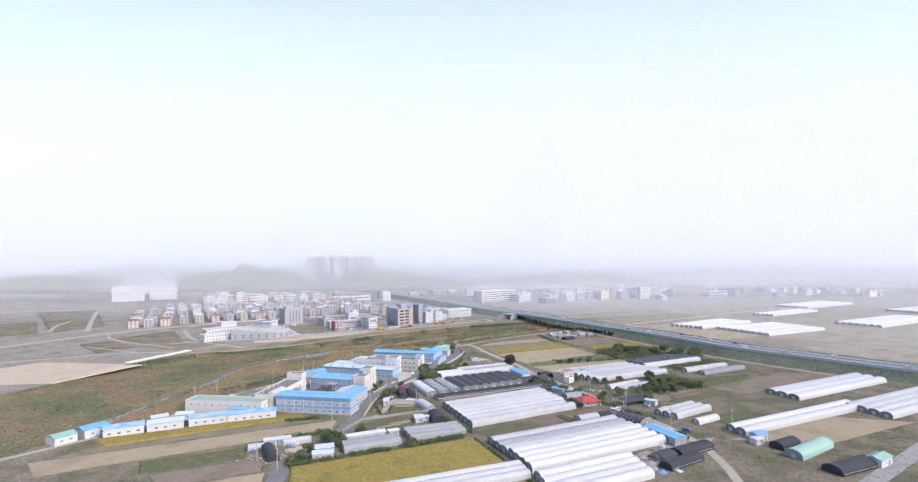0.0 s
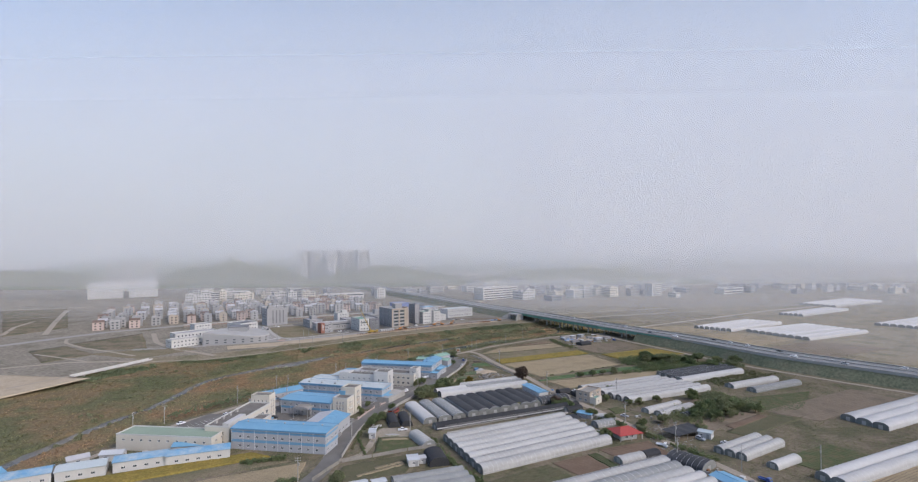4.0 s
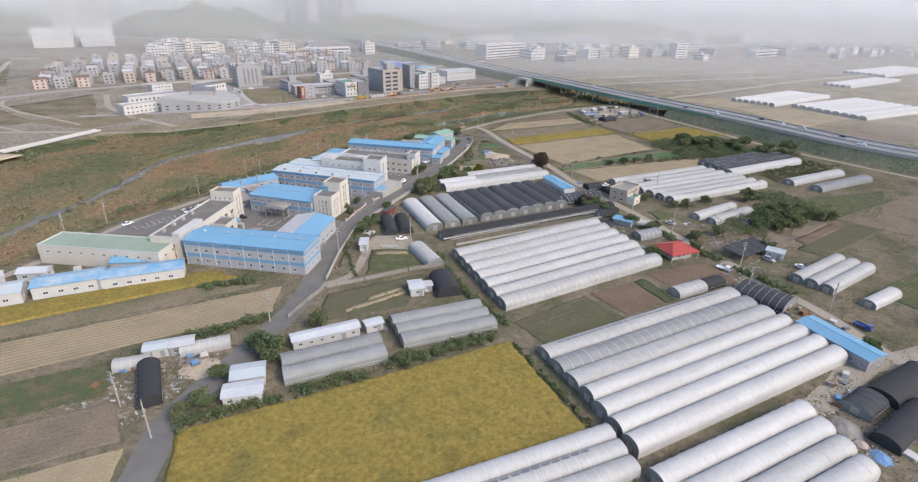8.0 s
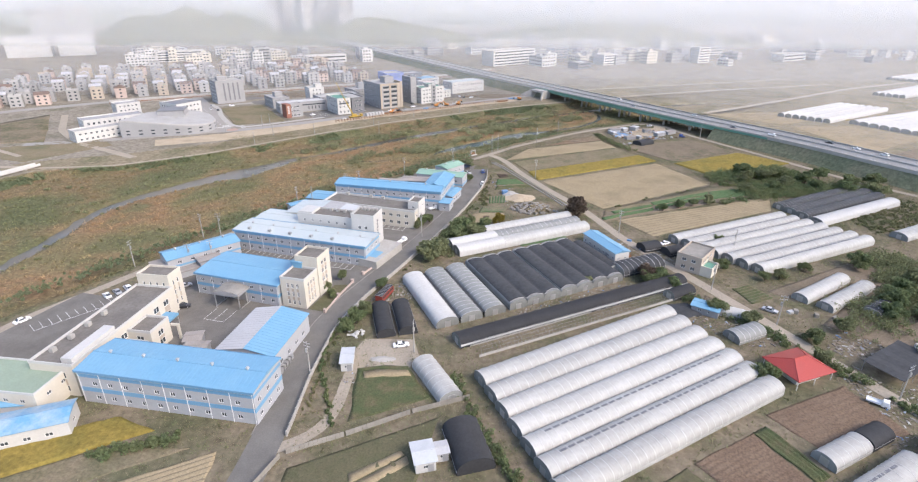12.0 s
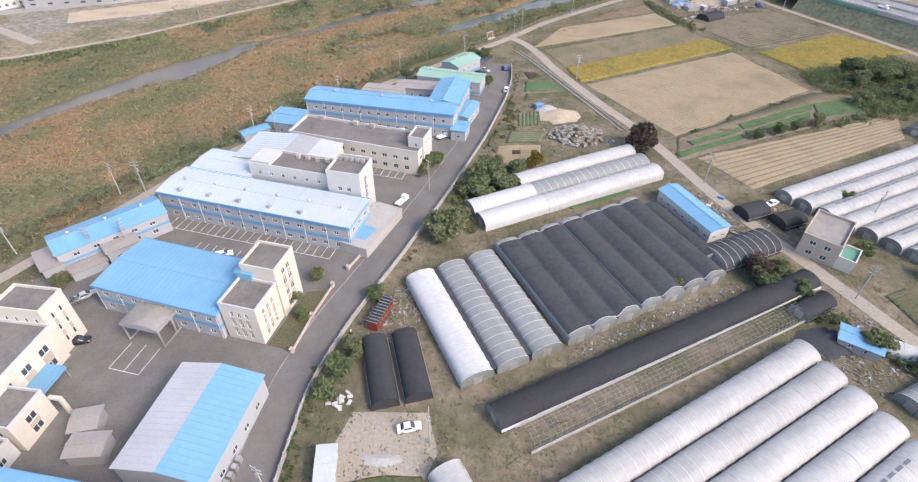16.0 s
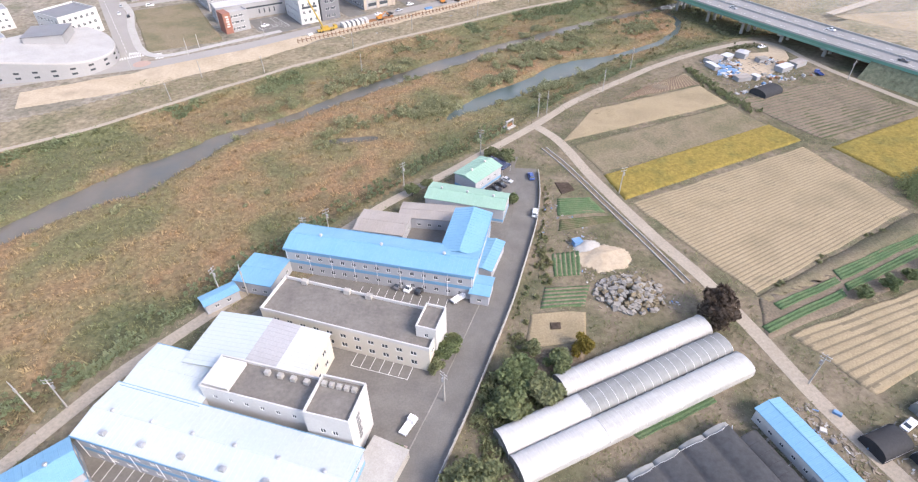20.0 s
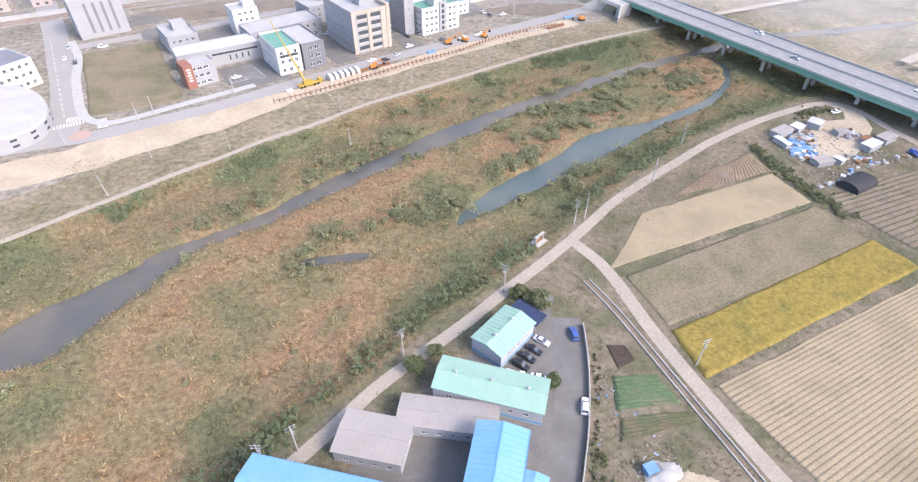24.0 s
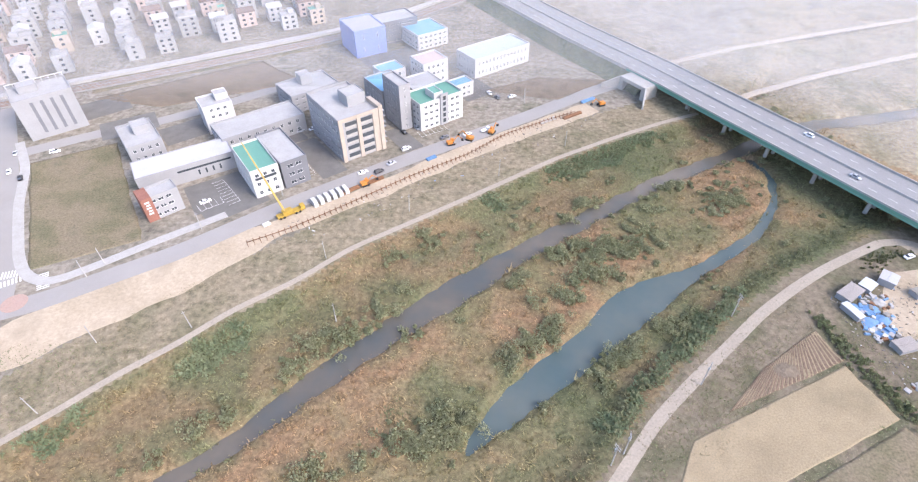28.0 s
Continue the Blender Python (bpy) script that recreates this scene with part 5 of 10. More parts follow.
flat_roof(b, 9.5, 9, 13.8, MAT_TAR, MAT_WHITE, rim=0.9)
for k in range(6):
    part("sign_bar", Shape().box(4.755, -1.6, 4.2 + k * 1.35, 4.8, -0.4 + 0.3 * (k % 2), 5.2 + k * 1.35), MAT_DARKGREY, b, "dark lettering bar")
for k in range(5):
    unit(b, -3.4 + k * 1.6, 2.6, 13.82, 1.0, 0.9, 1.1)
b = thing("carport_slab", "low concrete garage slab with a blue painted corner", "garage", pose(-38.5, 270.5, 0, 0, 0, 66))
shell(b, 19, 8, 2.9, MAT_CONC, ())
s = Shape().box(-9.6, -4.1, 2.9, 9.6, 4.1, 3.12)
part("roof", s, MAT_CONC, b)
s = Shape().box(-6.5, -2, 3.12, -1, 3.4, 3.16)
part("paint_patch", s, MAT_BLUE, b, "blue painted patch")

# two-slope hall, flat-roofed works
b = thing("factory_hall", "hall with one pale blue-white and one grey roof slope", "factory", pose(-66.2, 299.6, 0, 0, 0, -14.5), GF)
shell(b, 28, 15, 8.6, MAT_CREAM, ((1.4, 1.4, 1.6, 4), (5.2, 1.4, 1.6, 4)))
for x0_, x1_, z0_, z1_, mt, nm in ((-14.3, -0.2, 8.6, 9.8, MAT_BLUE_PALE, "roof_pale"), (-0.2, 7.0, 9.8, 9.15, MAT_DULLROOF, "roof_grey"), (7.0, 14.3, 9.15, 8.5, MAT_WHITEROOF, "roof_white")):
    part(nm, profile_slope((x1_, -7.8, z1_), (x1_, 7.8, z1_), (x0_, -7.8, z0_), (x0_, 7.8, z0_), 1.2, 0.05), mt, b)
for y in (-7.45, 7.45):
    part("gable", Shape().hexa([(-14, y - 0.05, 8.58), (14, y - 0.05, 8.58), (14, y + 0.05, 8.58), (-14, y + 0.05, 8.58)], [(-0.05, y - 0.05, 9.8), (0.05, y - 0.05, 9.8), (0.05, y + 0.05, 9.8), (-0.05, y + 0.05, 9.8)]), MAT_CREAM, b)
b = thing("factory", "long low cream factory with a flat dark tar roof", "factory", pose(-46.6, 311.4, 0, 0, 0, -17.5), GF)
shell(b, 44, 12, 7.4, MAT_CREAM, ((1.3, 1.5, 1.6, 3.6), (4.6, 1.3, 1.6, 3.6)))
flat_roof(b, 44, 12, 7.4, MAT_TAR, MAT_WHITE, rim=0.9)
shell(b, 5, 7.5, 10.4, MAT_WHITE, ((7.8, 1.2, 1.0, 2.4),), x0=20, y0=1.2, name="tower_wall")
flat_roof(b, 5, 7.5, 10.4, MAT_TAR, MAT_WHITE, x0=20, y0=1.2, name="tower_roof")
for x in (-16, -4, 2):
    unit(b, x, 5.4, 7.42, 1.6, 1.2, 1.4)
door(b, -9, -6.05, 3.4, 3.2, 0, MAT_GREENFLAT)
s = Shape().box(-12.5, -9.0, 3.4, -5.5, -6.03, 3.55)
part("canopy", s, MAT_GREENROOF, b, "green entrance canopy")

# L-shaped works with the blue hipped roof
b = thing("factory", "L-shaped two-storey grey factory with blue roofs", "factory", pose(-41.6, 333.6, 0, 0, 0, -13), GF)
shell(b, 53, 10.5, 8.6, MAT_PANEL, ((1.1, 1.3, 1.2, 3.3), (5.3, 1.3, 1.2, 3.3)))
band(b, 53, 10.5, 3.5, 4.6, MAT_BLUE_TRIM)
band(b, 53, 10.5, 7.4, 8.1, MAT_BLUE_TRIM)
gable_roof(b, 53, 10.5, 8.6, 1.3, MAT_BLUE, trim=MAT_BLUE_TRIM, vents=3)
downpipes(b, 53, 10.5, 8.4, 6.6)
b = thing("factory_wing", "short factory wing with a blue roof", "factory", pose(-18.8, 338.0, 0, 0, 0, 77), GF)
shell(b, 20, 10.5, 8.6, MAT_PANEL, ((1.1, 1.3, 1.2, 3.3), (5.3, 1.3, 1.2, 3.3)), x0=3.0)
band(b, 20, 10.5, 3.5, 4.6, MAT_BLUE_TRIM, x0=3.0)
gable_roof(b, 20, 10.5, 8.64, 1.36, MAT_BLUE, x0=3.0, trim=MAT_BLUE_TRIM)
for x, y, l, w, h, a, mt, lab in ((-74.6, 330.4, 10.8, 11, 4.2, -14, MAT_BLUE, "low annex with a sloping blue roof"), (-11.8, 336.6, 13, 5, 3.8, 70, MAT_BLUE, "low lean-to with a blue roof"),
                                  (-14.4, 324.0, 5, 7, 3.8, -14, MAT_BLUE, "small lean-to with a blue roof"), (-84, 322, 9, 4, 3.2, 40, MAT_BLUE, "low blue-roofed shed by the levee"),
                                  (-27.5, 356.5, 22, 7.5, 4, -8, MAT_TANROOF, "low shed with a flat brown-grey roof"), (-43.5, 351.3, 15, 10, 4.2, -12, MAT_TANROOF, "low shed with a brown-grey roof")):
    o = thing("annex", lab, "shed", pose(x, y, 0, 0, 0, a))
    shell(o, l, w, h, MAT_PANEL, ((1.1, 1.0, 1.2, 3.2),))
    gable_roof(o, l, w, h, 0.5, mt, seams=l > 8)
for x, y, l, w, h, a, lab, v in ((-17.6, 363.6, 25.5, 9, 5.2, -16, "long shed with a mint green roof", 3), (-13.6, 379.6, 9.2, 14, 5, -41, "shed with a mint green roof by the levee", 0)):
    o = thing("workshop", lab, "workshop", pose(x, y, 0, 0, 0, a if l > 12 else a + 90), GF)
    ll, ww = (l, w) if l > 12 else (w, l)
    shell(o, ll, ww, h, MAT_PANEL, ((2.4, 1.0, 1.2, 3.6),))
    band(o, ll, ww, 0.6, 1.4, MAT_BLUE_TRIM)
    gable_roof(o, ll, ww, h, 1.1, MAT_GREENROOF, vents=v or 2)
o = thing("solar_carport", "low carport with a dark glossy panel roof", "carport", pose(-6.6, 387.6, 0, 0, 0, -41))
s = Shape().box(-4.6, -2.6, 2.6, 4.6, 2.6, 2.75)
part("roof", s, glass("dark_panel", (0.02, 0.03, 0.07), 0.15), o)
for x in (-4.3, 4.3):
    for y in (-2.3, 2.3):
        part("post", Shape().box(-0.08, -0.08, 0, 0.08, 0.08, 2.6), MAT_STEEL, o, at=pose(x, y, 0))

# long flat green roof and the row of blue sheds by the rice strip
b = thing("factory", "long low beige factory with a grey-green flat roof", "factory", pose(-130, 190.5, 0, 0, 0, -7), GF)
shell(b, 47, 12, 7, MAT_CREAM, ((4.4, 1.0, 1.3, 4.4),))
flat_roof(b, 47, 12, 7, MAT_OLIVEFLAT, MAT_WHITE, rim=0.5)
for x, y, l, w, h, a, mt, lab in ((-110.0, 175.6, 25, 8, 4.2, 21, MAT_BLUE_PATCHED, "low white shed with a blue roof in patches"), (-131.0, 168.8, 20, 8.5, 4.2, 23, MAT_BLUE_PATCHED, "low white shed with a faded blue roof"),
                                  (-150.0, 159.6, 17, 9, 4.0, 26, MAT_BLUE_PALE, "low white shed with a pale blue roof"), (-167.0, 151, 18, 9, 4.2, 30, MAT_BLUE_PATCHED, "low shed with a blue roof"),
                                  (-183.0, 150, 12, 10, 4.0, 62, MAT_BLUE, "shed with a blue and teal roof"), (-190.0, 138, 10, 9, 3.6, 62, MAT_GREENROOF, "shed with a teal roof"),
                                  (-118.0, 184.0, 14, 5, 3.6, 8, MAT_BLUE, "narrow lean-to with a blue roof"), (-148.0, 176.0, 9, 5, 3.0, 10, MAT_WHITEROOF, "small white shed by the rice"),
                                  (-160.0, 171, 8, 5, 2.8, 40, MAT_GREYROOF, "small shed with a rusty roof")):
    o = thing("shed", lab, "shed", pose(x, y, 0, 0, 0, a), "sheds by the rice strip")
    shell(o, l, w, h, MAT_WHITE, ((1.3, 1.0, 1.6, 4.2),))
    gable_roof(o, l, w, h, 1.1, mt, seams=True)

# factory yards
YARDS = [[(-99, 233), (-54, 219), (-53, 200), (-86, 200)], [(-99, 234), (-54, 219), (-49, 236), (-62, 233)], [(-100, 258), (-97, 236), (-62, 232), (-94, 276)],
         [(-97, 279), (-41, 262), (-46, 248), (-88, 262)], [(-48, 262), (-40, 259), (-48, 236), (-55, 238)], [(-52, 303), (-26, 294), (-33, 279), (-46, 283)],
         [(-66, 330), (-15, 318), (-23, 299), (-66, 319)], [(-8, 362), (2, 396), (-6, 396), (-14, 384)], [(-36, 362), (-22, 346), (-28, 342), (-46, 346)],
         [(-150, 205), (-112, 196), (-112, 236), (-136, 242)]]
YARD_ALL = [(-146, 207), (-112, 197), (-86, 199.5), (-57, 189), (-55, 200), (-54, 222), (-48, 240), (-39, 260), (-26, 291), (-14, 323), (-4, 356), (-0.5, 372), (0.5, 396), (-7, 396),
            (-32, 363), (-64, 330), (-93, 298), (-122, 246)]
single("pavement_site", Shape().face(*[(x, y, 0.012) for x, y in YARD_ALL]), MAT_YARD, "worn grey paving of the factory site", "pavement", kind="structure")
for k, poly in enumerate(YARDS):
    s = Shape()
    z = 0.02 + 0.004 * k
    s.face(*[(x, y, z) for x, y in poly])
    single("yard", s, MAT_YARD, "grey paved factory yard", "pavement", kind="structure")


def stalls(x, y, turn, n, depth=5.0, w=2.4, front=True):
    """Painted parking bays."""
    s = Shape()
    for i in range(n + 1):
        s.box(i * w - 0.06, 0, 0.06, i * w + 0.06, depth, 0.078)
    if front:
        s.box(-0.06, -0.06, 0.061, n * w + 0.06, 0.06, 0.079)
    single("parking_bays", s, MAT_LINE, "row of white painted parking bays", "marking", pose(x, y, 0, 0, 0, turn), kind="structure")


# low brick wall and gate posts between the yard and the road
gw = thing("garden_wall", "low reddish brick wall with gate posts by the road", "wall", kind="structure")
for a, b_ in (((-51, 230), (-48.8, 240)), ((-48.8, 240), (-45.8, 250)), ((-43, 256), (-39.8, 263)), ((-39.8, 263), (-32, 279))):
    d = math.hypot(b_[0] - a[0], b_[1] - a[1])
    part("wall_run", Shape().box(0.3, -0.14, 0, d - 0.3, 0.14, 0.75), MAT_PINK, gw, at=pose(a[0], a[1], 0, 0, 0, math.degrees(math.atan2(b_[1] - a[1], b_[0] - a[0]))))
for x, y in ((-51, 230), (-48.8, 240), (-45.8, 250), (-43, 256), (-39.8, 263), (-32, 279)):
    part("post", Shape().box(-0.35, -0.35, 0, 0.35, 0.35, 1.3).box(-0.45, -0.45, 1.3, 0.45, 0.45, 1.45), MAT_PINK, gw, at=pose(x, y, 0, 0, 0, 70))
single("flower_bed", Shape().face((-57, 232, 0.09), (-51.6, 230.6, 0.09), (-46.6, 248.6, 0.09), (-51.6, 248.2, 0.09)), MAT_GARDEN, "planted bed in front of the stair block", "flower bed", kind="structure")
stalls(-94.6, 273.2, -16, 20)
stalls(-84.5, 262.2, -16, 8, 4.5)
stalls(-46.5, 301.0, -17, 6)
stalls(-48, 323.5, -13, 10, 4.6)
stalls(-136, 219, 48, 11)
stalls(-88, 226, -14, 2, 7, 3.5)

# ---- greenhouses ----
def film(name, colour, dirt, rough=0.38, amount=0.7, trans=0.0):
    """Weathered plastic film: dusty streaks that run down the arch and folds between the hoops."""
    m = bpy.data.materials.new(name)
    m.use_nodes = True
    nt = m.node_tree
    sh = nt.nodes["Principled BSDF"]
    sh.inputs["Roughness"].default_value = min(0.85, rough + 0.25)
    sh.inputs["Specular IOR Level"].default_value = 0.2
    a = noise_of(nt, 0.35, 5, 0.65, "object", (0.35, 1, 1))
    col = mix(nt, ramp(nt, a, [(0.35, (0, 0, 0)), (0.7, (amount,) * 3)]), colour, dirt)
    f = noise_of(nt, 1.6, 4, 0.6, "object", (2.2, 0.5, 0.5))
    col = mix(nt, 1.0, col, ramp(nt, f, [(0.3, (0.88,) * 3), (0.7, (1.06,) * 3)]), "MULTIPLY")
    o = nt.nodes.new("ShaderNodeObjectInfo").outputs["Random"]
    col = mix(nt, 1.0, col, ramp(nt, o, [(0, (0.9,) * 3), (1, (1.08,) * 3)]), "MULTIPLY")
    nt.links.new(col, sh.inputs["Base Color"])
    bumped(nt, sh, f, 0.25, 0.04)
    return m


FILM_GREY = film("grey_plastic_film", (0.43, 0.426, 0.408), (0.3, 0.296, 0.278), 0.4)
FILM_CLEAR = film("cloudy_clear_film", (0.265, 0.272, 0.266), (0.185, 0.19, 0.184), 0.35)
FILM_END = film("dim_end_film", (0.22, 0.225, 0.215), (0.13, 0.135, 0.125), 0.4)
FILM_WHITE = film("white_plastic_film", (0.49, 0.484, 0.466), (0.37, 0.362, 0.34), 0.4, 0.6)
FILM_BRIGHT = film("bright_white_film", (0.49, 0.486, 0.475), (0.4, 0.392, 0.375), 0.5, 0.6)
HOOP_MESH = {}
FILM_RIB = material("pale_hoop_steel", (0.56, 0.56, 0.56), 0.5, 0.2, grain=0.05)


def hoop_profile(w, h, n, leg):
    pts = [(-w / 2, 0.0)]
    for i in range(n + 1):
        a = math.pi * (1 - i / n)
        pts.append((w / 2 * math.cos(a), leg + (h - leg) * math.sin(a) ** 0.85))
    pts.append((w / 2, 0.0))
    return pts


def hoop_meshes(L, w, h, bay, leg, seed):
    """Cover, end wall, ribs, door and side rail of one tunnel greenhouse; it runs along x."""
    key = (L, w, h, bay, leg, seed)
    if key in HOOP_MESH:
        return HOOP_MESH[key]
    r = random.Random(seed)
    prof = hoop_profile(w, h, 12, leg)
    nb = max(2, round(L / bay))
    xs, sag = [], []
    for i in range(nb):
        for k in range(2):
            xs.append(-L / 2 + L * (i + k / 2) / nb)
            sag.append((1.0 if k == 0 else 0.975 - 0.012 * r.random()))
    xs.append(L / 2)
    sag.append(1.0)
    cov = Shape()
    m = len(prof)
    verts, faces = [], []
    for x, k in zip(xs, sag):
        dz = r.uniform(-0.02, 0.02)
        for y, z in prof:
            verts.append((x, y * (k if z > 0.5 else 1.0), z * k + (dz if z > 1 else 0)))
    for i in range(len(xs) - 1):
        for j in range(m - 1):
            faces.append((i * m + j, (i + 1) * m + j, (i + 1) * m + j + 1, i * m + j + 1))
    cov.faces(verts, faces)
    end = Shape()
    inner = [(y * 0.985, z * 0.985) for y, z in prof]
    end.face(*[(0, y, z) for y, z in inner]).face(*[(0.05, y, z) for y, z in inner[::-1]])
    ribs = Shape()
    outer = [(y * 1.006, z * 1.008 + 0.01) for y, z in prof]
    places = [min(max(-L / 2 + L * i / nb, -L / 2 + 0.05), L / 2 - 0.05) for i in range(0, nb + 1, 1 if bay > 2 else 2)]
    for x in (0.0,):
        for (y0, z0), (y1, z1) in zip(outer[:-1], outer[1:]):
            ribs.face((x - 0.045, y0, z0), (x - 0.045, y1, z1), (x + 0.045, y1, z1), (x + 0.045, y0, z0))
            ribs.face((x - 0.045, y0, z0 - 0.06), (x - 0.045, y1, z1 - 0.06), (x - 0.045, y1, z1), (x - 0.045, y0, z0))
    rails = Shape()
    for y in (-w / 2 * 1.01, w / 2 * 1.01):
        rails.tube((-L / 2, y, 0.95), (L / 2, y, 0.95), 0.05, 0.05, 5)
    dr = Shape()
    dr.faces([(0, -0.95, 0), (0.08, -0.95, 0), (0.08, 0.95, 0), (0, 0.95, 0), (0, -0.95, 2), (0.08, -0.95, 2), (0.08, 0.95, 2), (0, 0.95, 2)],
             [(4, 5, 6, 7), (1, 2, 6, 5), (3, 0, 4, 7), (0, 1, 5, 4), (2, 3, 7, 6)])
    vent = Shape()
    n = int(L * 0.86 / 2.4)
    for i in range(n):
        x = -L * 0.43 + 2.4 * i
        vent.hexa([(x, 0.5, h * 0.975), (x + 1.9, 0.5, h * 0.975), (x + 1.9, 1.1, h * 0.935), (x, 1.1, h * 0.935)], [(x, 0.5, h * 1.0), (x + 1.9, 0.5, h * 1.0), (x + 1.9, 1.1, h * 0.965), (x, 1.1, h * 0.965)])
    HOOP_MESH[key] = (cov.mesh("cover", smooth=True), end.mesh("end_wall"), ribs.mesh("hoops"), rails.mesh("side_rail"), dr.mesh("door"), vent.mesh("vent"), places)
    return HOOP_MESH[key]


def own(me, mat):
    """The mesh with that material: shared between houses alike."""
    k = (me.name, mat.name)
    if k not in HOOP_MESH:
        c = me.copy()
        c.materials.append(mat)
        HOOP_MESH[k] = c
    return HOOP_MESH[k]


def greenhouse(x, y, turn, L, w, h, cover, label, group, bay=2.4, seed=0, ribs=True, vents=False, end=None, doors=True, leg=0.9):
    cov, en, rb, rl, dr, vt, places = hoop_meshes(L, w, h, bay, leg, seed)
    g = thing("greenhouse", label, "greenhouse", pose(x, y, 0, 0, 0, turn), group)
    part("cover", own(cov, cover), cover, g)
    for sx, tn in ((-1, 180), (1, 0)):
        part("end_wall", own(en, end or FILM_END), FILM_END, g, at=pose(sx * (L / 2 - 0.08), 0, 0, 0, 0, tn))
        if doors:
            part("door", own(dr, MAT_STEEL), MAT_STEEL, g, at=pose(sx * (L / 2 - 0.04), 0, 0, 0, 0, tn))
    if ribs:
        rib = own(rb, FILM_RIB if cover is not MAT_BLACKNET or w >= 9 else MAT_TARP)
        if -60 < x < 112 and y < 320:
            for px_ in places:
                part("hoop", rib, MAT_STEEL, g, at=pose(px_, 0, 0))
        else:
            far = Shape()
            for px_ in places:
                far.faces([(v.co.x + px_, v.co.y, v.co.z) for v in rib.vertices], [tuple(q.vertices) for q in rib.polygons])
            part("hoops", far, FILM_RIB, g, kind="stuff")
    if y < 400:
        part("side_rail", own(rl, MAT_STEEL), MAT_STEEL, g)
    if vents:
        part("vent", own(vt, MAT_DARKGREY), MAT_DARKGREY, g, "row of dark roof vents")
    return g


def row_of(a, b, c, n, covers, label, group, h=3.4, bay=2.4, vents=(), fill=0.985, bright_ribs=True, leg=1.5, doors=True):
    """n tunnels side by side: a-b is the long edge of the first, c the far end of the row at a's side."""
    a, b, c = (np.array(p, float) for p in (a, b, c))
    L = round(float(np.linalg.norm(b - a)), 1)
    u = (b - a) / np.linalg.norm(b - a)
    nrm = np.array([-u[1], u[0]])
    span = float((c - a) @ nrm)
    skew = float((c - a) @ u) / n
    w = abs(span) / n
    turn = math.degrees(math.atan2(u[1], u[0]))
    for i in range(n):
        mid = a + u * (L / 2 + skew * (i + 0.5)) + nrm * span * (i + 0.5) / n
        cov = covers[i % len(covers)]
        greenhouse(mid[0], mid[1], turn, L, round(w * fill, 2), h, cov, label, group, bay, i % 3, ribs=bright_ribs, vents=i in vents, leg=leg, doors=doors)


row_of((13, 157), (74, 191), (-4, 198), 7, (FILM_GREY,), "long grey plastic tunnel greenhouse in a block", "grey greenhouses beside the garden", 3.6, vents=(1, 2))
row_of((37, 97), (105, 132), (29, 118.5), 4, (FILM_WHITE,), "long white plastic tunnel greenhouse in a block", "white greenhouses beside the rice", 3.9, bay=3.0)
row_of((28.6, 118.8), (97, 154), (20.5, 136), 3, (FILM_GREY, FILM_CLEAR), "long cloudy tunnel greenhouse with visible hoops", "cloudy greenhouses beside the rice", 3.2, bay=1.6, vents=(2,))
row_of((42, 70), (85.3, 91.65), (38, 93), 4, (FILM_WHITE,), "long white plastic tunnel greenhouse by the path", "white greenhouses by the path", 3.8, bay=3.0)
row_of((-36, 62), (36, 92), (-40, 76), 3, (FILM_GREY, FILM_GREY, FILM_BRIGHT), "grey tunnel greenhouse beside the rice", "tunnel greenhouses below the rice", 3.3, vents=(1,))
row_of((-17, 136.5), (10, 147), (-23, 151), 3, (FILM_CLEAR,), "short grey tunnel greenhouse behind the rice", "small grey greenhouses", 3.2, bright_ribs=False)
row_of((-46, 120), (-21, 131), (-50, 131), 2, (FILM_CLEAR,), "grey tunnel greenhouse with a dark vent row", "small grey greenhouses", 3.4, vents=(0, 1), bright_ribs=False)
row_of((103, 257), (162, 284), (78, 288), 7, (FILM_GREY,), "long grey tunnel greenhouse with a ridge vent row", "ridge-vent greenhouses", 3.4, vents=(0, 1, 2, 4, 5))
row_of((152, 303), (206, 330), (149, 309), 1, (FILM_BRIGHT,), "bright white tunnel greenhouse", "ridge-vent greenhouses", 3.2)
row_of((150, 311), (205, 339), (143, 328), 3, (MAT_BLACKNET,), "tunnel covered by black shade net", "net tunnels below the expressway", 3.0)
row_of((116, 181), (142, 198), (125.5, 170), 3, (FILM_GREY,), "short grey tunnel greenhouse beside the track", "grey greenhouses by the track", 3.2)
row_of((148, 142), (238, 187), (143, 153), 2, (FILM_BRIGHT,), "bright white tunnel greenhouse with black front", "bright white greenhouses", 3.6, bay=3)
row_of((213, 206), (300, 251), (203, 226), 3, (FILM_BRIGHT,), "bright white tunnel greenhouse", "bright white greenhouses", 3.4, bay=3)
row_of((240, 168), (330, 215), (230, 192), 4, (FILM_WHITE,), "white plastic tunnel greenhouse", "bright white greenhouses", 3.4, bay=3)
# the large block: three clear tunnels, then tunnels under black net
row_of((-15.5, 220.5), (-28.5, 250.5), (7, 231), 3, (FILM_BRIGHT, FILM_CLEAR, FILM_CLEAR), "cloudy plastic tunnel greenhouse beside the net block", "net-covered greenhouse block", 3.4, bay=2.4, fill=0.9)
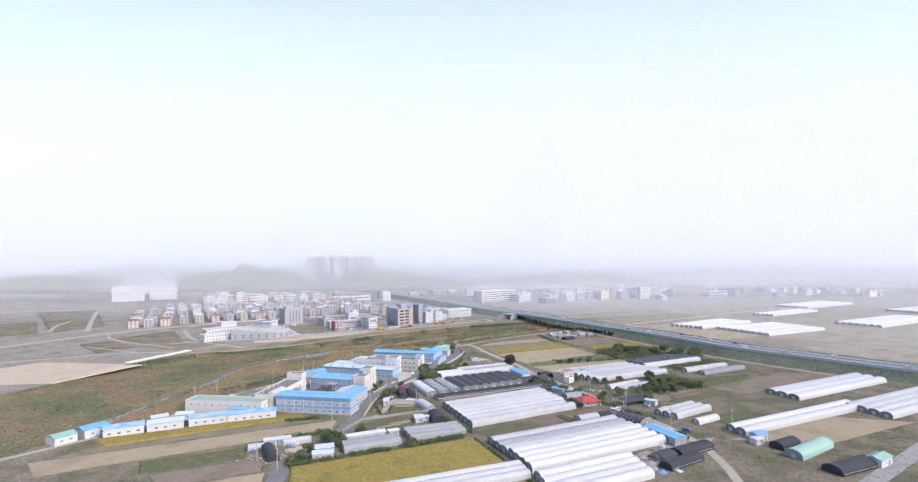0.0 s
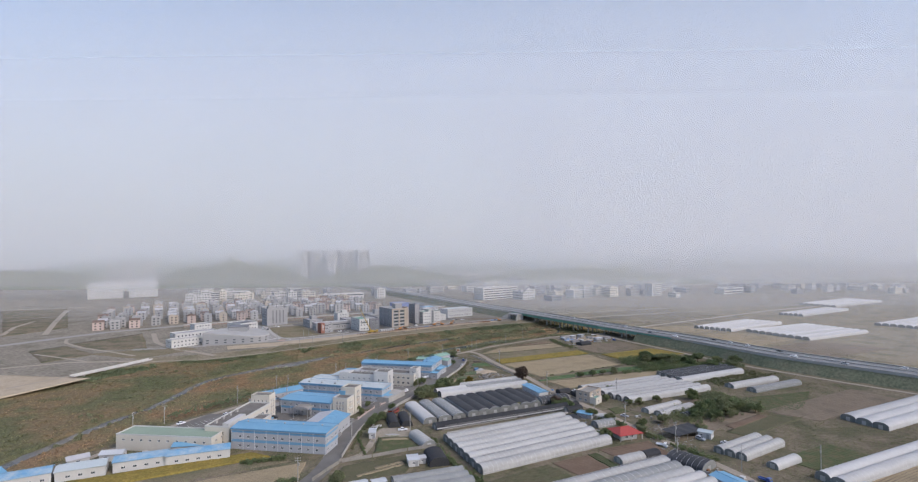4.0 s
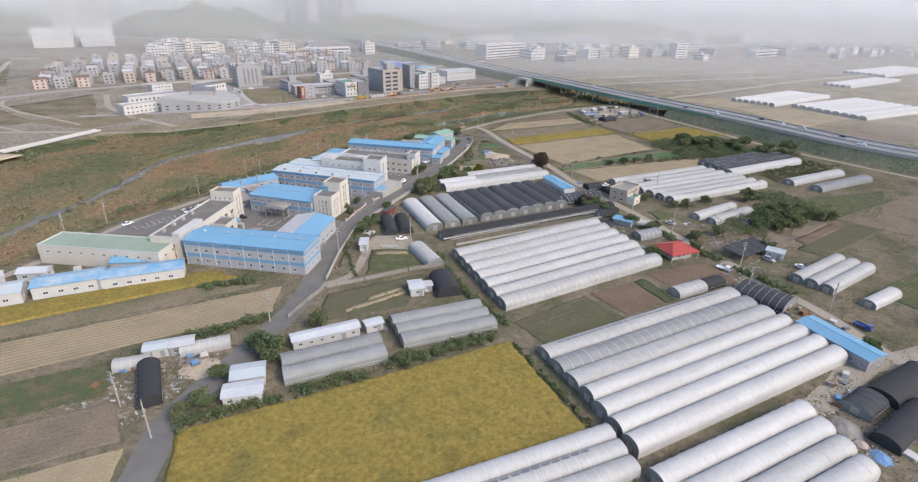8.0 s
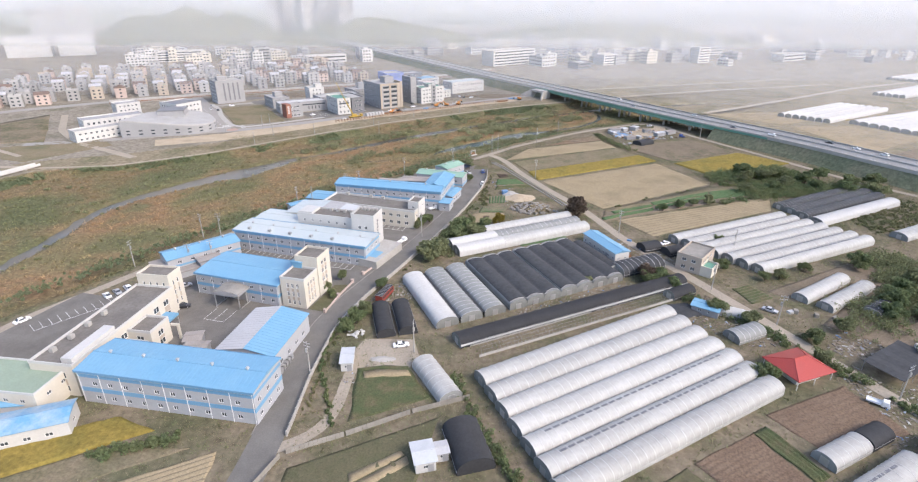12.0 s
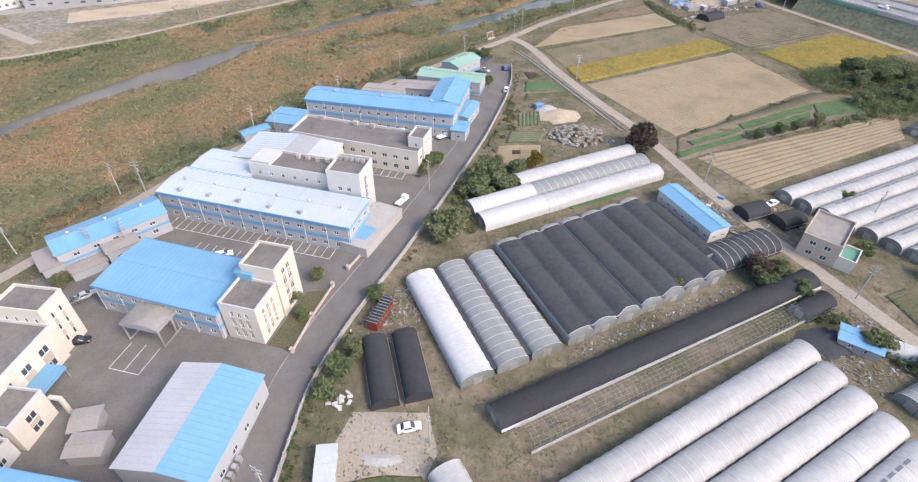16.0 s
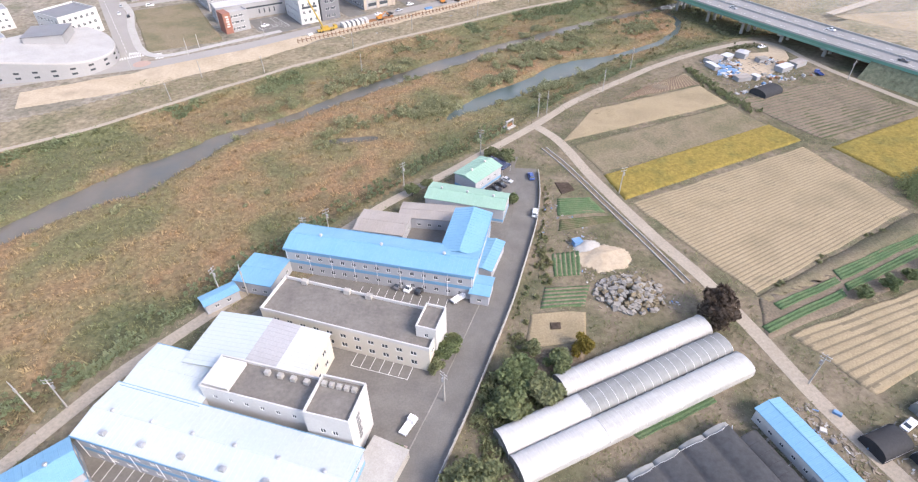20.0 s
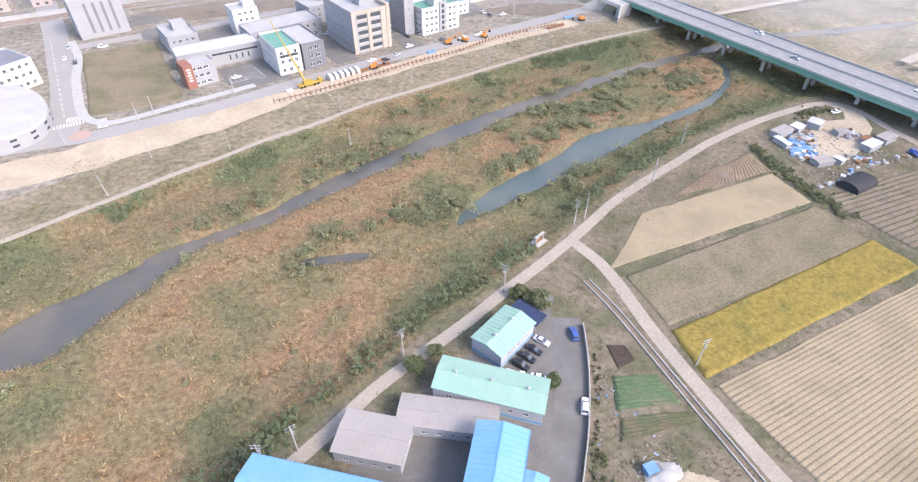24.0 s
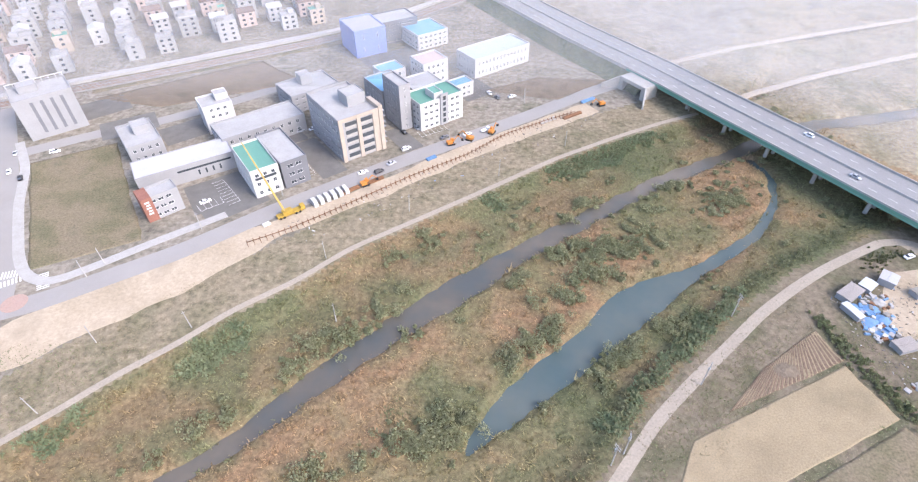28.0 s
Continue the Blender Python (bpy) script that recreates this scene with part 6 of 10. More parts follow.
for k in (1, 2):
    x, y = -22 + 22.5 * k / 3, 235.5 + 10.5 * k / 3
    single("side_vent", Shape().box(-16, -0.5, 0, 16, -0.42, 1.9).box(-16, 0.42, 0, 16, 0.5, 1.9).box(-16, -0.5, 1.9, 16, 0.5, 1.98), MAT_BLACKNET, "dark netted side vent between two cloudy tunnels", "vent", pose(x, y, 0, 0, 0, 113.4), "netted side vents")
row_of((8, 231.5), (-6, 263), (50, 252.5), 7, (FILM_CLEAR,), "tunnel greenhouse under a black shade net", "net-covered greenhouse block", 3.25, bay=4, bright_ribs=False, fill=0.97, leg=1.9)


def shade_net(k0, k1, n, a, b, c, seed):
    """A net draped over tunnels k0 to k1 of a row, sagging into the valleys."""
    a, b, c = (np.array(p, float) for p in (a, b, c))
    nu, nv = 40, (k1 - k0) * 12
    u, v = np.meshgrid(np.linspace(0.025, 0.965, nu + 1), np.linspace(k0 + 0.06, k1 - 0.06, nv + 1))
    u = u + (0.012 * waves(v * 7, u * 30, 9, 3, seed)) * np.clip(np.abs(u - 0.5) * 10 - 4, 0, 1) + 0.006 * np.cos(2 * math.pi * v) * np.clip((u - 0.8) / 0.16, 0, 1) - 0.004 * np.cos(2 * math.pi * v) * np.clip((0.2 - u) / 0.17, 0, 1)
    P = a + u[..., None] * (b - a) + (v / n)[..., None] * (c - a)
    z = 2.35 + 1.15 * np.abs(np.sin(math.pi * v)) ** 0.55 + 0.03 * waves(P[..., 0], P[..., 1], 9, 3, seed + 1)
    z -= 0.3 * (np.exp(-((v - k0) / 0.08) ** 2) + np.exp(-((k1 - v) / 0.08) ** 2))
    idx = np.arange((nu + 1) * (nv + 1)).reshape(nv + 1, nu + 1)
    me = big_mesh("shade_net", np.stack([P[..., 0], P[..., 1], z], -1).reshape(-1, 3), np.stack([idx[:-1, :-1], idx[:-1, 1:], idx[1:, 1:], idx[1:, :-1]], -1).reshape(-1, 4))
    me.materials.append(MAT_BLACKNET)
    me.polygons.foreach_set("use_smooth", np.ones(len(me.polygons), bool))
    net = tagged(new("shade_net", me), "black shade net draped in waves over tunnel greenhouses", "net", "shade nets on the block")
    for col in (0, nu):
        hem = Shape()
        for r_ in range(nv):
            hem.tube((P[r_, col, 0], P[r_, col, 1], z[r_, col] + 0.02), (P[r_ + 1, col, 0], P[r_ + 1, col, 1], z[r_ + 1, col] + 0.02), 0.07, 0.07, 4, False)
        part("hem", hem, FILM_BRIGHT, net, "pale rolled hem of the net", kind="stuff")


shade_net(0, 3, 7, (8, 231.5), (-6, 263), (50, 252.5), 3)
shade_net(3, 7, 7, (8, 231.5), (-6, 263), (50, 252.5), 6)
# white tunnels north of it
row_of((-8, 271), (10.5, 279.6), (-13.5, 282.8), 2, (FILM_BRIGHT,), "newer white front length of a tunnel greenhouse", "white greenhouses by the farm track", 3.5)
row_of((10.6, 279.65), (48, 297), (5.1, 291.45), 2, (FILM_GREY, FILM_CLEAR), "long grey tunnel greenhouse with a newer white front", "white greenhouses by the farm track", 3.4)
greenhouse(21.7, 302.9, 24.9, 43, 6.3, 3.4, FILM_GREY, "long grey tunnel greenhouse by the farm track", "white greenhouses by the farm track")
# the long black tunnel and its bare frame
greenhouse(30.6, 232.6, 25.6, 88, 6.2, 3.2, MAT_BLACKFILM, "very long tunnel covered by black shade net", "net tunnels", bay=4, ribs=False)
greenhouse(66.5, 242.4, 27, 10, 5.0, 3.0, MAT_BLACKFILM, "short tunnel covered by black shade net", "net tunnels", bay=3.3, ribs=False)
for k in range(11):
    single("lashed_edge", Shape().hexa([(-4.05, -0.14, 0.85), (4.05, -0.14, 0.85), (4.05, 0.1, 0.85), (-4.05, 0.1, 0.85)], [(-4.05, -0.05, 1.25), (4.05, -0.08, 1.15), (4.05, 0.2, 1.2), (-4.05, 0.2, 1.3)]), FILM_BRIGHT, "rolled white film lashed along the black tunnel", "film roll",
           pose(30.6 + math.cos(radians(25.6)) * (k - 5) * 8 + 3.24 * math.sin(radians(25.6)), 232.6 + math.sin(radians(25.6)) * (k - 5) * 8 - 3.24 * math.cos(radians(25.6)), 0, 0, 0, 25.6), "rolled film on the black tunnel")
g = thing("bare_tunnel", "long bare steel hoop frame over dry weeds", "greenhouse", pose(29.4, 225.6, 0, 0, 0, 25.8))
prof = hoop_profile(5.2, 2.9, 10, 0.8)
ring = []
for i, (y, z) in enumerate(prof):
    (y0, z0), (y1, z1) = prof[max(i - 1, 0)], prof[min(i + 1, len(prof) - 1)]
    n_ = Vector((0, z0 - z1, y1 - y0)).normalized() * 0.03
    ring += [(0.03, y, z), (n_.x, y + n_.y, z + n_.z), (-0.03, y, z), (-n_.x, y - n_.y, z - n_.z)]
hoop_me = Shape().faces(ring, [(4 * i + k, 4 * i + (k + 1) % 4, 4 * i + 4 + (k + 1) % 4, 4 * i + 4 + k) for i in range(len(prof) - 1) for k in range(4)]).mesh("hoop", MAT_HOOPDARK)
for i in range(61):
    part("hoop", hoop_me, MAT_HOOPDARK, g, at=pose(-36 + i * 1.2, 0, 0))
for y, z in ((-2.6, 0.8), (2.6, 0.8), (0, 2.92), (-1.6, 2.3), (1.6, 2.3), (-2.3, 1.6), (2.3, 1.6), (-0.8, 2.75), (0.8, 2.75)):
    part("rail", Shape().tube((-36, y, z), (36, y, z), 0.026, 0.026, 4), MAT_HOOPDARK, g)
s = Shape().box(-37, -3.1, 0, 37, -2.88, 0.8)
part("low_wall", s, MAT_CONC, g, "low pale wall beside the frame")
part("low_wall", Shape().box(-37, 2.68, 0, 37, 2.8, 0.4), MAT_CONC, g, "low pale wall beside the frame")
# single tunnels
for x, y, t_, l, w, h, cv, lab in ((-31.8, 224.6, 104, 17, 5.6, 3.0, MAT_TARP, "tunnel shed under a dark tarpaulin"), (-25.4, 226.2, 104, 17, 5.6, 3.0, MAT_TARP, "tunnel shed under a dark tarpaulin beside the bus"),
                                   (-14.2, 196.0, 118, 17, 6.4, 3.2, FILM_GREY, "single grey tunnel behind the garden"), (-6.3, 172.8, 105, 13.5, 8.6, 3.8, MAT_TARP, "dark tarpaulin tunnel by the garden"),
                                   (76.5, 171.6, 26, 13, 5.6, 2.8, FILM_GREY, "short grey tunnel beside the crop rows"), (86.5, 176.4, 26, 8, 5.4, 2.8, MAT_TARP, "short dark tunnel beside the crop rows"),
                                   (139, 166.5, 30, 17, 5.0, 2.8, FILM_WHITE, "short white tunnel with a dark front"), (117, 246, 32, 28, 5.4, 2.8, FILM_WHITE, "white tunnel by the track"),
                                   (122, 240.5, 32, 28, 5.4, 2.8, FILM_GREY, "grey tunnel by the track"), (130, 234, 32, 18, 6.0, 2.8, MAT_BLACKNET, "ruined net tunnel with bare hoops"),
                                   (58.0, 262.6, 24, 19, 9, 3.6, MAT_BLACKNET, "net tunnel with pale hoops by the blue shed"), (68, 279.5, 20, 8, 6, 3.0, MAT_TARP, "short dark tunnel by the track"),
                                   (76.4, 275.5, 20, 8, 6, 3.0, MAT_TARP, "short dark tunnel by the house"), (100, 166.5, -50, 16, 12, 4.0, MAT_BLACKNET, "wide net-covered hoop shed by the blue shed"),
                                   (-79.8, 119.5, 118, 17, 5.6, 3.4, MAT_TARP, "dark tarpaulin tunnel beside the road"), (-72.5, 136.0, 22, 13, 4.6, 2.8, FILM_GREY, "small grey tunnel by the road"),
                                   (-88.5, 128, 18, 9, 4.4, 2.6, FILM_GREY, "small grey tunnel by the plots"), (77, 218, 24, 11, 6, 3, FILM_CLEAR, "small cloudy tunnel behind the grey block"),
                                   (80, 229, -30, 12, 4.5, 2.6, FILM_WHITE, "small white tunnel by the farm track"), (103, 107.4, 33, 22, 6.6, 3.2, MAT_TARP, "dark tunnel shed beside the path"),
                                   (98, 114.6, 33, 9.6, 7.4, 3.0, MAT_BLACKNET, "low hoop shed under worn black net"), (113.4, 122.4, 30, 22, 8, 3.2, MAT_TARP, "dark tarpaulin shed row"),
                                   (44, 270, 113, 24, 6, 3.0, MAT_BLACKNET, "net tunnel beside the blue-roofed shed"), (166, 121, 34, 29, 8, 4.0, MAT_GREENROOF, "tunnel shed with a light green cover"), (171, 101.5, 24, 24, 9, 3.6, MAT_TARP, "dark tarpaulin tunnel beside the lane"),
                                   (159, 128, 30, 14, 7, 3.6, MAT_TARP, "dark tunnel before the white row"), (205, 290, 26, 44, 7, 3, FILM_CLEAR, "low cloudy tunnel below the expressway"), (196, 300, 26, 44, 7, 3, FILM_GREY, "low grey tunnel below the expressway")):
    greenhouse(x, y, t_, l, w, h, cv, lab, "", bay=2.4, seed=1, ribs=cv is not MAT_TARP, end=MAT_TARP if cv is MAT_TARP else FILM_CLEAR, doors=cv is not MAT_TARP)
# far greenhouses past the expressway
for a, b_, c, n, cv in (((262, 548), (346, 600), (290, 520), 7, FILM_BRIGHT), ((305, 520), (392, 562), (336, 462), 9, FILM_BRIGHT), ((420, 660), (520, 720), (440, 640), 5, FILM_BRIGHT),
                        ((470, 560), (600, 630), (500, 520), 7, FILM_BRIGHT), ((520, 780), (640, 850), (550, 740), 7, FILM_BRIGHT), ((640, 700), (760, 760), (660, 660), 6, FILM_BRIGHT)):
    row_of(a, b_, c, n, (cv,), "distant white tunnel greenhouse past the expressway", "greenhouses past the expressway", 3.4, bay=6, bright_ribs=False, doors=False)

# ---- expressway ----
EXPRESSWAY = [(760, 20), (520, 90), (390, 190), (318, 270), (253, 350), (239, 376), (222, 412), (199, 453), (171, 496), (147, 537), (128.5, 570), (104, 612), (83, 650), (50, 702), (15, 764), (-60, 900), (-150, 1060), (-300, 1350), (-460, 1700)]
EXP = resample(EXPRESSWAY, 8)
HALF = 12.8
et = np.gradient(EXP, axis=0)
et /= np.linalg.norm(et, axis=1)[:, None]
en_ = np.stack([-et[:, 1], et[:, 0]], 1)


def deck_shape(profile, lo, hi):
    """Sweeps a closed profile (sideways, up) along the expressway between two y values."""
    idx = np.where((EXP[:, 1] >= lo) & (EXP[:, 1] <= hi))[0]
    s = Shape()
    k = len(profile)
    v = [(EXP[i, 0] + en_[i, 0] * a, EXP[i, 1] + en_[i, 1] * a, b) for i in idx for a, b in profile]
    f = [(r * k + j, r * k + (j + 1) % k, (r + 1) * k + (j + 1) % k, (r + 1) * k + j) for r in range(len(idx) - 1) for j in range(k)]
    return s.faces(v, f)


ZD = 8.0
ex = thing("bridge_expressway", "elevated concrete expressway bridge with green side beams", "bridge", kind="structure")
part("deck", deck_shape([(-HALF, ZD - 1.0), (HALF, ZD - 1.0), (HALF, ZD), (-HALF, ZD)], -100, 1800), MAT_CONC, ex)
part("carriageway", deck_shape([(-HALF + 0.9, ZD + 0.01), (HALF - 0.9, ZD + 0.01), (HALF - 0.9, ZD + 0.05), (-HALF + 0.9, ZD + 0.05)], -100, 1800), material("worn_asphalt", (0.28, 0.275, 0.27), 0.9, dirt=(0.2, 0.2, 0.2), big=0.05), ex)
for sg in (-1, 1):
    a, b_ = sorted((sg * (HALF - 0.45), sg * HALF))
    part("barrier", deck_shape([(a, ZD), (b_, ZD), (b_, ZD + 1.0), (a, ZD + 1.0)], -100, 1800), MAT_CONC, ex)
    a, b_ = sorted((sg * (HALF - 2.2), sg * (HALF - 1.7)))
    part("girder", deck_shape([(a, ZD - 2.9), (b_, ZD - 2.9), (b_, ZD - 1.0), (a, ZD - 1.0)], 470, 645), material("green_girder_paint", (0.2, 0.42, 0.36), 0.6), ex, "green painted steel side beam")
    part("green_fascia", deck_shape([(sg * HALF + (0.02 if sg > 0 else -0.14), ZD - 1.1), (sg * HALF + (0.14 if sg > 0 else -0.02), ZD - 1.1), (sg * HALF + (0.14 if sg > 0 else -0.02), ZD + 0.2), (sg * HALF + (0.02 if sg > 0 else -0.14), ZD + 0.2)], 440, 660), MAT_GREENFLAT, ex, "green edge panel")
part("median", deck_shape([(-0.35, ZD + 0.05), (0.35, ZD + 0.05), (0.2, ZD + 0.95), (-0.2, ZD + 0.95)], -100, 1800), MAT_CONC, ex)
for off in (-6.6, 6.6):
    s = Shape()
    for i in range(0, len(EXP) - 1):
        p, q = EXP[i] + en_[i] * off, EXP[i] + en_[i] * off + et[i] * 3.5
        n = en_[i] * 0.1
        s.face((*(p - n), ZD + 0.056), (*(q - n), ZD + 0.056), (*(q + n), ZD + 0.056), (*(p + n), ZD + 0.056))
    part("lane_marks", s, MAT_LINE, ex, kind="stuff")
for i in range(0, len(EXP), 3):
    if 478 < EXP[i, 1] < 636:
        ang = math.degrees(math.atan2(en_[i, 1], en_[i, 0]))
        s = Shape().box(-9.5, -1.0, ZD - 4.2, 9.5, 1.0, ZD - 2.9)
        part("crosshead", s, MAT_CONC, ex, at=pose(EXP[i, 0], EXP[i, 1], 0, 0, 0, ang))
        for k in (-6, 0, 6):
            s = Shape().tube((k, 0, -6), (k, 0, ZD - 4.2), 0.9, 0.9, 12)
            part("pier", s, MAT_CONC, ex, at=pose(EXP[i, 0], EXP[i, 1], 0, 0, 0, ang), smooth=True)
for lo, hi in ((-100, 476), (640, 1800)):
    emb = deck_shape([(-HALF - 7, -0.3), (HALF + 7, -0.3), (HALF - 0.3, ZD - 0.9), (-HALF + 0.3, ZD - 0.9)], lo, hi)
    single("embankment", emb, MAT_SLOPE, "steep scrub-grown embankment of the expressway", "embankment", kind="structure")
# underpass mouth in the embankment
up = thing("underpass", "pale concrete underpass mouth below the expressway", "underpass", pose(69, 634, 0, 0, 0, -58), kind="structure")
s = Shape().box(-9, -1, 0, -6.5, 9, 7.4).box(6.5, -1, 0, 9, 9, 7.4).box(-6.5, -1, 5.6, 6.5, 9, 7.4)
part("portal", s, MAT_CONC, up)
for sg in (-1, 1):
    lo = [(sg * 9, -1, 0), (sg * 15, -8, 0), (sg * 15.6, -7.4, 0), (sg * 9.6, -0.4, 0)]
    s = Shape().hexa(lo, [(x, y, 7.2 if abs(x) < 11 else 2.5) for x, y, z in lo])
    part("wing_wall", s, MAT_CONC, up)

# ---- town buildings ----
GT = "town buildings along the building site"


def block(x, y, a, L, W, H, wall, roof, label, storeys, ww=1.6, gap=3.0, rim=0.8, cat="building", sides_=("front", "left"), group=GT, stair=None, fascia=None):
    o = thing("town_building", label, cat, pose(x, y, 0, 0, 0, a), group)
    roof = MAT_SCREED if roof is MAT_WHITE else roof
    hs = H / storeys
    shell(o, L, W, H, wall, [(hs * i + hs * 0.32, hs * 0.42, ww, gap) for i in range(storeys)], only=sides_, panes=False)
    flat_roof(o, L, W, H, roof, wall, rim=rim)
    if stair:
        sx, sy, sl, sw, sh = stair
        shell(o, sl, sw, sh, wall, (), x0=sx, y0=sy, z0=H - 0.02, name="stair_head")
        flat_roof(o, sl, sw, H + sh, roof, wall, x0=sx, y0=sy, rim=0.4, name="stair_roof")
    if fascia:
        s = Shape().box(-L / 2 - 0.06, -W / 2 - 0.06, H - 1.0, L / 2 + 0.06, -W / 2 - 0.002, H - 0.2)
        part("fascia", s, fascia, o)
    return o


o = block(-226, 606, 38, 25, 19, 19.5, MAT_GREY, MAT_WHITE, "tall grey block with dark vertical slots and a roof frame", 6, 1.2, 2.6, stair=(-4, 2, 8, 6, 3), sides_=("left",))
for k in range(4):
    s = Shape().box(-6 + k * 4.2, -9.56, 2.5, -4.6 + k * 4.2, -9.48, 18)
    part("slot", s, MAT_DARKGREY, o, "dark vertical slot")
s = Shape()
for k in range(9):
    s.box(-12 + k * 3, 5.2, 21.4, -11.7 + k * 3, 8, 21.7)
s.box(-12.5, 7.7, 21.7, 12.5, 8, 22)
part("roof_frame", s, MAT_WHITE, o)
for k in range(9):
    part("frame_post", Shape().box(-0.14, -0.14, 19.4, 0.14, 0.14, 21.4), MAT_WHITE, o, at=pose(-11.85 + k * 3, 7.85, 0))
o = block(-173, 583, 36, 15, 23, 8.5, MAT_GREY, MAT_WHITE, "low pale grey building in two heights", 2, 1.4, 3.2, stair=(2, 3, 7, 7, 3.4))
o = block(-146, 563.5, 31, 40, 14.5, 8.0, MAT_GREY, MAT_GREYROOF, "long low grey hall with slit windows", 2, 0.8, 3.4, rim=0.5, sides_=("left",))
part("ribbon_window", Shape().box(-4, -7.32, 5.4, 18.6, -7.26, 6.3), MAT_PANE, o, "long dark ribbon window")
for k in range(4):
    part("slit_window", Shape().box(4 + k * 3, -7.32, 2.0, 4.7 + k * 3, -7.26, 4.4), MAT_PANE, o)
o = block(-146, 537, 40, 14, 8, 10.0, MAT_GREY, MAT_WHITE, "small grey office with a red brick front", 3, 2.2, 3.0)
s = Shape().box(-7.3, -4.3, 0, -3.2, 4.2, 10.9)
part("brick_front", s, MAT_BRICK, o, "red brick corner block")
for k in range(5):
    part("sign_bar", Shape().box(-6.2 + (k % 2) * 0.3, -4.36, 8.6 - k * 1.3, -4.4, -4.305, 9.4 - k * 1.3), MAT_WHITE, o, "pale lettering bar")
o = block(-112, 557.4, 34, 11.8, 24, 12.5, MAT_WHITE, MAT_GREENFLAT, "white office with a green roof terrace", 3, 1.6, 3.4, rim=1.0)
s = Shape().box(-4.5, -12.08, 8.4, 4.5, -12.003, 9.6)
part("ribbon_window", s, MAT_PANE, o, "dark ribbon window")
o = block(-103, 565.6, 36, 11.6, 28, 12.2, MAT_DARKGREY, MAT_WHITE, "dark grey office with a white roof", 3, 2.6, 3.6)
o = block(-144, 605, 33, 14, 13, 13.5, MAT_WHITE, MAT_WHITE, "white four-storey office cube", 4, 1.5, 3.2, stair=(4, 2, 6, 6, 2.6))
o = block(-121, 594.6, 36, 40, 17, 8.5, MAT_GREY, MAT_WHITE, "low hall with a broad white roof", 2, 1.6, 4)
o = block(-104.5, 631, 38, 27, 19, 9, MAT_GREY, MAT_WHITE, "pale works with a rooftop stair head", 3, 1.6, 3.6, stair=(0, 3, 6, 6, 5))
o = block(-78.3, 589.5, 35.5, 21, 32, 20.5, MAT_GREY, MAT_WHITE, "large grey five-storey office with ribbon windows", 5, 1.5, 3.0, rim=1.0, stair=(4, -2, 9, 9, 5), sides_=("left",))
for x in (-7.4, 0.4):
    for k in range(5):
        z = 1.4 + k * 3.9
        part("ribbon_window", Shape().box(x, -16.1, z + 0.3, x + 5.6, -16.01, z + 2.1), MAT_PANE, o, "dark ribbon window")
        part("sill_band", Shape().box(x - 0.05, -16.3, z - 0.9, x + 5.65, -16.01, z + 0.1), MAT_CONC, o)
for x in (-10.5, -1.6, 6.2):
    part("front_pillar", Shape().box(x, -16.5, 0, x + (1.8 if x < 6 else 3.0), -16.01, 21.3), MAT_BEIGE, o)
part("front_beam", Shape().box(-10.5, -16.55, 19.9, 9.2, -16.01, 21.5), MAT_BEIGE, o)
part("side_slab", Shape().box(9.2, -16.9, 0, 11.2, -6, 22.5), MAT_BEIGE, o, "beige corner slab")
s = Shape()
for k in range(7):
    s.box(10.52, -15 + 0, 2 + k * 2.7, 13.2, -8, 2.3 + k * 2.7)
part("louvres", s, MAT_GREY, o, kind="stuff")
o = block(-55, 606, 34, 6, 16, 23, MAT_GREY, MAT_WHITE, "narrow grey tower with vertical windows", 6, 1.0, 2.4)
o = block(-62, 625, 34, 16, 20, 13, MAT_GREY, MAT_BLUE, "works with a bright blue roof", 3, 1.4, 3.4)
o = block(-37.5, 610.3, 35, 25, 15, 13.6, MAT_WHITE, MAT_GREENFLAT, "white four-storey office with a green flat roof", 4, 1.8, 3.1, rim=1.0, stair=(-1, -2, 5, 8, 3))
part("grey_tower", Shape().box(-1.2, -8.1, 0, 3.2, -7.52, 16.5), MAT_GREY, o, "grey stair front")
for k in range(5):
    part("ribbon_window", Shape().box(0.2, -8.16, 1.2 + k * 3, 1.8, -8.105, 3.2 + k * 3), MAT_PANE, o)
o = block(-44, 632, 34, 18, 18, 9, MAT_WHITE, MAT_WHITE, "low white hall behind the offices", 2, 1.5, 3.6)
o = block(-24, 636, 34, 12, 8, 7, MAT_WHITE, MAT_BLUE, "small white works with a blue roof", 2, 1.5, 3)
o = block(-41, 655, 34, 16, 14, 12, MAT_WHITE, MAT_PINK, "white works with a reddish roof", 3, 1.3, 3)
o = block(-63, 650, 34, 14, 12, 9, MAT_WHITE, MAT_BLUE, "white works with a pale blue roof", 2, 1.4, 3.2)
o = block(-83, 698, 30, 20, 24, 15.5, MAT_VIOLET, MAT_WHITE, "violet-blue warehouse with a white roof", 2, 0.6, 9)
o = block(-66, 716, 30, 26, 18, 13, MAT_DARKGREY, MAT_WHITE, "dark office with ribbon windows", 4, 3.2, 4.0)
o = block(-46, 708, 34, 22, 22, 9, MAT_WHITE, MAT_BLUE, "white works with two blue roofs", 3, 1.6, 3.4)
o = block(-4, 673, 35, 40, 18, 10.5, MAT_WHITE, MAT_BLUE_PALE, "long white works with tall arched windows and a pale blue roof", 2, 1.0, 2.6)
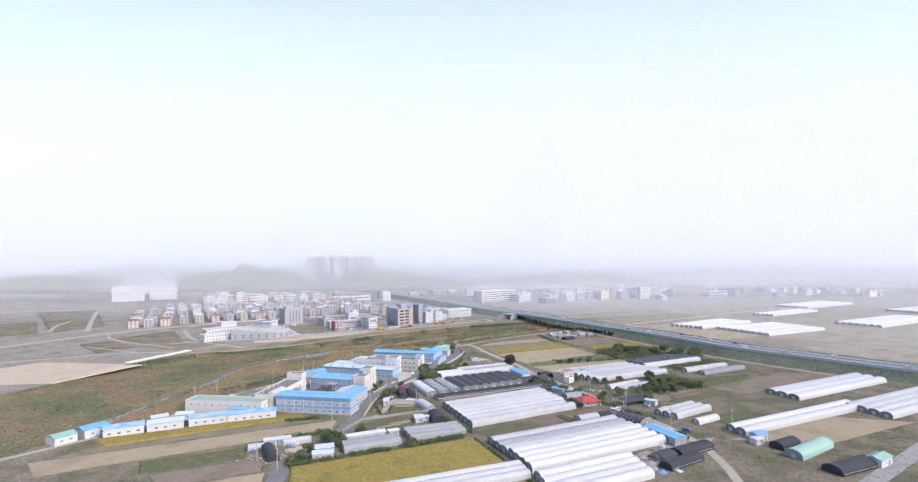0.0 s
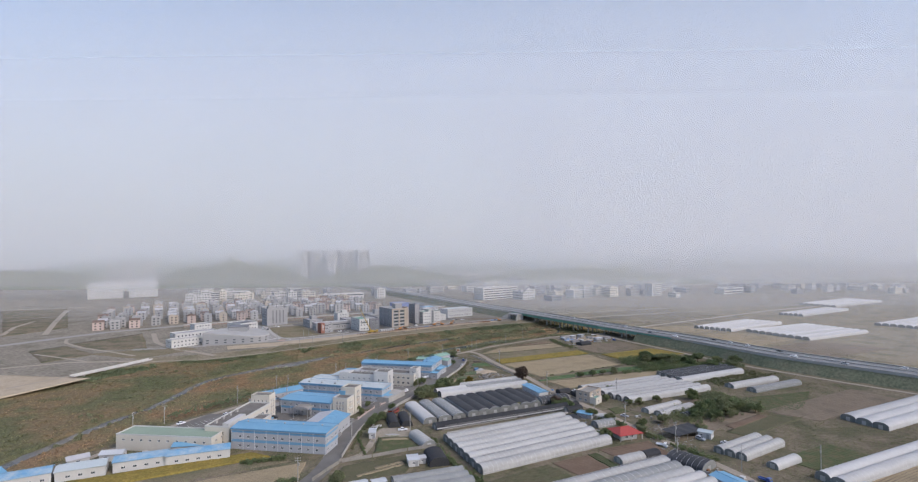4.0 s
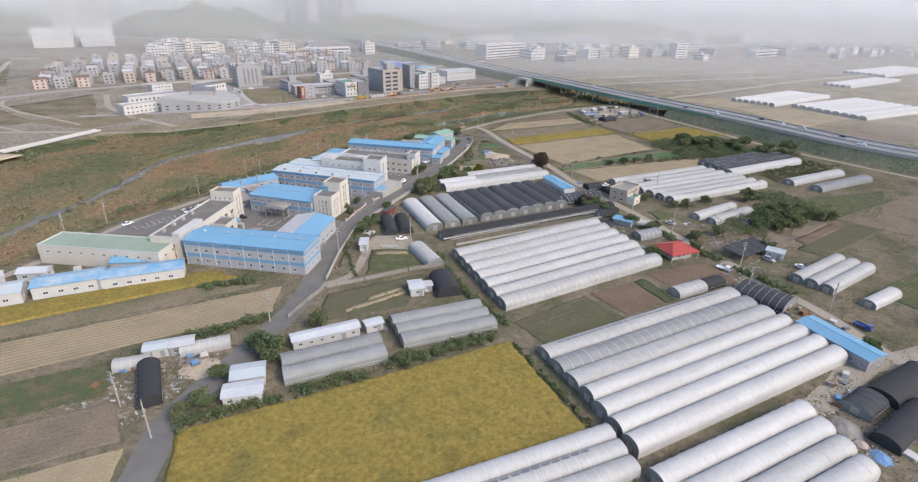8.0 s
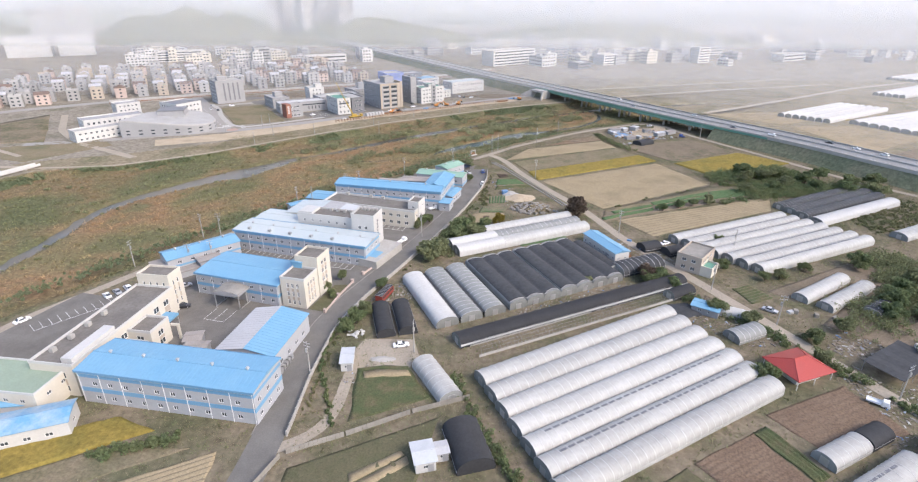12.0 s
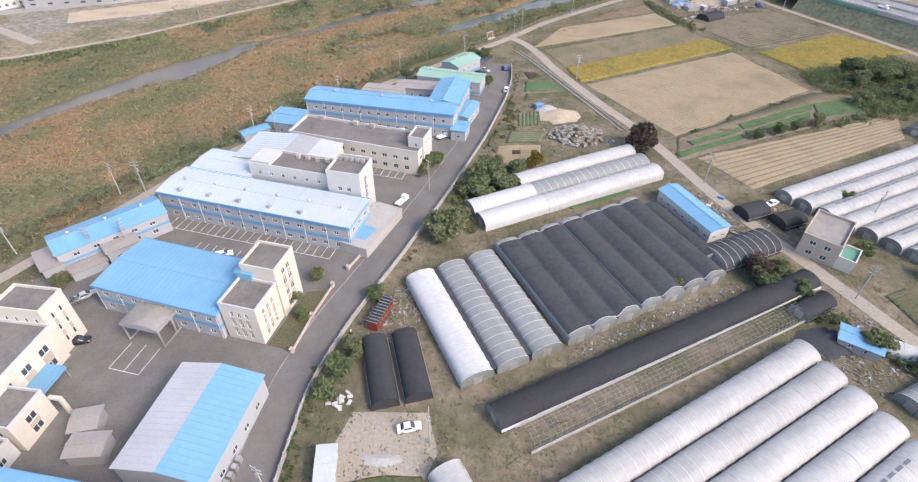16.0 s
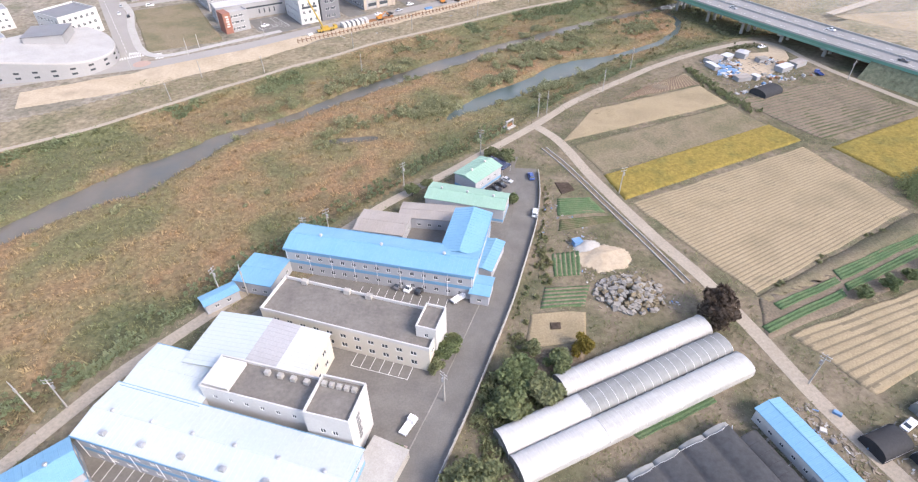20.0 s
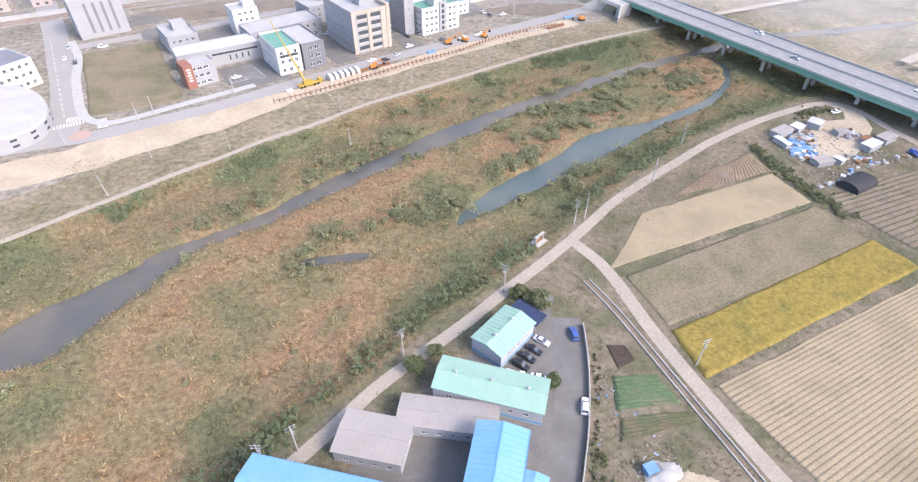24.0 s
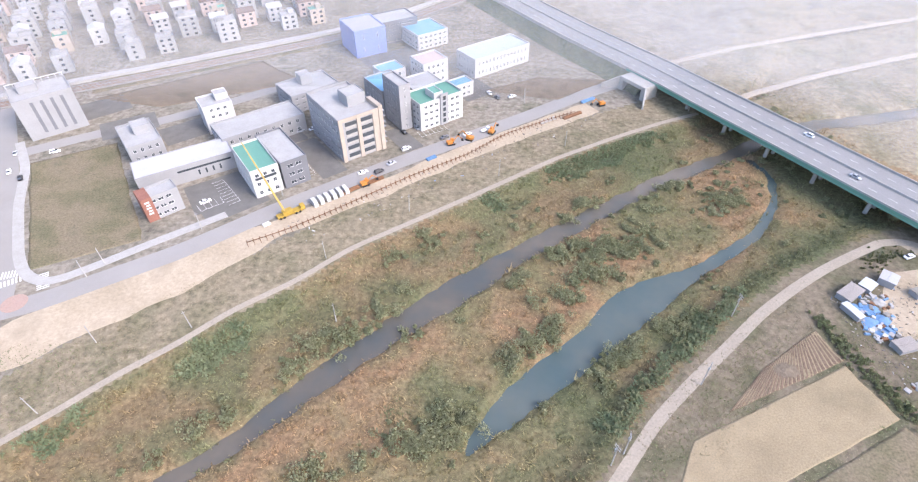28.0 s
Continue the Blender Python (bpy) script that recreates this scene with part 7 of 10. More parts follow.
# rounded and low public buildings by the side road
o = thing("town_building", "grey public hall with a curved front and white roof", "building", pose(-212, 486, 0), GT)
rim_ = resample([(-33, -26), (-18, -22), (-7, -20), (5, -18), (14, -14), (20, -6), (21.5, 3), (18, 13), (8, 25), (-4, 30)], 2.0)
back = [(-20, 22), (-30, 6)]
foot = [tuple(p) for p in rim_] + back
s = Shape()
for (x0_, y0_), (x1_, y1_) in zip(foot, foot[1:] + foot[:1]):
    s.face((x0_, y0_, 0), (x1_, y1_, 0), (x1_, y1_, 7.6 - 0.11 * x1_), (x0_, y0_, 7.6 - 0.11 * x0_))
part("wall", s, MAT_GREY, o)
s = Shape()
s.faces([(x, y, 7.6 - 0.11 * x) for x, y in foot] + [(x * 0.985, y * 0.985, 8.4 - 0.11 * x) for x, y in foot], [tuple(range(len(foot), 2 * len(foot)))] + [(i, (i + 1) % len(foot), len(foot) + (i + 1) % len(foot), len(foot) + i) for i in range(len(foot))])
part("roof", s, MAT_SCREED, o, "pale curved flat roof")
for i in range(2, len(rim_) - 3, 4):
    (x0_, y0_), (x1_, y1_) = rim_[i], rim_[i + 1]
    a_ = math.degrees(math.atan2(y1_ - y0_, x1_ - x0_))
    for z in (1.6, 3.9):
        part("window", Shape().box(-0.8, -0.06, z, 1.6, -0.01, z + 0.9), MAT_PANE, o, at=pose(x0_, y0_, 0, 0, 0, a_))
part("upper_hall", Shape().box(-12, -9, 6.5, 6, 8, 13.2), MAT_GREY, o, at=pose(-10, 12, 0, 0, 0, 15))
part("roof_deck", Shape().box(-12.3, -9.3, 13.2, 6.3, 8.3, 13.6), MAT_DARKGREY, o, "dark upper roof deck", at=pose(-10, 12, 0, 0, 0, 15))
# pavement round the empty lot and the painted roundabout
single("pavement_lot", ribbon(resample([(-236, 590), (-221, 569), (-208, 541), (-190, 510), (-182, 500), (-172, 496), (-160, 504), (-142, 518), (-120, 534)], 2.0), 0.16, -0.1, 4.0), MAT_CONC, "pale paved footway round the empty lot", "pavement", kind="structure")
single("roundabout_paint", Shape().tube((-178, 487, 0.05), (-178, 487, 0.1), 4.2, 4.2, 28), material("faded_red_paving", (0.4, 0.27, 0.22), 0.9, dirt=(0.33, 0.28, 0.24), big=0.5), "faded red centre of a small roundabout", "paving", kind="structure")
s = Shape()
for k in range(10):
    s.box(-6 + k * 1.2, -1.6, 0.02, -5.4 + k * 1.2, 1.6, 0.024)
single("crossing_paint", s, MAT_LINE, "white zebra crossing on the side road", "marking", pose(-187, 496, 0.05, 0, 0, 32), kind="structure")
s = Shape()
for k in range(18):
    s.box(k * 6, -0.1, 0.02, k * 6 + 3, 0.1, 0.024)
single("lane_paint", s, MAT_LINE, "dashed white centre line", "marking", pose(-193, 503, 0.05, 0, 0, 122), kind="structure")
o = block(-236, 533, 60, 22, 22, 12, MAT_WHITE, MAT_DARKGREY, "white office with dark roof decks", 3, 1.6, 3.2)
o = block(-268, 490, 45, 40, 16, 9, MAT_WHITE, MAT_GREY, "long white hall by the side road", 2, 1.6, 3.4)
o = block(-262, 460, 52, 30, 12, 7, MAT_WHITE, MAT_WHITE, "low white hall by the footbridge road", 2, 1.6, 3.4)
o = block(-285, 540, 45, 18, 14, 10, MAT_WHITE, MAT_GREY, "white building with a grey roof", 3, 1.5, 3)

# ---- houses of the residential quarter ----
GH_ = "houses of the residential quarter"


def house(kind):
    r = random.Random(kind)
    L, W, st = r.choice([(11, 9.5, 3), (10, 9, 3), (12, 10, 4), (9.5, 9, 3)])
    wall = (MAT_HOUSE, MAT_GREY, MAT_PINK, MAT_HOUSE, MAT_BEIGE, MAT_HOUSE)[kind]
    o = thing("house", ("white three-storey house with a grey roof", "grey rendered house with a flat roof", "pinkish brick house with a small pitched roof", "white flat-roofed house with dark windows",
                        "cream house with a roof terrace", "white four-storey house block")[kind], "house", pose(0, 0, 0), GH_)
    H = 3.1 * st
    s, glazing = Shape(), Shape()
    for i, (side, a, d, n, length, turn) in enumerate(sides(L, W)):
        holes = []
        for k in range(st):
            for u in ((length * 0.28, length * 0.72) if i % 2 == 0 else (length * 0.5,)):
                holes.append((u - 0.9, 3.1 * k + 1.0, u + 0.9, 3.1 * k + 2.4))
        place = (lambda u, dd, z, a=a, d=d, n=n: (a[0] + d[0] * u + n[0] * dd, a[1] + d[1] * u + n[1] * dd, z))
        wall_sheet(s, length, H, holes, place)
        for h in holes:
            glazing.face(place(h[0], 0.12, h[1]), place(h[2], 0.12, h[1]), place(h[2], 0.12, h[3]), place(h[0], 0.12, h[3]))
    s.box(-L / 2 + 0.2, -W / 2 + 0.2, 0.02, L / 2 - 0.2, W / 2 - 0.2, H - 0.05)
    part("wall", s, wall, o)
    part("glazing", glazing, MAT_PANE, o, kind="stuff")
    if kind in (0, 2):
        gable_roof(o, L, W, H, 2.0, MAT_GREYROOF if kind == 0 else material("brown_tiles", (0.2, 0.145, 0.12)), seams=False)
    else:
        flat_roof(o, L, W, H, MAT_CONC if kind != 4 else MAT_GREENFLAT, wall, rim=0.9)
        b2 = Shape().box(L * 0.05, -W * 0.1, H, L * 0.4, W * 0.35, H + 2.4)
        part("stair_head", b2, wall, o)
    return o


HOUSES = [house(k) for k in range(6)]
ca, sa = math.cos(radians(28)), math.sin(radians(28))
r = random.Random(5)
spots = []
for i in range(-2, 17):
    for j in range(0, 13):
        u, v = i * 19 + (j % 2) * 3, j * 19.5 + (j // 2) * 7
        x, y = -385 + u * ca - v * sa * 0.75, 585 + u * sa + v * ca * 0.75
        if r.random() < 0.22:
            continue
        # keep the quarter north of the railway and west of the works
        if (x + 385) * -sa + (y - 585) * ca < 0 or x > -120 or y < 672 + (x + 240) * 0.55 and x > -330:
            continue
        spots.append((x + r.uniform(-1.5, 1.5), y + r.uniform(-1.5, 1.5)))
first = True
used = set()
for x, y in spots:
    k = r.randrange(6)
    m = pose(x, y, 0, 0, 0, 28 + r.choice((0, 90, 180)) + r.uniform(-3, 3))
    if k not in used:
        used.add(k)
        HOUSES[k].matrix_basis = m
    else:
        copy_thing(HOUSES[k], m)

# ---- distant town ----
GD_ = "distant town blocks in the haze"
for x, y, a, L, W, H, wall, lab in ((-692, 998, 31, 58, 40, 30, MAT_WHITE, "huge white hall with a dark slot"), (-638, 1031, 31, 50, 36, 31, MAT_WHITE, "huge white hall beside the slot"), (-800, 1190, 30, 30, 18, 66, MAT_WHITE, "pale apartment tower in haze"), (-772, 1206, 30, 26, 18, 70, MAT_WHITE, "pale apartment tower in haze"), (-738, 1222, 30, 24, 18, 68, MAT_WHITE, "pale apartment tower in haze"),
                                   (65, 928, 39, 84, 25, 20, MAT_WHITE, "wide white public building with a ribbon front"), (-209, 940, 27, 60, 15, 10, MAT_WHITE, "long low white building"), (-430, 950, 26, 66, 20, 14, MAT_WHITE, "long pale school building"),
                                   (-300, 930, 28, 22, 16, 20, MAT_GREY, "pale grey block in haze"), (-330, 1010, 28, 22, 16, 24, MAT_WHITE, "pale grey-white block in haze"), (-160, 1000, 30, 24, 16, 18, MAT_GREY, "pale grey block in haze"), (150, 1010, 35, 30, 18, 16, MAT_GREY, "pale grey works in haze"),
                                   (210, 930, 35, 34, 20, 14, MAT_WHITE, "low white works in haze"), (290, 1040, 30, 40, 22, 14, MAT_GREY, "low grey works in haze"), (360, 960, 30, 26, 16, 22, MAT_WHITE, "pale tall works in haze"), (120, 1120, 30, 30, 18, 28, MAT_GREY, "pale grey tower block"),
                                   (240, 1180, 30, 50, 22, 16, MAT_WHITE, "low white works in haze"), (430, 1090, 30, 44, 20, 12, MAT_WHITE, "low white works in haze"), (520, 1000, 30, 60, 20, 10, MAT_WHITE, "long low white works"), (20, 1080, 30, 30, 20, 16, MAT_WHITE, "white works building in haze"),
                                   (600, 1150, 30, 70, 24, 12, MAT_WHITE, "long low white works"), (-60, 1150, 30, 30, 18, 20, MAT_GREY, "pale grey-white block in haze"), (160, 880, 36, 26, 20, 8, MAT_DARKGREY, "dark low hall in haze")):
    o = thing("distant_building", lab, "building", pose(x, y, 0, 0, 0, a), GD_)
    st = max(2, int(H / 3.4))
    hs = H / st
    s = Shape()
    for side, p, d, n, length, turn in sides(L, W):
        holes = [(2, hs * i + hs * 0.35, length - 2, hs * i + hs * 0.75) for i in range(st)] if H < 28 or W < 20 else []
        place = (lambda u, dd, z, a=p, d=d, n=n: (a[0] + d[0] * u + n[0] * dd, a[1] + d[1] * u + n[1] * dd, z))
        wall_sheet(s, length, H, holes, place, 0.4)
        if side == "front":
            for h in holes:
                part("window", Shape().box(-L / 2 + 2, -W / 2 + 0.35, h[1], L / 2 - 2, -W / 2 + 0.4, h[3]), MAT_PANE, o)
    s.box(-L / 2 + 0.5, -W / 2 + 0.5, 0, L / 2 - 0.5, W / 2 - 0.5, H - 0.1)
    part("wall", s, wall, o)
    flat_roof(o, L, W, H, MAT_CONC, wall, rim=0.8)
def far_block(x, y, a, L, W, H, wall, lab):
    """A plain far building: walls with sunk window bands and a parapet."""
    s = Shape()
    st = max(2, int(H / 3.6))
    hs = H / st
    for side, p, d, n, length, turn in sides(L, W):
        place = (lambda u, dd, z, a=p, d=d, n=n: (a[0] + d[0] * u + n[0] * dd, a[1] + d[1] * u + n[1] * dd, z))
        s.slot = 0
        holes = [(u_, hs * i + hs * 0.35, u_ + 2.6, hs * i + hs * 0.72) for i in range(st) for u_ in np.arange(1.4, length - 3.5, 4.4)]
        wall_sheet(s, length, H, holes, place, 0.4)
        s.slot = 1
        for h in holes:
            s.face(place(h[0], 0.38, h[1]), place(h[2], 0.38, h[1]), place(h[2], 0.38, h[3]), place(h[0], 0.38, h[3]))
    s.slot = 2
    s.box(-L / 2 + 0.45, -W / 2 + 0.45, 0, L / 2 - 0.45, W / 2 - 0.45, H - 0.5)
    s.slot = 0
    s.box(-L * 0.1, -W * 0.2, H - 0.4, L * 0.15, W * 0.2, H + 2.4)
    single("distant_building", s, (wall, MAT_PANE, MAT_CONC), lab, "building", pose(x, y, 0, 0, 0, a), GD_)


rr_ = random.Random(77)
for k in range(150):
    zone = k % 4
    x, y = ((rr_.uniform(100, 420), rr_.uniform(900, 1200)), (rr_.uniform(380, 900), rr_.uniform(950, 1400)), (rr_.uniform(-120, 240), rr_.uniform(960, 1400)), (rr_.uniform(-520, -140), rr_.uniform(880, 1080)))[zone]
    if abs(x + 150 + 0.55 * (1060 - y)) < 45:
        continue
    far_block(x, y, rr_.choice((28, 35, 118)), rr_.uniform(12, 34), rr_.uniform(10, 17), rr_.uniform(6, 18), rr_.choice((MAT_WHITE, MAT_WHITE, MAT_GREY, MAT_CREAM)), rr_.choice(("pale flat-roofed works building in haze", "white office block in the distant haze")))
ap = thing("apartment_tower", "pale high-rise apartment tower in the haze", "apartment", pose(-420, 1420, 0, 0, 0, 20), "apartment towers in the haze")
shell(ap, 22, 14, 88, MAT_HOUSE)
s = Shape()
for i in range(1, 27):
    for k in range(5):
        s.box(-9.4 + k * 4, -7.06, 3.1 * i + 1, -6.6 + k * 4, -7.003, 3.1 * i + 2.5)
part("glazing", s, MAT_PANE, ap, kind="stuff")
flat_roof(ap, 22, 14, 88, MAT_CONC, MAT_HOUSE, rim=1.5)
for k in range(10):
    copy_thing(ap, pose(-405 + k * 17 + (k % 3) * 5, 1330 + (k % 4) * 38, -0.05, 0, 0, 20 + 15 * (k % 3)))
# far hills
for k, (x, y, rx, ry, h) in enumerate(((-620, 1900, 420, 260, 70), (-1200, 2300, 700, 350, 110), (140, 2300, 330, 220, 62), (420, 2600, 420, 260, 60), (1300, 2700, 800, 400, 90), (-200, 2800, 600, 300, 80))):
    n = 40
    u, v = np.meshgrid(np.linspace(-1, 1, n), np.linspace(-1, 1, n))
    rr = np.hypot(u, v)
    z = h * np.clip(1 - rr ** 1.6, 0, 1) * (0.8 + 0.25 * waves(u * rx, v * ry, 260, 4, k)) - 2
    idx = np.arange(n * n).reshape(n, n)
    me = big_mesh("hill", np.stack([u * rx, v * ry, z], -1).reshape(-1, 3), np.stack([idx[:-1, :-1], idx[:-1, 1:], idx[1:, 1:], idx[1:, :-1]], -1).reshape(-1, 4))
    me.materials.append(MAT_LEAF)
    me.polygons.foreach_set("use_smooth", np.ones(len(me.polygons), bool))
    tagged(new("backdrop_hill", me), "low wooded hill in the haze", "hill", "", "structure").matrix_basis = pose(x, y, 0)
# railway along the quarter
RAIL = [(-330, 590), (-241, 642), (-189, 668), (-103, 714), (-60, 745), (40, 850)]
single("railway_bed", ribbon(resample(RAIL, 6), 0.5, -0.2, 9), MAT_CONC_OLD, "grey ballast bed of a railway", "railway", kind="structure")
for off in (-2.6, -1.1, 1.1, 2.6):
    l = resample(RAIL, 6)
    d = np.gradient(l, axis=0)
    d /= np.linalg.norm(d, axis=1)[:, None]
    single("rail", ribbon(l + np.stack([-d[:, 1], d[:, 0]], 1) * off, 0.66, 0.48, 0.14), MAT_RUST, "steel railway rail", "rail", kind="structure")
single("noise_wall", ribbon(resample([(p[0] - 5, p[1] + 9) for p in RAIL], 6), 1.4, -0.1, 5.0), MAT_CONC, "long pale concrete bank beside the railway", "wall", kind="structure")
# footbridge on the town side
fb = thing("bridge_foot", "long pale footbridge over a side channel", "bridge", pose(-266, 360, 0, 0, 0, 69), kind="structure")
part("deck", Shape().box(-32, -2.2, 0.6, 32, 2.2, 1.1), MAT_CONC, fb)
for y in (-2.1, 2.1):
    part("railing", Shape().box(-32, y - 0.1, 1.1, 32, y + 0.1, 2.1), MAT_WHITE, fb)
for x in (-24, -8, 8, 24):
    part("pier", Shape().box(x - 0.6, -1.8, -4, x + 0.6, 1.8, 0.6), MAT_CONC, fb)

# ---- farm sheds and houses ----
for x, y, l, w, h, a, wall, mt, rise, lab in (
        (-55.6, 122.4, 8, 6, 3.0, 16, MAT_WHITE, MAT_BLUE_PALE, 0.6, "small shed with a pale blue roof"), (-54.5, 115.6, 9, 5, 2.8, 14, MAT_WHITE, MAT_WHITEROOF, 0.5, "small shed with a whitish roof"),
        (-40.0, 141.2, 19, 4.2, 2.8, 25, MAT_WHITE, MAT_WHITEROOF, 0.6, "long white site cabin by the road"), (-27.0, 146.6, 5, 3.2, 2.6, 25, MAT_WHITE, MAT_WHITEROOF, 0.3, "small white cabin by tunnels"),
        (-84.5, 133.2, 6, 4, 2.8, 20, MAT_WHITE, MAT_BLUE_PALE, 0.5, "small hut with a pale blue roof"), (-78.5, 135.2, 6, 4.4, 2.8, 20, MAT_GREY, MAT_GREYROOF, 0.7, "small grey hut by the road"),
        (49.8, 277.4, 21, 6.4, 3.8, -68, MAT_WHITE, MAT_BLUE, 0.9, "white shed with a bright blue roof"), (107.2, 139.4, 21, 7.4, 3.6, -66, MAT_GREY, MAT_BLUE, 0.8, "long shed with a light blue roof"),
        (-16.0, 169.2, 4.4, 6, 2.8, 14, MAT_WHITE, MAT_WHITEROOF, 0.3, "small white garden hut"), (-12.2, 170.8, 2.6, 3.2, 2.4, 14, MAT_WHITE, MAT_GREYROOF, 0.3, "small white cabin by the tunnel"),
        (-38.8, 203.6, 3.0, 6.6, 2.8, 5, MAT_WHITE, MAT_WHITEROOF, 0.3, "white container on the gravel path"), (121, 199.6, 6, 4.4, 2.8, -38, MAT_WHITE, MAT_BLUE_PALE, 0.6, "small hut with a blue and white roof"),
        (152, 138, 7, 5, 3.0, 25, MAT_WHITE, MAT_BLUE, 0.6, "small shed with a blue roof by the white tunnels"), (148, 132, 5, 4, 2.6, 25, MAT_WHITE, MAT_GREYROOF, 0.4, "small grey hut by the road"),
        (186, 106, 10, 6, 3.2, 32, MAT_WHITE, MAT_GREENROOF, 1.2, "small shed with a green roof"),
        (71, 231.5, 8, 5, 2.4, -35, MAT_GREY, MAT_BLUE, 0.5, "open shelter with a blue sheet roof"), (-122, 186, 5, 3, 2.4, 0, MAT_WHITE, MAT_GREYROOF, 0.3, "small white cabin by tunnels")):
    o = thing("shed", lab, "shed", pose(x, y, 0, 0, 0, a), "farm sheds")
    shell(o, l, w, h, wall, ((1.0, 0.9, 1.1, 3.0),), margin=0.7)
    gable_roof(o, l, w, h, rise, mt, seams=l > 7, over=0.4)
    door(o, l * 0.25, -w / 2 - 0.05, 0.95, 2.0, 0, MAT_GREY, "door")
# two-storey farm house with the flat roof
o = thing("house", "two-storey beige farmhouse with a flat roof and green terrace", "house", pose(80.2, 264.8, 0, 0, 0, -42))
shell(o, 9, 13.5, 6, MAT_BEIGE, ((1.0, 1.3, 1.6, 3.4), (4.0, 1.2, 1.6, 3.4)))
flat_roof(o, 9, 13.5, 6, MAT_CONC_OLD, MAT_BEIGE)
shell(o, 4, 6.5, 3.2, MAT_CREAM, ((1.0, 1.2, 1.4, 3),), x0=6.5, y0=-3.4, name="porch_wall")
flat_roof(o, 4, 6.5, 3.2, MAT_GREENFLAT, MAT_CREAM, x0=6.5, y0=-3.4, name="porch_roof")
# red hipped roof on posts
o = thing("pavilion", "open pavilion house under a bright red hipped roof", "pavilion", pose(82.6, 200.4, 0, 0, 0, 20))
s = Shape()
a, b_ = 6.6, 5.8
s.face((-a, -b_, 3), (a, -b_, 3), (2.2, 0, 5.2), (-2.2, 0, 5.2)).face((a, b_, 3), (-a, b_, 3), (-2.2, 0, 5.2), (2.2, 0, 5.2)).face((a, -b_, 3), (a, b_, 3), (2.2, 0, 5.2)).face((-a, b_, 3), (-a, -b_, 3), (-2.2, 0, 5.2))
s.box(-a, -b_, 2.8, a, b_, 2.995)
for sx in (-1, 1):
    for sy in (-1, 1):
        s.tube((sx * a, sy * b_, 3.02), (sx * 2.2, 0, 5.24), 0.1, 0.1, 5)
s.tube((-2.2, 0, 5.26), (2.2, 0, 5.26), 0.12, 0.12, 5)
part("roof", s, MAT_REDROOF, o)
shell(o, 8.6, 7.4, 2.85, MAT_WHITE, ((0.9, 1.3, 1.6, 2.8),), margin=0.8)
for sx in (-6, 0, 6):
    for sy in (-5.3, 5.3):
        part("post", Shape().box(-0.1, -0.1, 0, 0.1, 0.1, 2.85), MAT_WHITE, o, at=pose(sx, sy, 0))
o = thing("net_shelter", "flat shelter under black shade net on posts", "shelter", pose(111.6, 202.4, 0, 0, 0, 30))
s = Shape()
for i in range(7):
    x0_ = -9.5 + 19 * i / 7
    lo = [(x0_, -5, 2.7 + 0.2 * (i % 2)), (x0_ + 19 / 7, -5, 2.7 + 0.2 * ((i + 1) % 2)), (x0_ + 19 / 7, 5, 3.0 + 0.2 * ((i + 1) % 2)), (x0_, 5, 3.0 + 0.2 * (i % 2))]
    s.hexa(lo, [(p, q, z + 0.06) for p, q, z in lo])
part("net", s, MAT_BLACKNET, o)
for x in (-9, -3, 3, 9):
    for y in (-4.7, 4.7):
        part("post", Shape().tube((0, 0, 0), (0, 0, 2.8), 0.07, 0.07, 6), MAT_STEEL, o, at=pose(x, y, 0))
o = thing("bus_body", "old dark red bus body with a black roof", "bus", pose(-33.2, 240.0, 0, 0, 0, 70))
s = Shape().box(-4.2, -1.25, 0.4, 4.2, 1.25, 2.7)
part("body", s, material("dull_red_paint", (0.3, 0.05, 0.035), 0.6, dirt=(0.16, 0.04, 0.03), big=0.6), o)
for i in range(6):
    part("window", Shape().box(-3.9 + i * 1.3, -1.29, 1.5, -2.9 + i * 1.3, -1.253, 2.3), MAT_PANE, o)
s = Shape()
for i in range(10):
    s.box(-4.1 + i * 0.9, -1.3, 2.72, -4.0 + i * 0.9, 1.3, 2.82)
part("roof_rack", s, MAT_STEEL, o, kind="stuff")
part("roof", Shape().box(-4.3, -1.3, 2.704, 4.3, 1.3, 2.716), MAT_TARP, o, "black roof")
for x in (-2.8, 2.6):
    for y in (-1.1, 1.1):
        part("wheel", Shape().tube((x, y - 0.12, 0.42), (x, y + 0.12, 0.42), 0.42, 0.42, 12), MAT_TARP, o)

# ---- vehicles ----
MAT_TYRE = material("tyre_rubber", (0.03, 0.03, 0.03), 0.9)
PAINTS = {k: material(k + "_car_paint", c, 0.3, 0.0, dirt=tuple(v * 0.85 for v in c), grain=0.02, spec=0.6) for k, c in
          (("white", (0.8, 0.8, 0.8)), ("black", (0.02, 0.02, 0.025)), ("silver", (0.42, 0.43, 0.45)), ("blue", (0.05, 0.1, 0.3)), ("grey", (0.12, 0.12, 0.13)))}


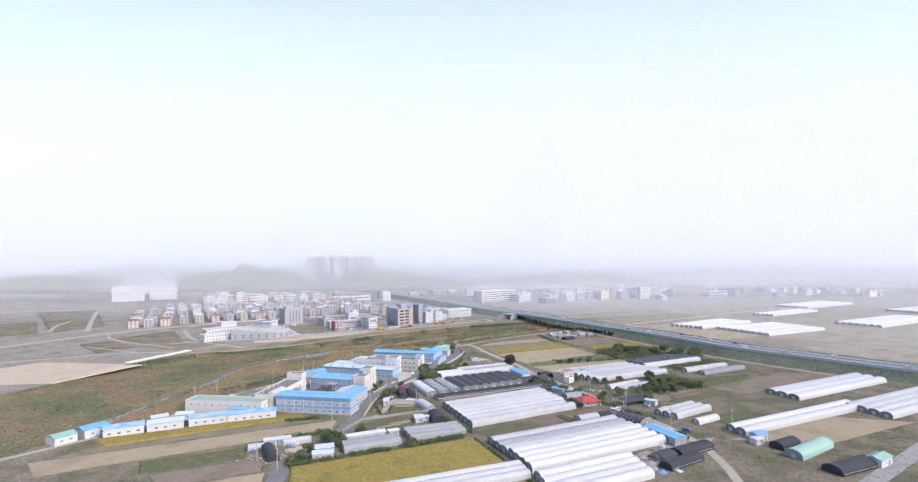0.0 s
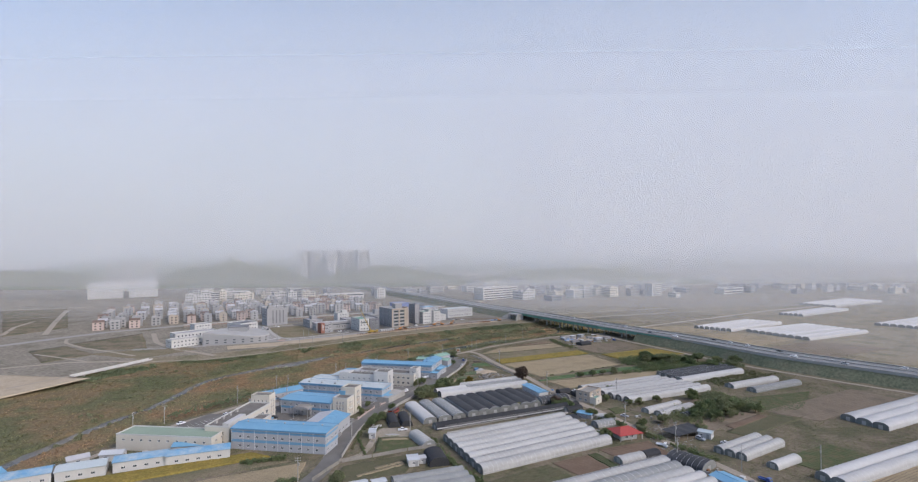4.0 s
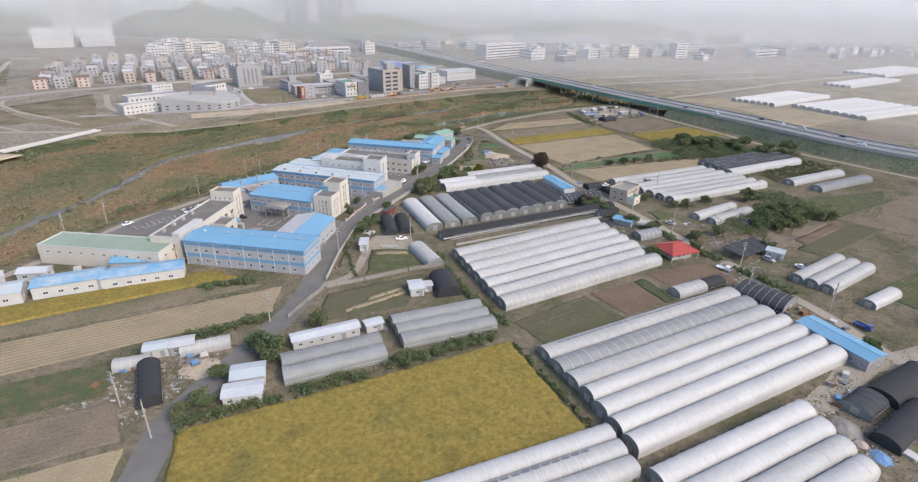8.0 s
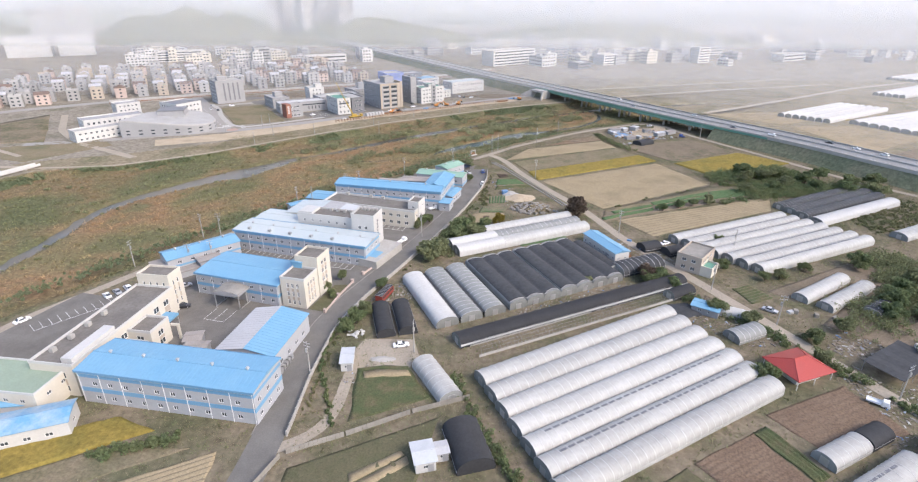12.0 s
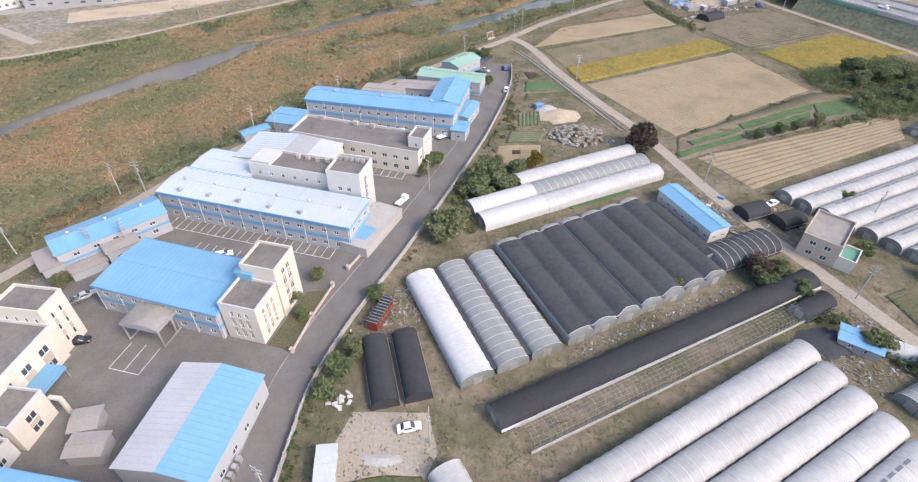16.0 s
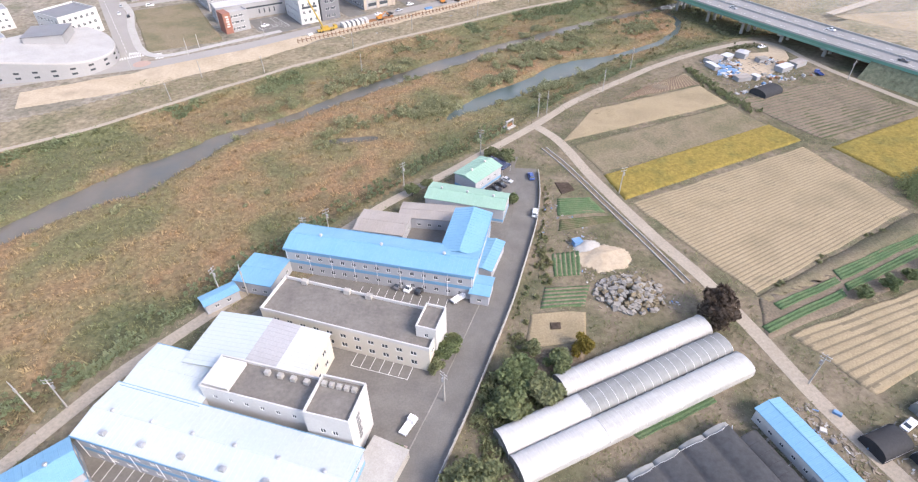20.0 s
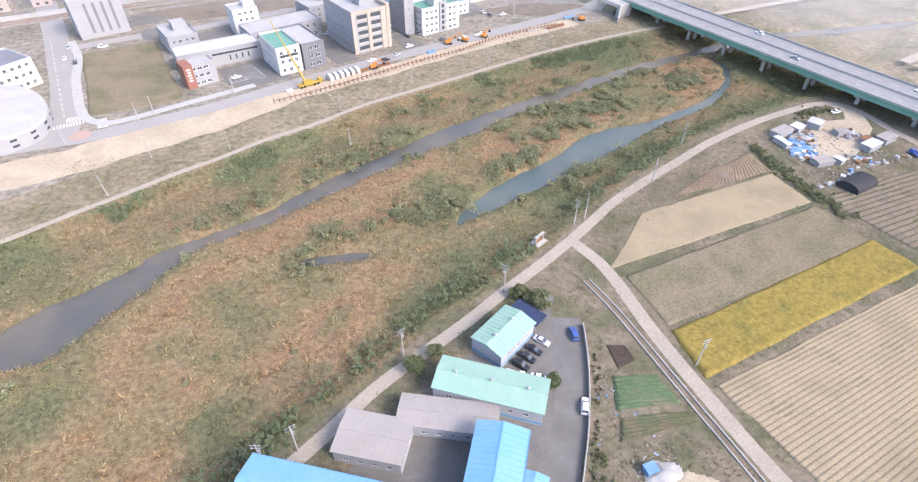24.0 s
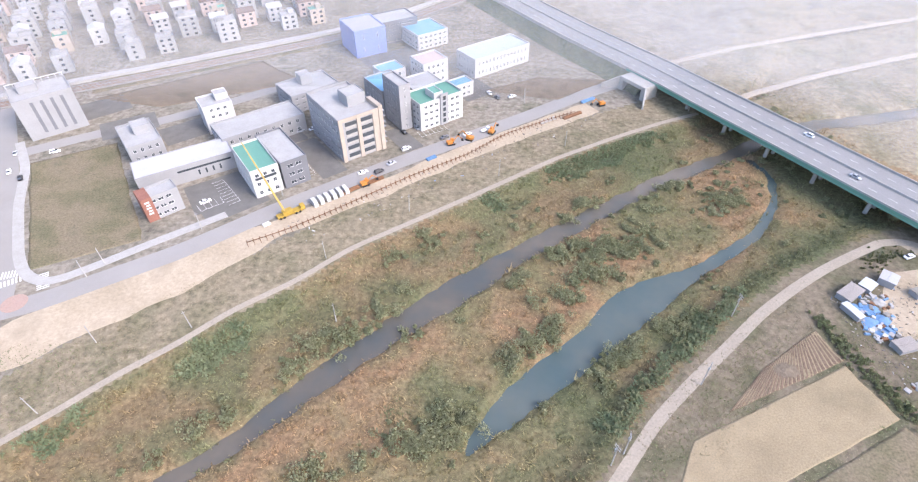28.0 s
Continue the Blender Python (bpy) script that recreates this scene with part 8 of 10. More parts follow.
def car(paint, style):
    """A car that faces +x: body, glasshouse, windows, lamps and four wheels."""
    lab = {"sedan": f"{paint} saloon car", "van": f"{paint} sport utility car", "truck": f"{paint} small flatbed truck"}[style] + " parked on paving"
    o = thing("car" if style != "truck" else "small_truck", lab, "car" if style != "truck" else "truck")
    P = PAINTS[paint]
    L, W = (4.6, 1.8) if style != "truck" else (5.0, 1.75)

    def loft(sections, name, mat, parent):
        s = Shape()
        v = [p for sec in sections for p in sec]
        k = len(sections[0])
        f = [(i * k + j, i * k + (j + 1) % k, (i + 1) * k + (j + 1) % k, (i + 1) * k + j) for i in range(len(sections) - 1) for j in range(k)]
        f += [tuple(range(k - 1, -1, -1)), tuple(range((len(sections) - 1) * k, len(sections) * k))]
        return part(name, s.faces(v, f), mat, parent)

    def ring(x, w, z0, z1, r=0.12):
        return [(x, -w / 2, z0), (x, w / 2, z0), (x, w / 2, z1 - r), (x, w / 2 - r, z1), (x, -w / 2 + r, z1), (x, -w / 2, z1 - r)]

    if style == "truck":
        body = loft([ring(0.75, W * 0.96, 0.35, 1.0), ring(0.85, W, 0.35, 1.85), ring(2.1, W, 0.35, 1.9), ring(2.45, W * 0.96, 0.35, 1.05), ring(2.5, W * 0.94, 0.4, 0.8)], "cab", P, o)
        part("windscreen", Shape().hexa([(2.22, -0.75, 1.1), (2.47, -0.75, 1.1), (2.47, 0.75, 1.1), (2.22, 0.75, 1.1)], [(2.02, -0.7, 1.8), (2.2, -0.7, 1.75), (2.2, 0.7, 1.75), (2.02, 0.7, 1.8)]), MAT_PANE, body)
        bed = Shape().box(-2.5, -W / 2, 0.62, 0.7, W / 2, 0.72)
        for y in (-W / 2, W / 2 - 0.06):
            bed.box(-2.5, y, 0.72, 0.7, y + 0.06, 1.1)
        bed.box(-2.5, -W / 2 + 0.06, 0.72, -2.44, W / 2 - 0.06, 1.1).box(0.64, -W / 2 + 0.06, 0.72, 0.7, W / 2 - 0.06, 1.5)
        part("flatbed", bed, P, o)
    else:
        h = 0.85 if style == "sedan" else 1.0
        H = 1.43 if style == "sedan" else 1.7
        body = loft([ring(-L / 2, W * 0.9, 0.35, h * 0.95), ring(-L / 2 + 0.25, W, 0.25, h + 0.05), ring(0.9, W, 0.22, h + 0.02), ring(L / 2 - 0.35, W * 0.97, 0.25, h - 0.12), ring(L / 2, W * 0.86, 0.35, h - 0.28)], "body", P, o)
        back = -L / 2 + (0.75 if style == "sedan" else 0.12)
        loft([ring(back, W * 0.86, h - 0.05, h + 0.03), ring(back + (0.6 if style == "sedan" else 0.3), W * 0.8, h - 0.05, H), ring(0.25, W * 0.8, h - 0.05, H), ring(1.1, W * 0.86, h - 0.05, h + 0.03)], "cabin", P, o)
        for sg in (-1, 1):
            y0_, y1_ = sg * W * 0.435, sg * W * 0.405
            part("side_window", Shape().hexa([(back + 0.4, min(y0_, y0_ + 0.02), h + 0.05), (0.85, min(y0_, y0_ + 0.02), h + 0.05), (0.85, max(y0_, y0_ + 0.02), h + 0.05), (back + 0.4, max(y0_, y0_ + 0.02), h + 0.05)],
                                             [(back + 0.65, min(y1_, y1_ + 0.02), H - 0.08), (0.3, min(y1_, y1_ + 0.02), H - 0.08), (0.3, max(y1_, y1_ + 0.02), H - 0.08), (back + 0.65, max(y1_, y1_ + 0.02), H - 0.08)]), MAT_PANE, body)
        part("windscreen", Shape().face((1.1, -W * 0.38, h + 0.06), (1.1, W * 0.38, h + 0.06), (0.3, W * 0.36, H), (0.3, -W * 0.36, H)), MAT_PANE, body)
        part("rear_window", Shape().face((back - 0.01, W * 0.38, h + 0.06), (back - 0.01, -W * 0.38, h + 0.06), (back + (0.58 if style == "sedan" else 0.28), -W * 0.36, H), (back + (0.58 if style == "sedan" else 0.28), W * 0.36, H)), MAT_PANE, body)
    for x in (-L / 2 + 0.85, L / 2 - 0.85):
        for y in (-W / 2 + 0.1, W / 2 - 0.1):
            w_ = part("wheel", Shape().tube((0, -0.11, 0), (0, 0.11, 0), 0.32, 0.32, 12), MAT_TYRE, o, at=pose(x, y, 0.32))
            part("rim", Shape().tube((0, -0.115, 0), (0, 0.115, 0), 0.19, 0.19, 8), MAT_STEEL, w_)
    return o


CARS = {}


def put_car(paint, style, x, y, turn, z=0.06):
    m = pose(x, y, z, 0, 0, turn)
    if (paint, style) not in CARS:
        CARS[paint, style] = car(paint, style)
        CARS[paint, style].matrix_basis = m
    else:
        copy_thing(CARS[paint, style], m)


for p_, st, x, y, a in (("silver", "sedan", -3.5, 379.8, -38), ("black", "sedan", -5.8, 377, -38), ("black", "sedan", -7.8, 374.6, -38), ("black", "van", -9.6, 372.2, -38), ("white", "truck", -11.2, 369.2, -20),
                        ("white", "sedan", -5.4, 368.4, -15), ("blue", "van", 5.2, 382, 95), ("white", "van", 4.2, 360.5, 78), ("white", "truck", -20.4, 322.6, 40), ("black", "sedan", -31, 326, 60), ("white", "sedan", -34, 327, 62),
                        ("grey", "sedan", -37, 328, 60), ("white", "van", -75.5, 261, 25), ("white", "truck", -31.6, 284.5, 60), ("white", "sedan", 76, 284, 30), ("white", "truck", 81.5, 261.5, -50), ("white", "sedan", -111, 240.5, 20), ("silver", "sedan", -103.2, 246.6, 40),
                        ("grey", "van", -105.4, 244.2, 40), ("white", "sedan", -143, 224, 60), ("white", "sedan", -25, 212, 12), ("white", "sedan", 64, 262, 10), ("silver", "van", 117, 196, -55),
                        ("blue", "truck", 122, 150, -60), ("white", "truck", 96, 188, -40), ("silver", "sedan", 92, 232, -40), ("white", "sedan", 126, 190, -50), ("white", "sedan", 140, 505, 20), ("blue", "truck", 152, 470, 100),
                        ("black", "van", -97.4, 232.8, 15), ("white", "sedan", -126, 239.5, 138), ("silver", "sedan", -124, 242, 138), ("white", "van", -121.8, 244.6, 138), ("silver", "sedan", -92, 248, 100)):
    put_car(p_, st, x, y, a)
for p_, st, x, y, a in (("white", "sedan", -68, 562, 38), ("black", "van", -61, 562.5, 38), ("silver", "sedan", -56, 569, 38), ("white", "van", -50, 581, 38), ("grey", "sedan", -32, 591, 38), ("white", "sedan", -21, 593.5, 35), ("white", "truck", -12, 597, 35), ("white", "sedan", 4, 632, 30),
                        ("white", "sedan", -131, 542, 35), ("white", "van", -214, 581, 20), ("black", "sedan", -52, 596, 120), ("silver", "sedan", -46, 600, 120), ("white", "sedan", -8, 636, 110), ("grey", "van", -4, 631, 110), ("white", "sedan", -97, 600, 40), ("silver", "van", -103, 598, 40), ("blue", "sedan", -44, 604, 120),
                        ("black", "van", -218, 560, 120), ("white", "sedan", -226, 565, 120), ("silver", "sedan", -232, 580, 120)):
    put_car(p_, st, x, y, a, 0.09)
for p_, st, u in (("white", "sedan", 560), ("silver", "van", 590), ("white", "truck", 622), ("black", "sedan", 640), ("white", "van", 668), ("white", "sedan", 684), ("black", "sedan", 700), ("white", "truck", 730), ("grey", "sedan", 758), ("white", "sedan", 800), ("silver", "sedan", 850), ("white", "van", 880), ("white", "sedan", 470), ("white", "truck", 420), ("silver", "sedan", 510)):
    x, y, a = along(EXP, u)
    off = (-8.5, -4.5, 4.5, 8.5)[hash(u) % 4]
    put_car(p_, st, x - math.sin(radians(a)) * off, y + math.cos(radians(a)) * off, a + (180 if off > 0 else 0), ZD + 0.06)

# ---- poles ----
def pole(h, arms=True):
    o = thing("utility_pole", "grey concrete utility pole with crossarms" if arms else "slim plain grey pole leaning on the bank", "pole", group="utility poles")
    part("shaft", Shape().tube((0, 0, -0.3), (0, 0, h), 0.2, 0.12, 8), MAT_CONC, o)
    if arms:
        for z in (h - 0.5, h - 1.5):
            arm = part("crossarm", Shape().box(-1.1, -0.06, z, 1.1, 0.06, z + 0.12), MAT_STEEL, o)
            for x in (-0.95, 0, 0.95):
                part("insulator", Shape().tube((x, 0, z + 0.12), (x, 0, z + 0.42), 0.07, 0.05, 6), MAT_WHITE, arm)
        part("transformer", Shape().tube((0.35, 0, h - 3.4), (0.35, 0, h - 2.3), 0.28, 0.28, 8), MAT_STEEL, o)
    else:
        part("bracket", Shape().box(-0.5, -0.05, h - 0.9, 0.5, 0.05, h - 0.8), MAT_STEEL, o)
    return o


p0, p1 = pole(10.5), pole(8.5, False)
P10 = [(-66, 346), (-60, 350), (-85, 324.5), (-78, 325), (-115, 289), (-108, 290), (-39, 375.5), (17, 431), (13, 428), (-48, 199), (-59, 150), (-153, 226), (-129, 262), (-70.5, 102), (-83, 112), (-107, 260), (-100, 263), (-21, 209), (79, 246),
       (-12, 398), (34, 372), (45, 452), (64, 478), (60, 295), (90, 224), (103, 190), (118, 160), (162, 463), (-24, 291), (100, 276), (96, 170), (150, 160), (-160, 210)]
P8 = [(-146.7, 445.1), (-113.7, 475.7), (-75.3, 507.8), (-159.3, 499.2), (-155.4, 505.3), (-46, 535), (-8, 559), (25, 583), (94, 615), (-142, 470), (-127, 525), (-67, 478), (-100, 546), (-180, 480), (-30, 586), (10, 625)]
for tmpl, spots_ in ((p0, P10), (p1, P8)):
    for i, (x, y) in enumerate(spots_):
        m = pose(x, y, -0.05, 0, (i * 29) % 7 - 3 if tmpl is p1 else 0, (i * 37) % 180)
        if i == 0:
            tmpl.matrix_basis = m
        else:
            copy_thing(tmpl, m)

# ---- the building site on the town bank ----
cr = thing("mobile_crane", "yellow mobile crane with its jib raised", "crane", pose(-94, 533.5, 0.1, 0, 0, 35))
YEL = material("crane_yellow", (0.42, 0.28, 0.05), 0.5)
part("chassis", Shape().box(-5.5, -1.25, 0.7, 4.5, 1.25, 1.5).box(4.5, -1.2, 0.8, 6.2, 1.2, 2.7), YEL, cr)
part("turret", Shape().box(-3, -1.1, 1.5, 1, 1.1, 2.9), YEL, cr)
for x in (-4.5, -2.9, 2.2, 3.8):
    for y in (-1.1, 1.1):
        part("wheel", Shape().tube((x, y - 0.2, 0.55), (x, y + 0.2, 0.55), 0.55, 0.55, 12), MAT_TYRE, cr)
part("jib", Shape().tube((-2, 0, 2.9), (-4.2, 10.5, 15), 0.5, 0.38, 4).tube((-4.2, 10.5, 15), (-6.2, 20, 26), 0.34, 0.22, 4), YEL, cr)
for k in range(6):
    x, y = -85.5 + k * 2.3, 540.0 + k * 1.75
    c = thing("concrete_block", "white precast concrete culvert block on the sand", "block", pose(x, y, 0.1, 0, 0, 125), "precast blocks on the site")
    s = Shape()
    prof_ = [(-2.6, 0), (-2.6, 1.6), (-1.6, 2.4), (1.6, 2.4), (2.6, 1.6), (2.6, 0)]
    s.faces([(p, -0.85, q) for p, q in prof_] + [(p, 0.85, q) for p, q in prof_], [(0, 1, 2, 3, 4, 5), (11, 10, 9, 8, 7, 6)] + [(i, (i + 1) % 6 + 0, 6 + (i + 1) % 6, 6 + i) for i in range(6)])
    part("body", s, MAT_WHITE, c)
    part("joint", Shape().box(-2.65, -0.05, 0.05, 2.65, 0.05, 2.3), MAT_CONC, c)
SHEET = resample([(-106.4, 515.6), (-91.9, 523.6), (-70.6, 539.4), (-46.6, 558.3), (-21.4, 574.8), (-3.3, 592.1), (18.3, 604.8), (34.6, 613.5)], 2.4)
sp = thing("sheet_piling", "row of rusty steel bracing along the trench", "piling", kind="structure")
for i in range(len(SHEET) - 1):
    a = math.degrees(math.atan2(*(SHEET[i + 1] - SHEET[i])[::-1]))
    if i == 0:
        brace_me = Shape().box(-0.12, -0.12, -0.2, 0.12, 0.12, 2.2).tube((0, 0, 1.8), (0, -1.6, 0.1), 0.09, 0.09, 5).mesh("brace", MAT_RUST)
        wale_me = Shape().box(0, -0.1, 1.1, 2.5, 0.06, 1.35).mesh("wale", MAT_RUST)
    part("brace", brace_me, MAT_RUST, sp, at=pose(*SHEET[i], 0, 0, 0, a))
    part("wale", wale_me, MAT_RUST, sp, at=pose(*SHEET[i], 0, 0, 0, a))


def digger(x, y, a):
    o = thing("excavator", "orange tracked excavator at the trench", "excavator", pose(x, y, 0.1, 0, 0, a), "excavators on the site")
    OR = PAINT_OR
    for y_ in (-1.1, 1.1):
        part("track", Shape().hexa([(-1.6, y_ - 0.28, 0), (1.6, y_ - 0.28, 0), (1.6, y_ + 0.28, 0), (-1.6, y_ + 0.28, 0)], [(-1.9, y_ - 0.28, 0.75), (1.9, y_ - 0.28, 0.75), (1.9, y_ + 0.28, 0.75), (-1.9, y_ + 0.28, 0.75)]), MAT_TYRE, o)
    part("house", Shape().box(-1.9, -1.2, 0.85, 0.6, 1.2, 1.9), OR, o)
    part("cab", Shape().box(0.2, 0.2, 1.0, 1.5, 1.2, 2.8), OR, o)
    part("boom", Shape().tube((1, -0.3, 1.6), (3.4, -0.3, 4.2), 0.28, 0.24, 4).tube((3.4, -0.3, 4.2), (5.6, -0.3, 2.2), 0.22, 0.16, 4), OR, o)
    part("bucket", Shape().hexa([(5.2, -0.8, 1.2), (6.2, -0.8, 1.0), (6.2, 0.2, 1.0), (5.2, 0.2, 1.2)], [(5.3, -0.8, 2.2), (5.9, -0.8, 2.2), (5.9, 0.2, 2.2), (5.3, 0.2, 2.2)]), MAT_TYRE, o)


PAINT_OR = material("excavator_orange", (0.6, 0.24, 0.05), 0.5)
for x, y, a in ((-29, 585, 20), (-20, 589, 160), (-9, 595, 60), (50, 622, 200), (-66, 553, 30)):
    digger(x, y, a)
for x, y, a, l, mt, lab in ((-102, 527, 40, 3, MAT_WHITE, "small white site cabin on the sand"), (-72, 549, 36, 9, MAT_RUST, "stack of rusty steel beams"), (-62, 556, 36, 8, MAT_RUST, "stack of rusty steel beams"), (20, 606, 33, 10, MAT_CONC, "stack of concrete planks"), (33, 611, 33, 12, MAT_RUST, "stack of rusty steel beams"), (44, 627, 33, 9, MAT_BLUETARP, "stack under a blue sheet"), (-38, 573, 36, 5, MAT_BLUETARP, "heap under a blue sheet")):
    o = thing("site_stack", lab, "stack", pose(x, y, 0.1, 0, 0, a), "stacks on the building site")
    for k in range(4):
        part("beam", Shape().box(-l / 2, -0.9 + 0.45 * k, 0, l / 2, -0.52 + 0.45 * k, 0.7 + 0.2 * (k % 2)), mt, o)
# town parking bays
for x, y, a, n in ((-131, 536, 38, 4), (-117, 543, 128, 8), (-89, 562, 124, 14), (-43, 592, 30, 6)):
    stalls(x, y, a, n)
for k, (x, y, a, l, w) in enumerate(((-122, 545, 38, 26, 24), (-90, 575, 36, 12, 34), (-52, 590, 34, 10, 22), (-118, 585, 38, 40, 14), (-190, 605, 30, 26, 18), (-159, 600, 36, 24, 18), (-211, 625, 38, 22, 20), (-128, 549, 32, 24, 22), (-60, 680, 32, 40, 30), (-20, 645, 34, 20, 30))):
    single("yard", Shape().face((-l / 2, -w / 2, 0), (l / 2, -w / 2, 0), (l / 2, w / 2, 0), (-l / 2, w / 2, 0)), MAT_ASPHALT, "grey asphalt yard between the offices", "pavement", pose(x, y, 0.03 + 0.004 * k, 0, 0, a), kind="structure")
s = Shape()
for k in range(9):
    s.box(k * 1.0 - 0.25, -2, 0.072, k * 1.0 + 0.25, 2, 0.084)
single("crossing", s, MAT_LINE, "white striped pedestrian crossing", "marking", pose(-190, 500, 0, 0, 0, 20), kind="structure")
single("crossing", s.mesh("crossing", MAT_LINE), MAT_LINE, "white striped pedestrian crossing", "marking", pose(-172, 494, 0, 0, 0, 120), kind="structure")

# ---- farm clutter ----
rb = thing("rubble_heap", "heap of grey broken concrete and bagged rubble", "rubble", pose(26, 324, 0))
r = random.Random(4)
for k in range(240):
    a, d = r.uniform(0, 6.28), 9.5 * math.sqrt(r.random())
    x, y = d * math.cos(a), d * math.sin(a) * 0.75
    h = max(0, 2.4 * (1 - (d / 9.5) ** 1.5))
    sz = r.uniform(0.45, 0.8)
    v = [(sz * r.uniform(0.7, 1.1) * sx, sz * r.uniform(0.6, 1) * sy, sz * 0.6 * r.uniform(0.7, 1.1) * sz_) for sz_ in (-1, 1) for sy in (-1, 1) for sx in (-1, 1)]
    part("lump", Shape().hexa([v[0], v[1], v[3], v[2]], [v[4], v[5], v[7], v[6]]), MAT_CONC_OLD if k % 3 else MAT_STUBBLE_DARK, rb, at=pose(x, y, h + 0.2, r.uniform(-25, 25), r.uniform(-25, 25), r.uniform(0, 180)))


def heap(name, x, y, rx, ry, h, mat, lab, seed, cat="mound"):
    n = 26
    u, v = np.meshgrid(np.linspace(-1.2, 1.2, n), np.linspace(-1.2, 1.2, n))
    rr = np.hypot(u, v)
    z = h * np.clip(1 - rr + 0.14 * waves(u * 4, v * 4, 3, 4, seed), 0, 1) ** 0.9 - 0.05
    idx = np.arange(n * n).reshape(n, n)
    me = big_mesh(name, np.stack([u * rx, v * ry, z], -1).reshape(-1, 3), np.stack([idx[:-1, :-1], idx[:-1, 1:], idx[1:, 1:], idx[1:, :-1]], -1).reshape(-1, 4))
    me.materials.append(mat)
    ob = tagged(new(name, me), lab, cat)
    ob.matrix_basis = pose(x, y, 0)
    return ob


heap("sand_mound", 22, 339, 8, 6, 2.0, MAT_SAND, "spread heap of pale sand", 1)
heap("sand_mound", 18, 344, 4.5, 3.5, 2.2, MAT_CONC, "grey gravel heap beside the garden", 2)
single("yard_dirt", Shape().face((115, 468, 0.03), (125, 467, 0.03), (136, 476, 0.03), (148, 491, 0.03), (151, 503, 0.03), (147, 513, 0.03), (139, 515, 0.03), (144, 506, 0.03), (141, 499, 0.03), (128, 497, 0.03), (121, 489, 0.03), (114, 477, 0.03)), MAT_SAND, "pale rutted dirt of the storage yard", "yard", kind="structure")
heap("net_mound", 64.6, 232.4, 7, 4.5, 1.6, MAT_BLACKNET, "crumpled heap of black shade net", 14)
heap("straw_mound", -70, 127, 6, 5, 0.6, MAT_SAND, "spread heap of pale straw and scrap", 4)
heap("branch_mound", 89.4, 107.2, 3.0, 4.2, 1.1, MAT_CONC_OLD, "heap of grey cut branches", 5)
single("dirt_track", Shape().face((82, 109.5, 0.02), (91, 113, 0.02), (101, 121, 0.02), (112, 128.5, 0.02), (126, 132, 0.02), (132, 141, 0.02), (117, 136, 0.02), (106, 135, 0.02), (96, 125.5, 0.02), (84, 116.5, 0.02)), MAT_TRACK, "bare dirt way between tunnels and dark sheds", "track", kind="structure")
single("white_board", Shape().hexa([(-1.3, -3.4, 0), (1.3, -3.4, 0), (1.3, 3.4, 0), (-1.3, 3.4, 0)], [(-1.3, -3.4, 0.5), (1.3, -3.4, 0.3), (1.3, 3.4, 0.35), (-1.3, 3.4, 0.6)]), MAT_WHITE, "white sheet of boards lying by the sheds", "board", pose(97.4, 100.8, 0.02, 0, 0, 28))
heap("tarpaulin_cover", 91.2, 98.4, 2.2, 2.6, 0.9, MAT_BLUETARP, "crumpled blue tarpaulin over goods by the tunnels", 61, "tarpaulin")
heap("tarpaulin_cover", 89.6, 102.2, 1.4, 1.8, 0.6, MAT_PINK, "crumpled reddish sheet by the tunnels", 62, "tarpaulin")
single("compost_bed", Shape().hexa([(13, 378.7, 0), (14.4, 371.4, 0), (19.4, 374, 0), (18, 378.6, 0)], [(13.3, 378.4, 0.35), (14.5, 371.8, 0.3), (19.1, 374.1, 0.4), (17.8, 378.3, 0.3)]), MAT_LEAF_BROWN, "dark square of compost by the ditch", "compost")
single("compost_bed", Shape().hexa([(2.6, 311.6, 0), (5.4, 311.8, 0), (5.6, 314.2, 0), (2.7, 314.1, 0)], [(2.8, 311.9, 0.32), (5.2, 312, 0.3), (5.4, 314, 0.34), (2.9, 313.9, 0.3)]), MAT_LEAF_BROWN, "dark square of compost in the dry plot", "compost")
single("dirt_yard", Shape().face((-39, 201, 0.03), (-22.5, 200.5, 0.03), (-19.5, 207, 0.03), (-21.5, 215.4, 0.03), (-36, 215.6, 0.03), (-38.6, 209, 0.03)), MAT_TRACK, "bare pale dirt yard before the dark tunnels", "yard", kind="structure")
heap("stone_mound", -29.6, 205.8, 4.2, 1.5, 0.6, MAT_CONC, "low heap of pale broken concrete", 23)
heap("soil_mound", 72.5, 456.6, 4.6, 3.4, 0.8, MAT_SOIL, "low heap of dark soil on the planted plot", 21)
r = random.Random(9)
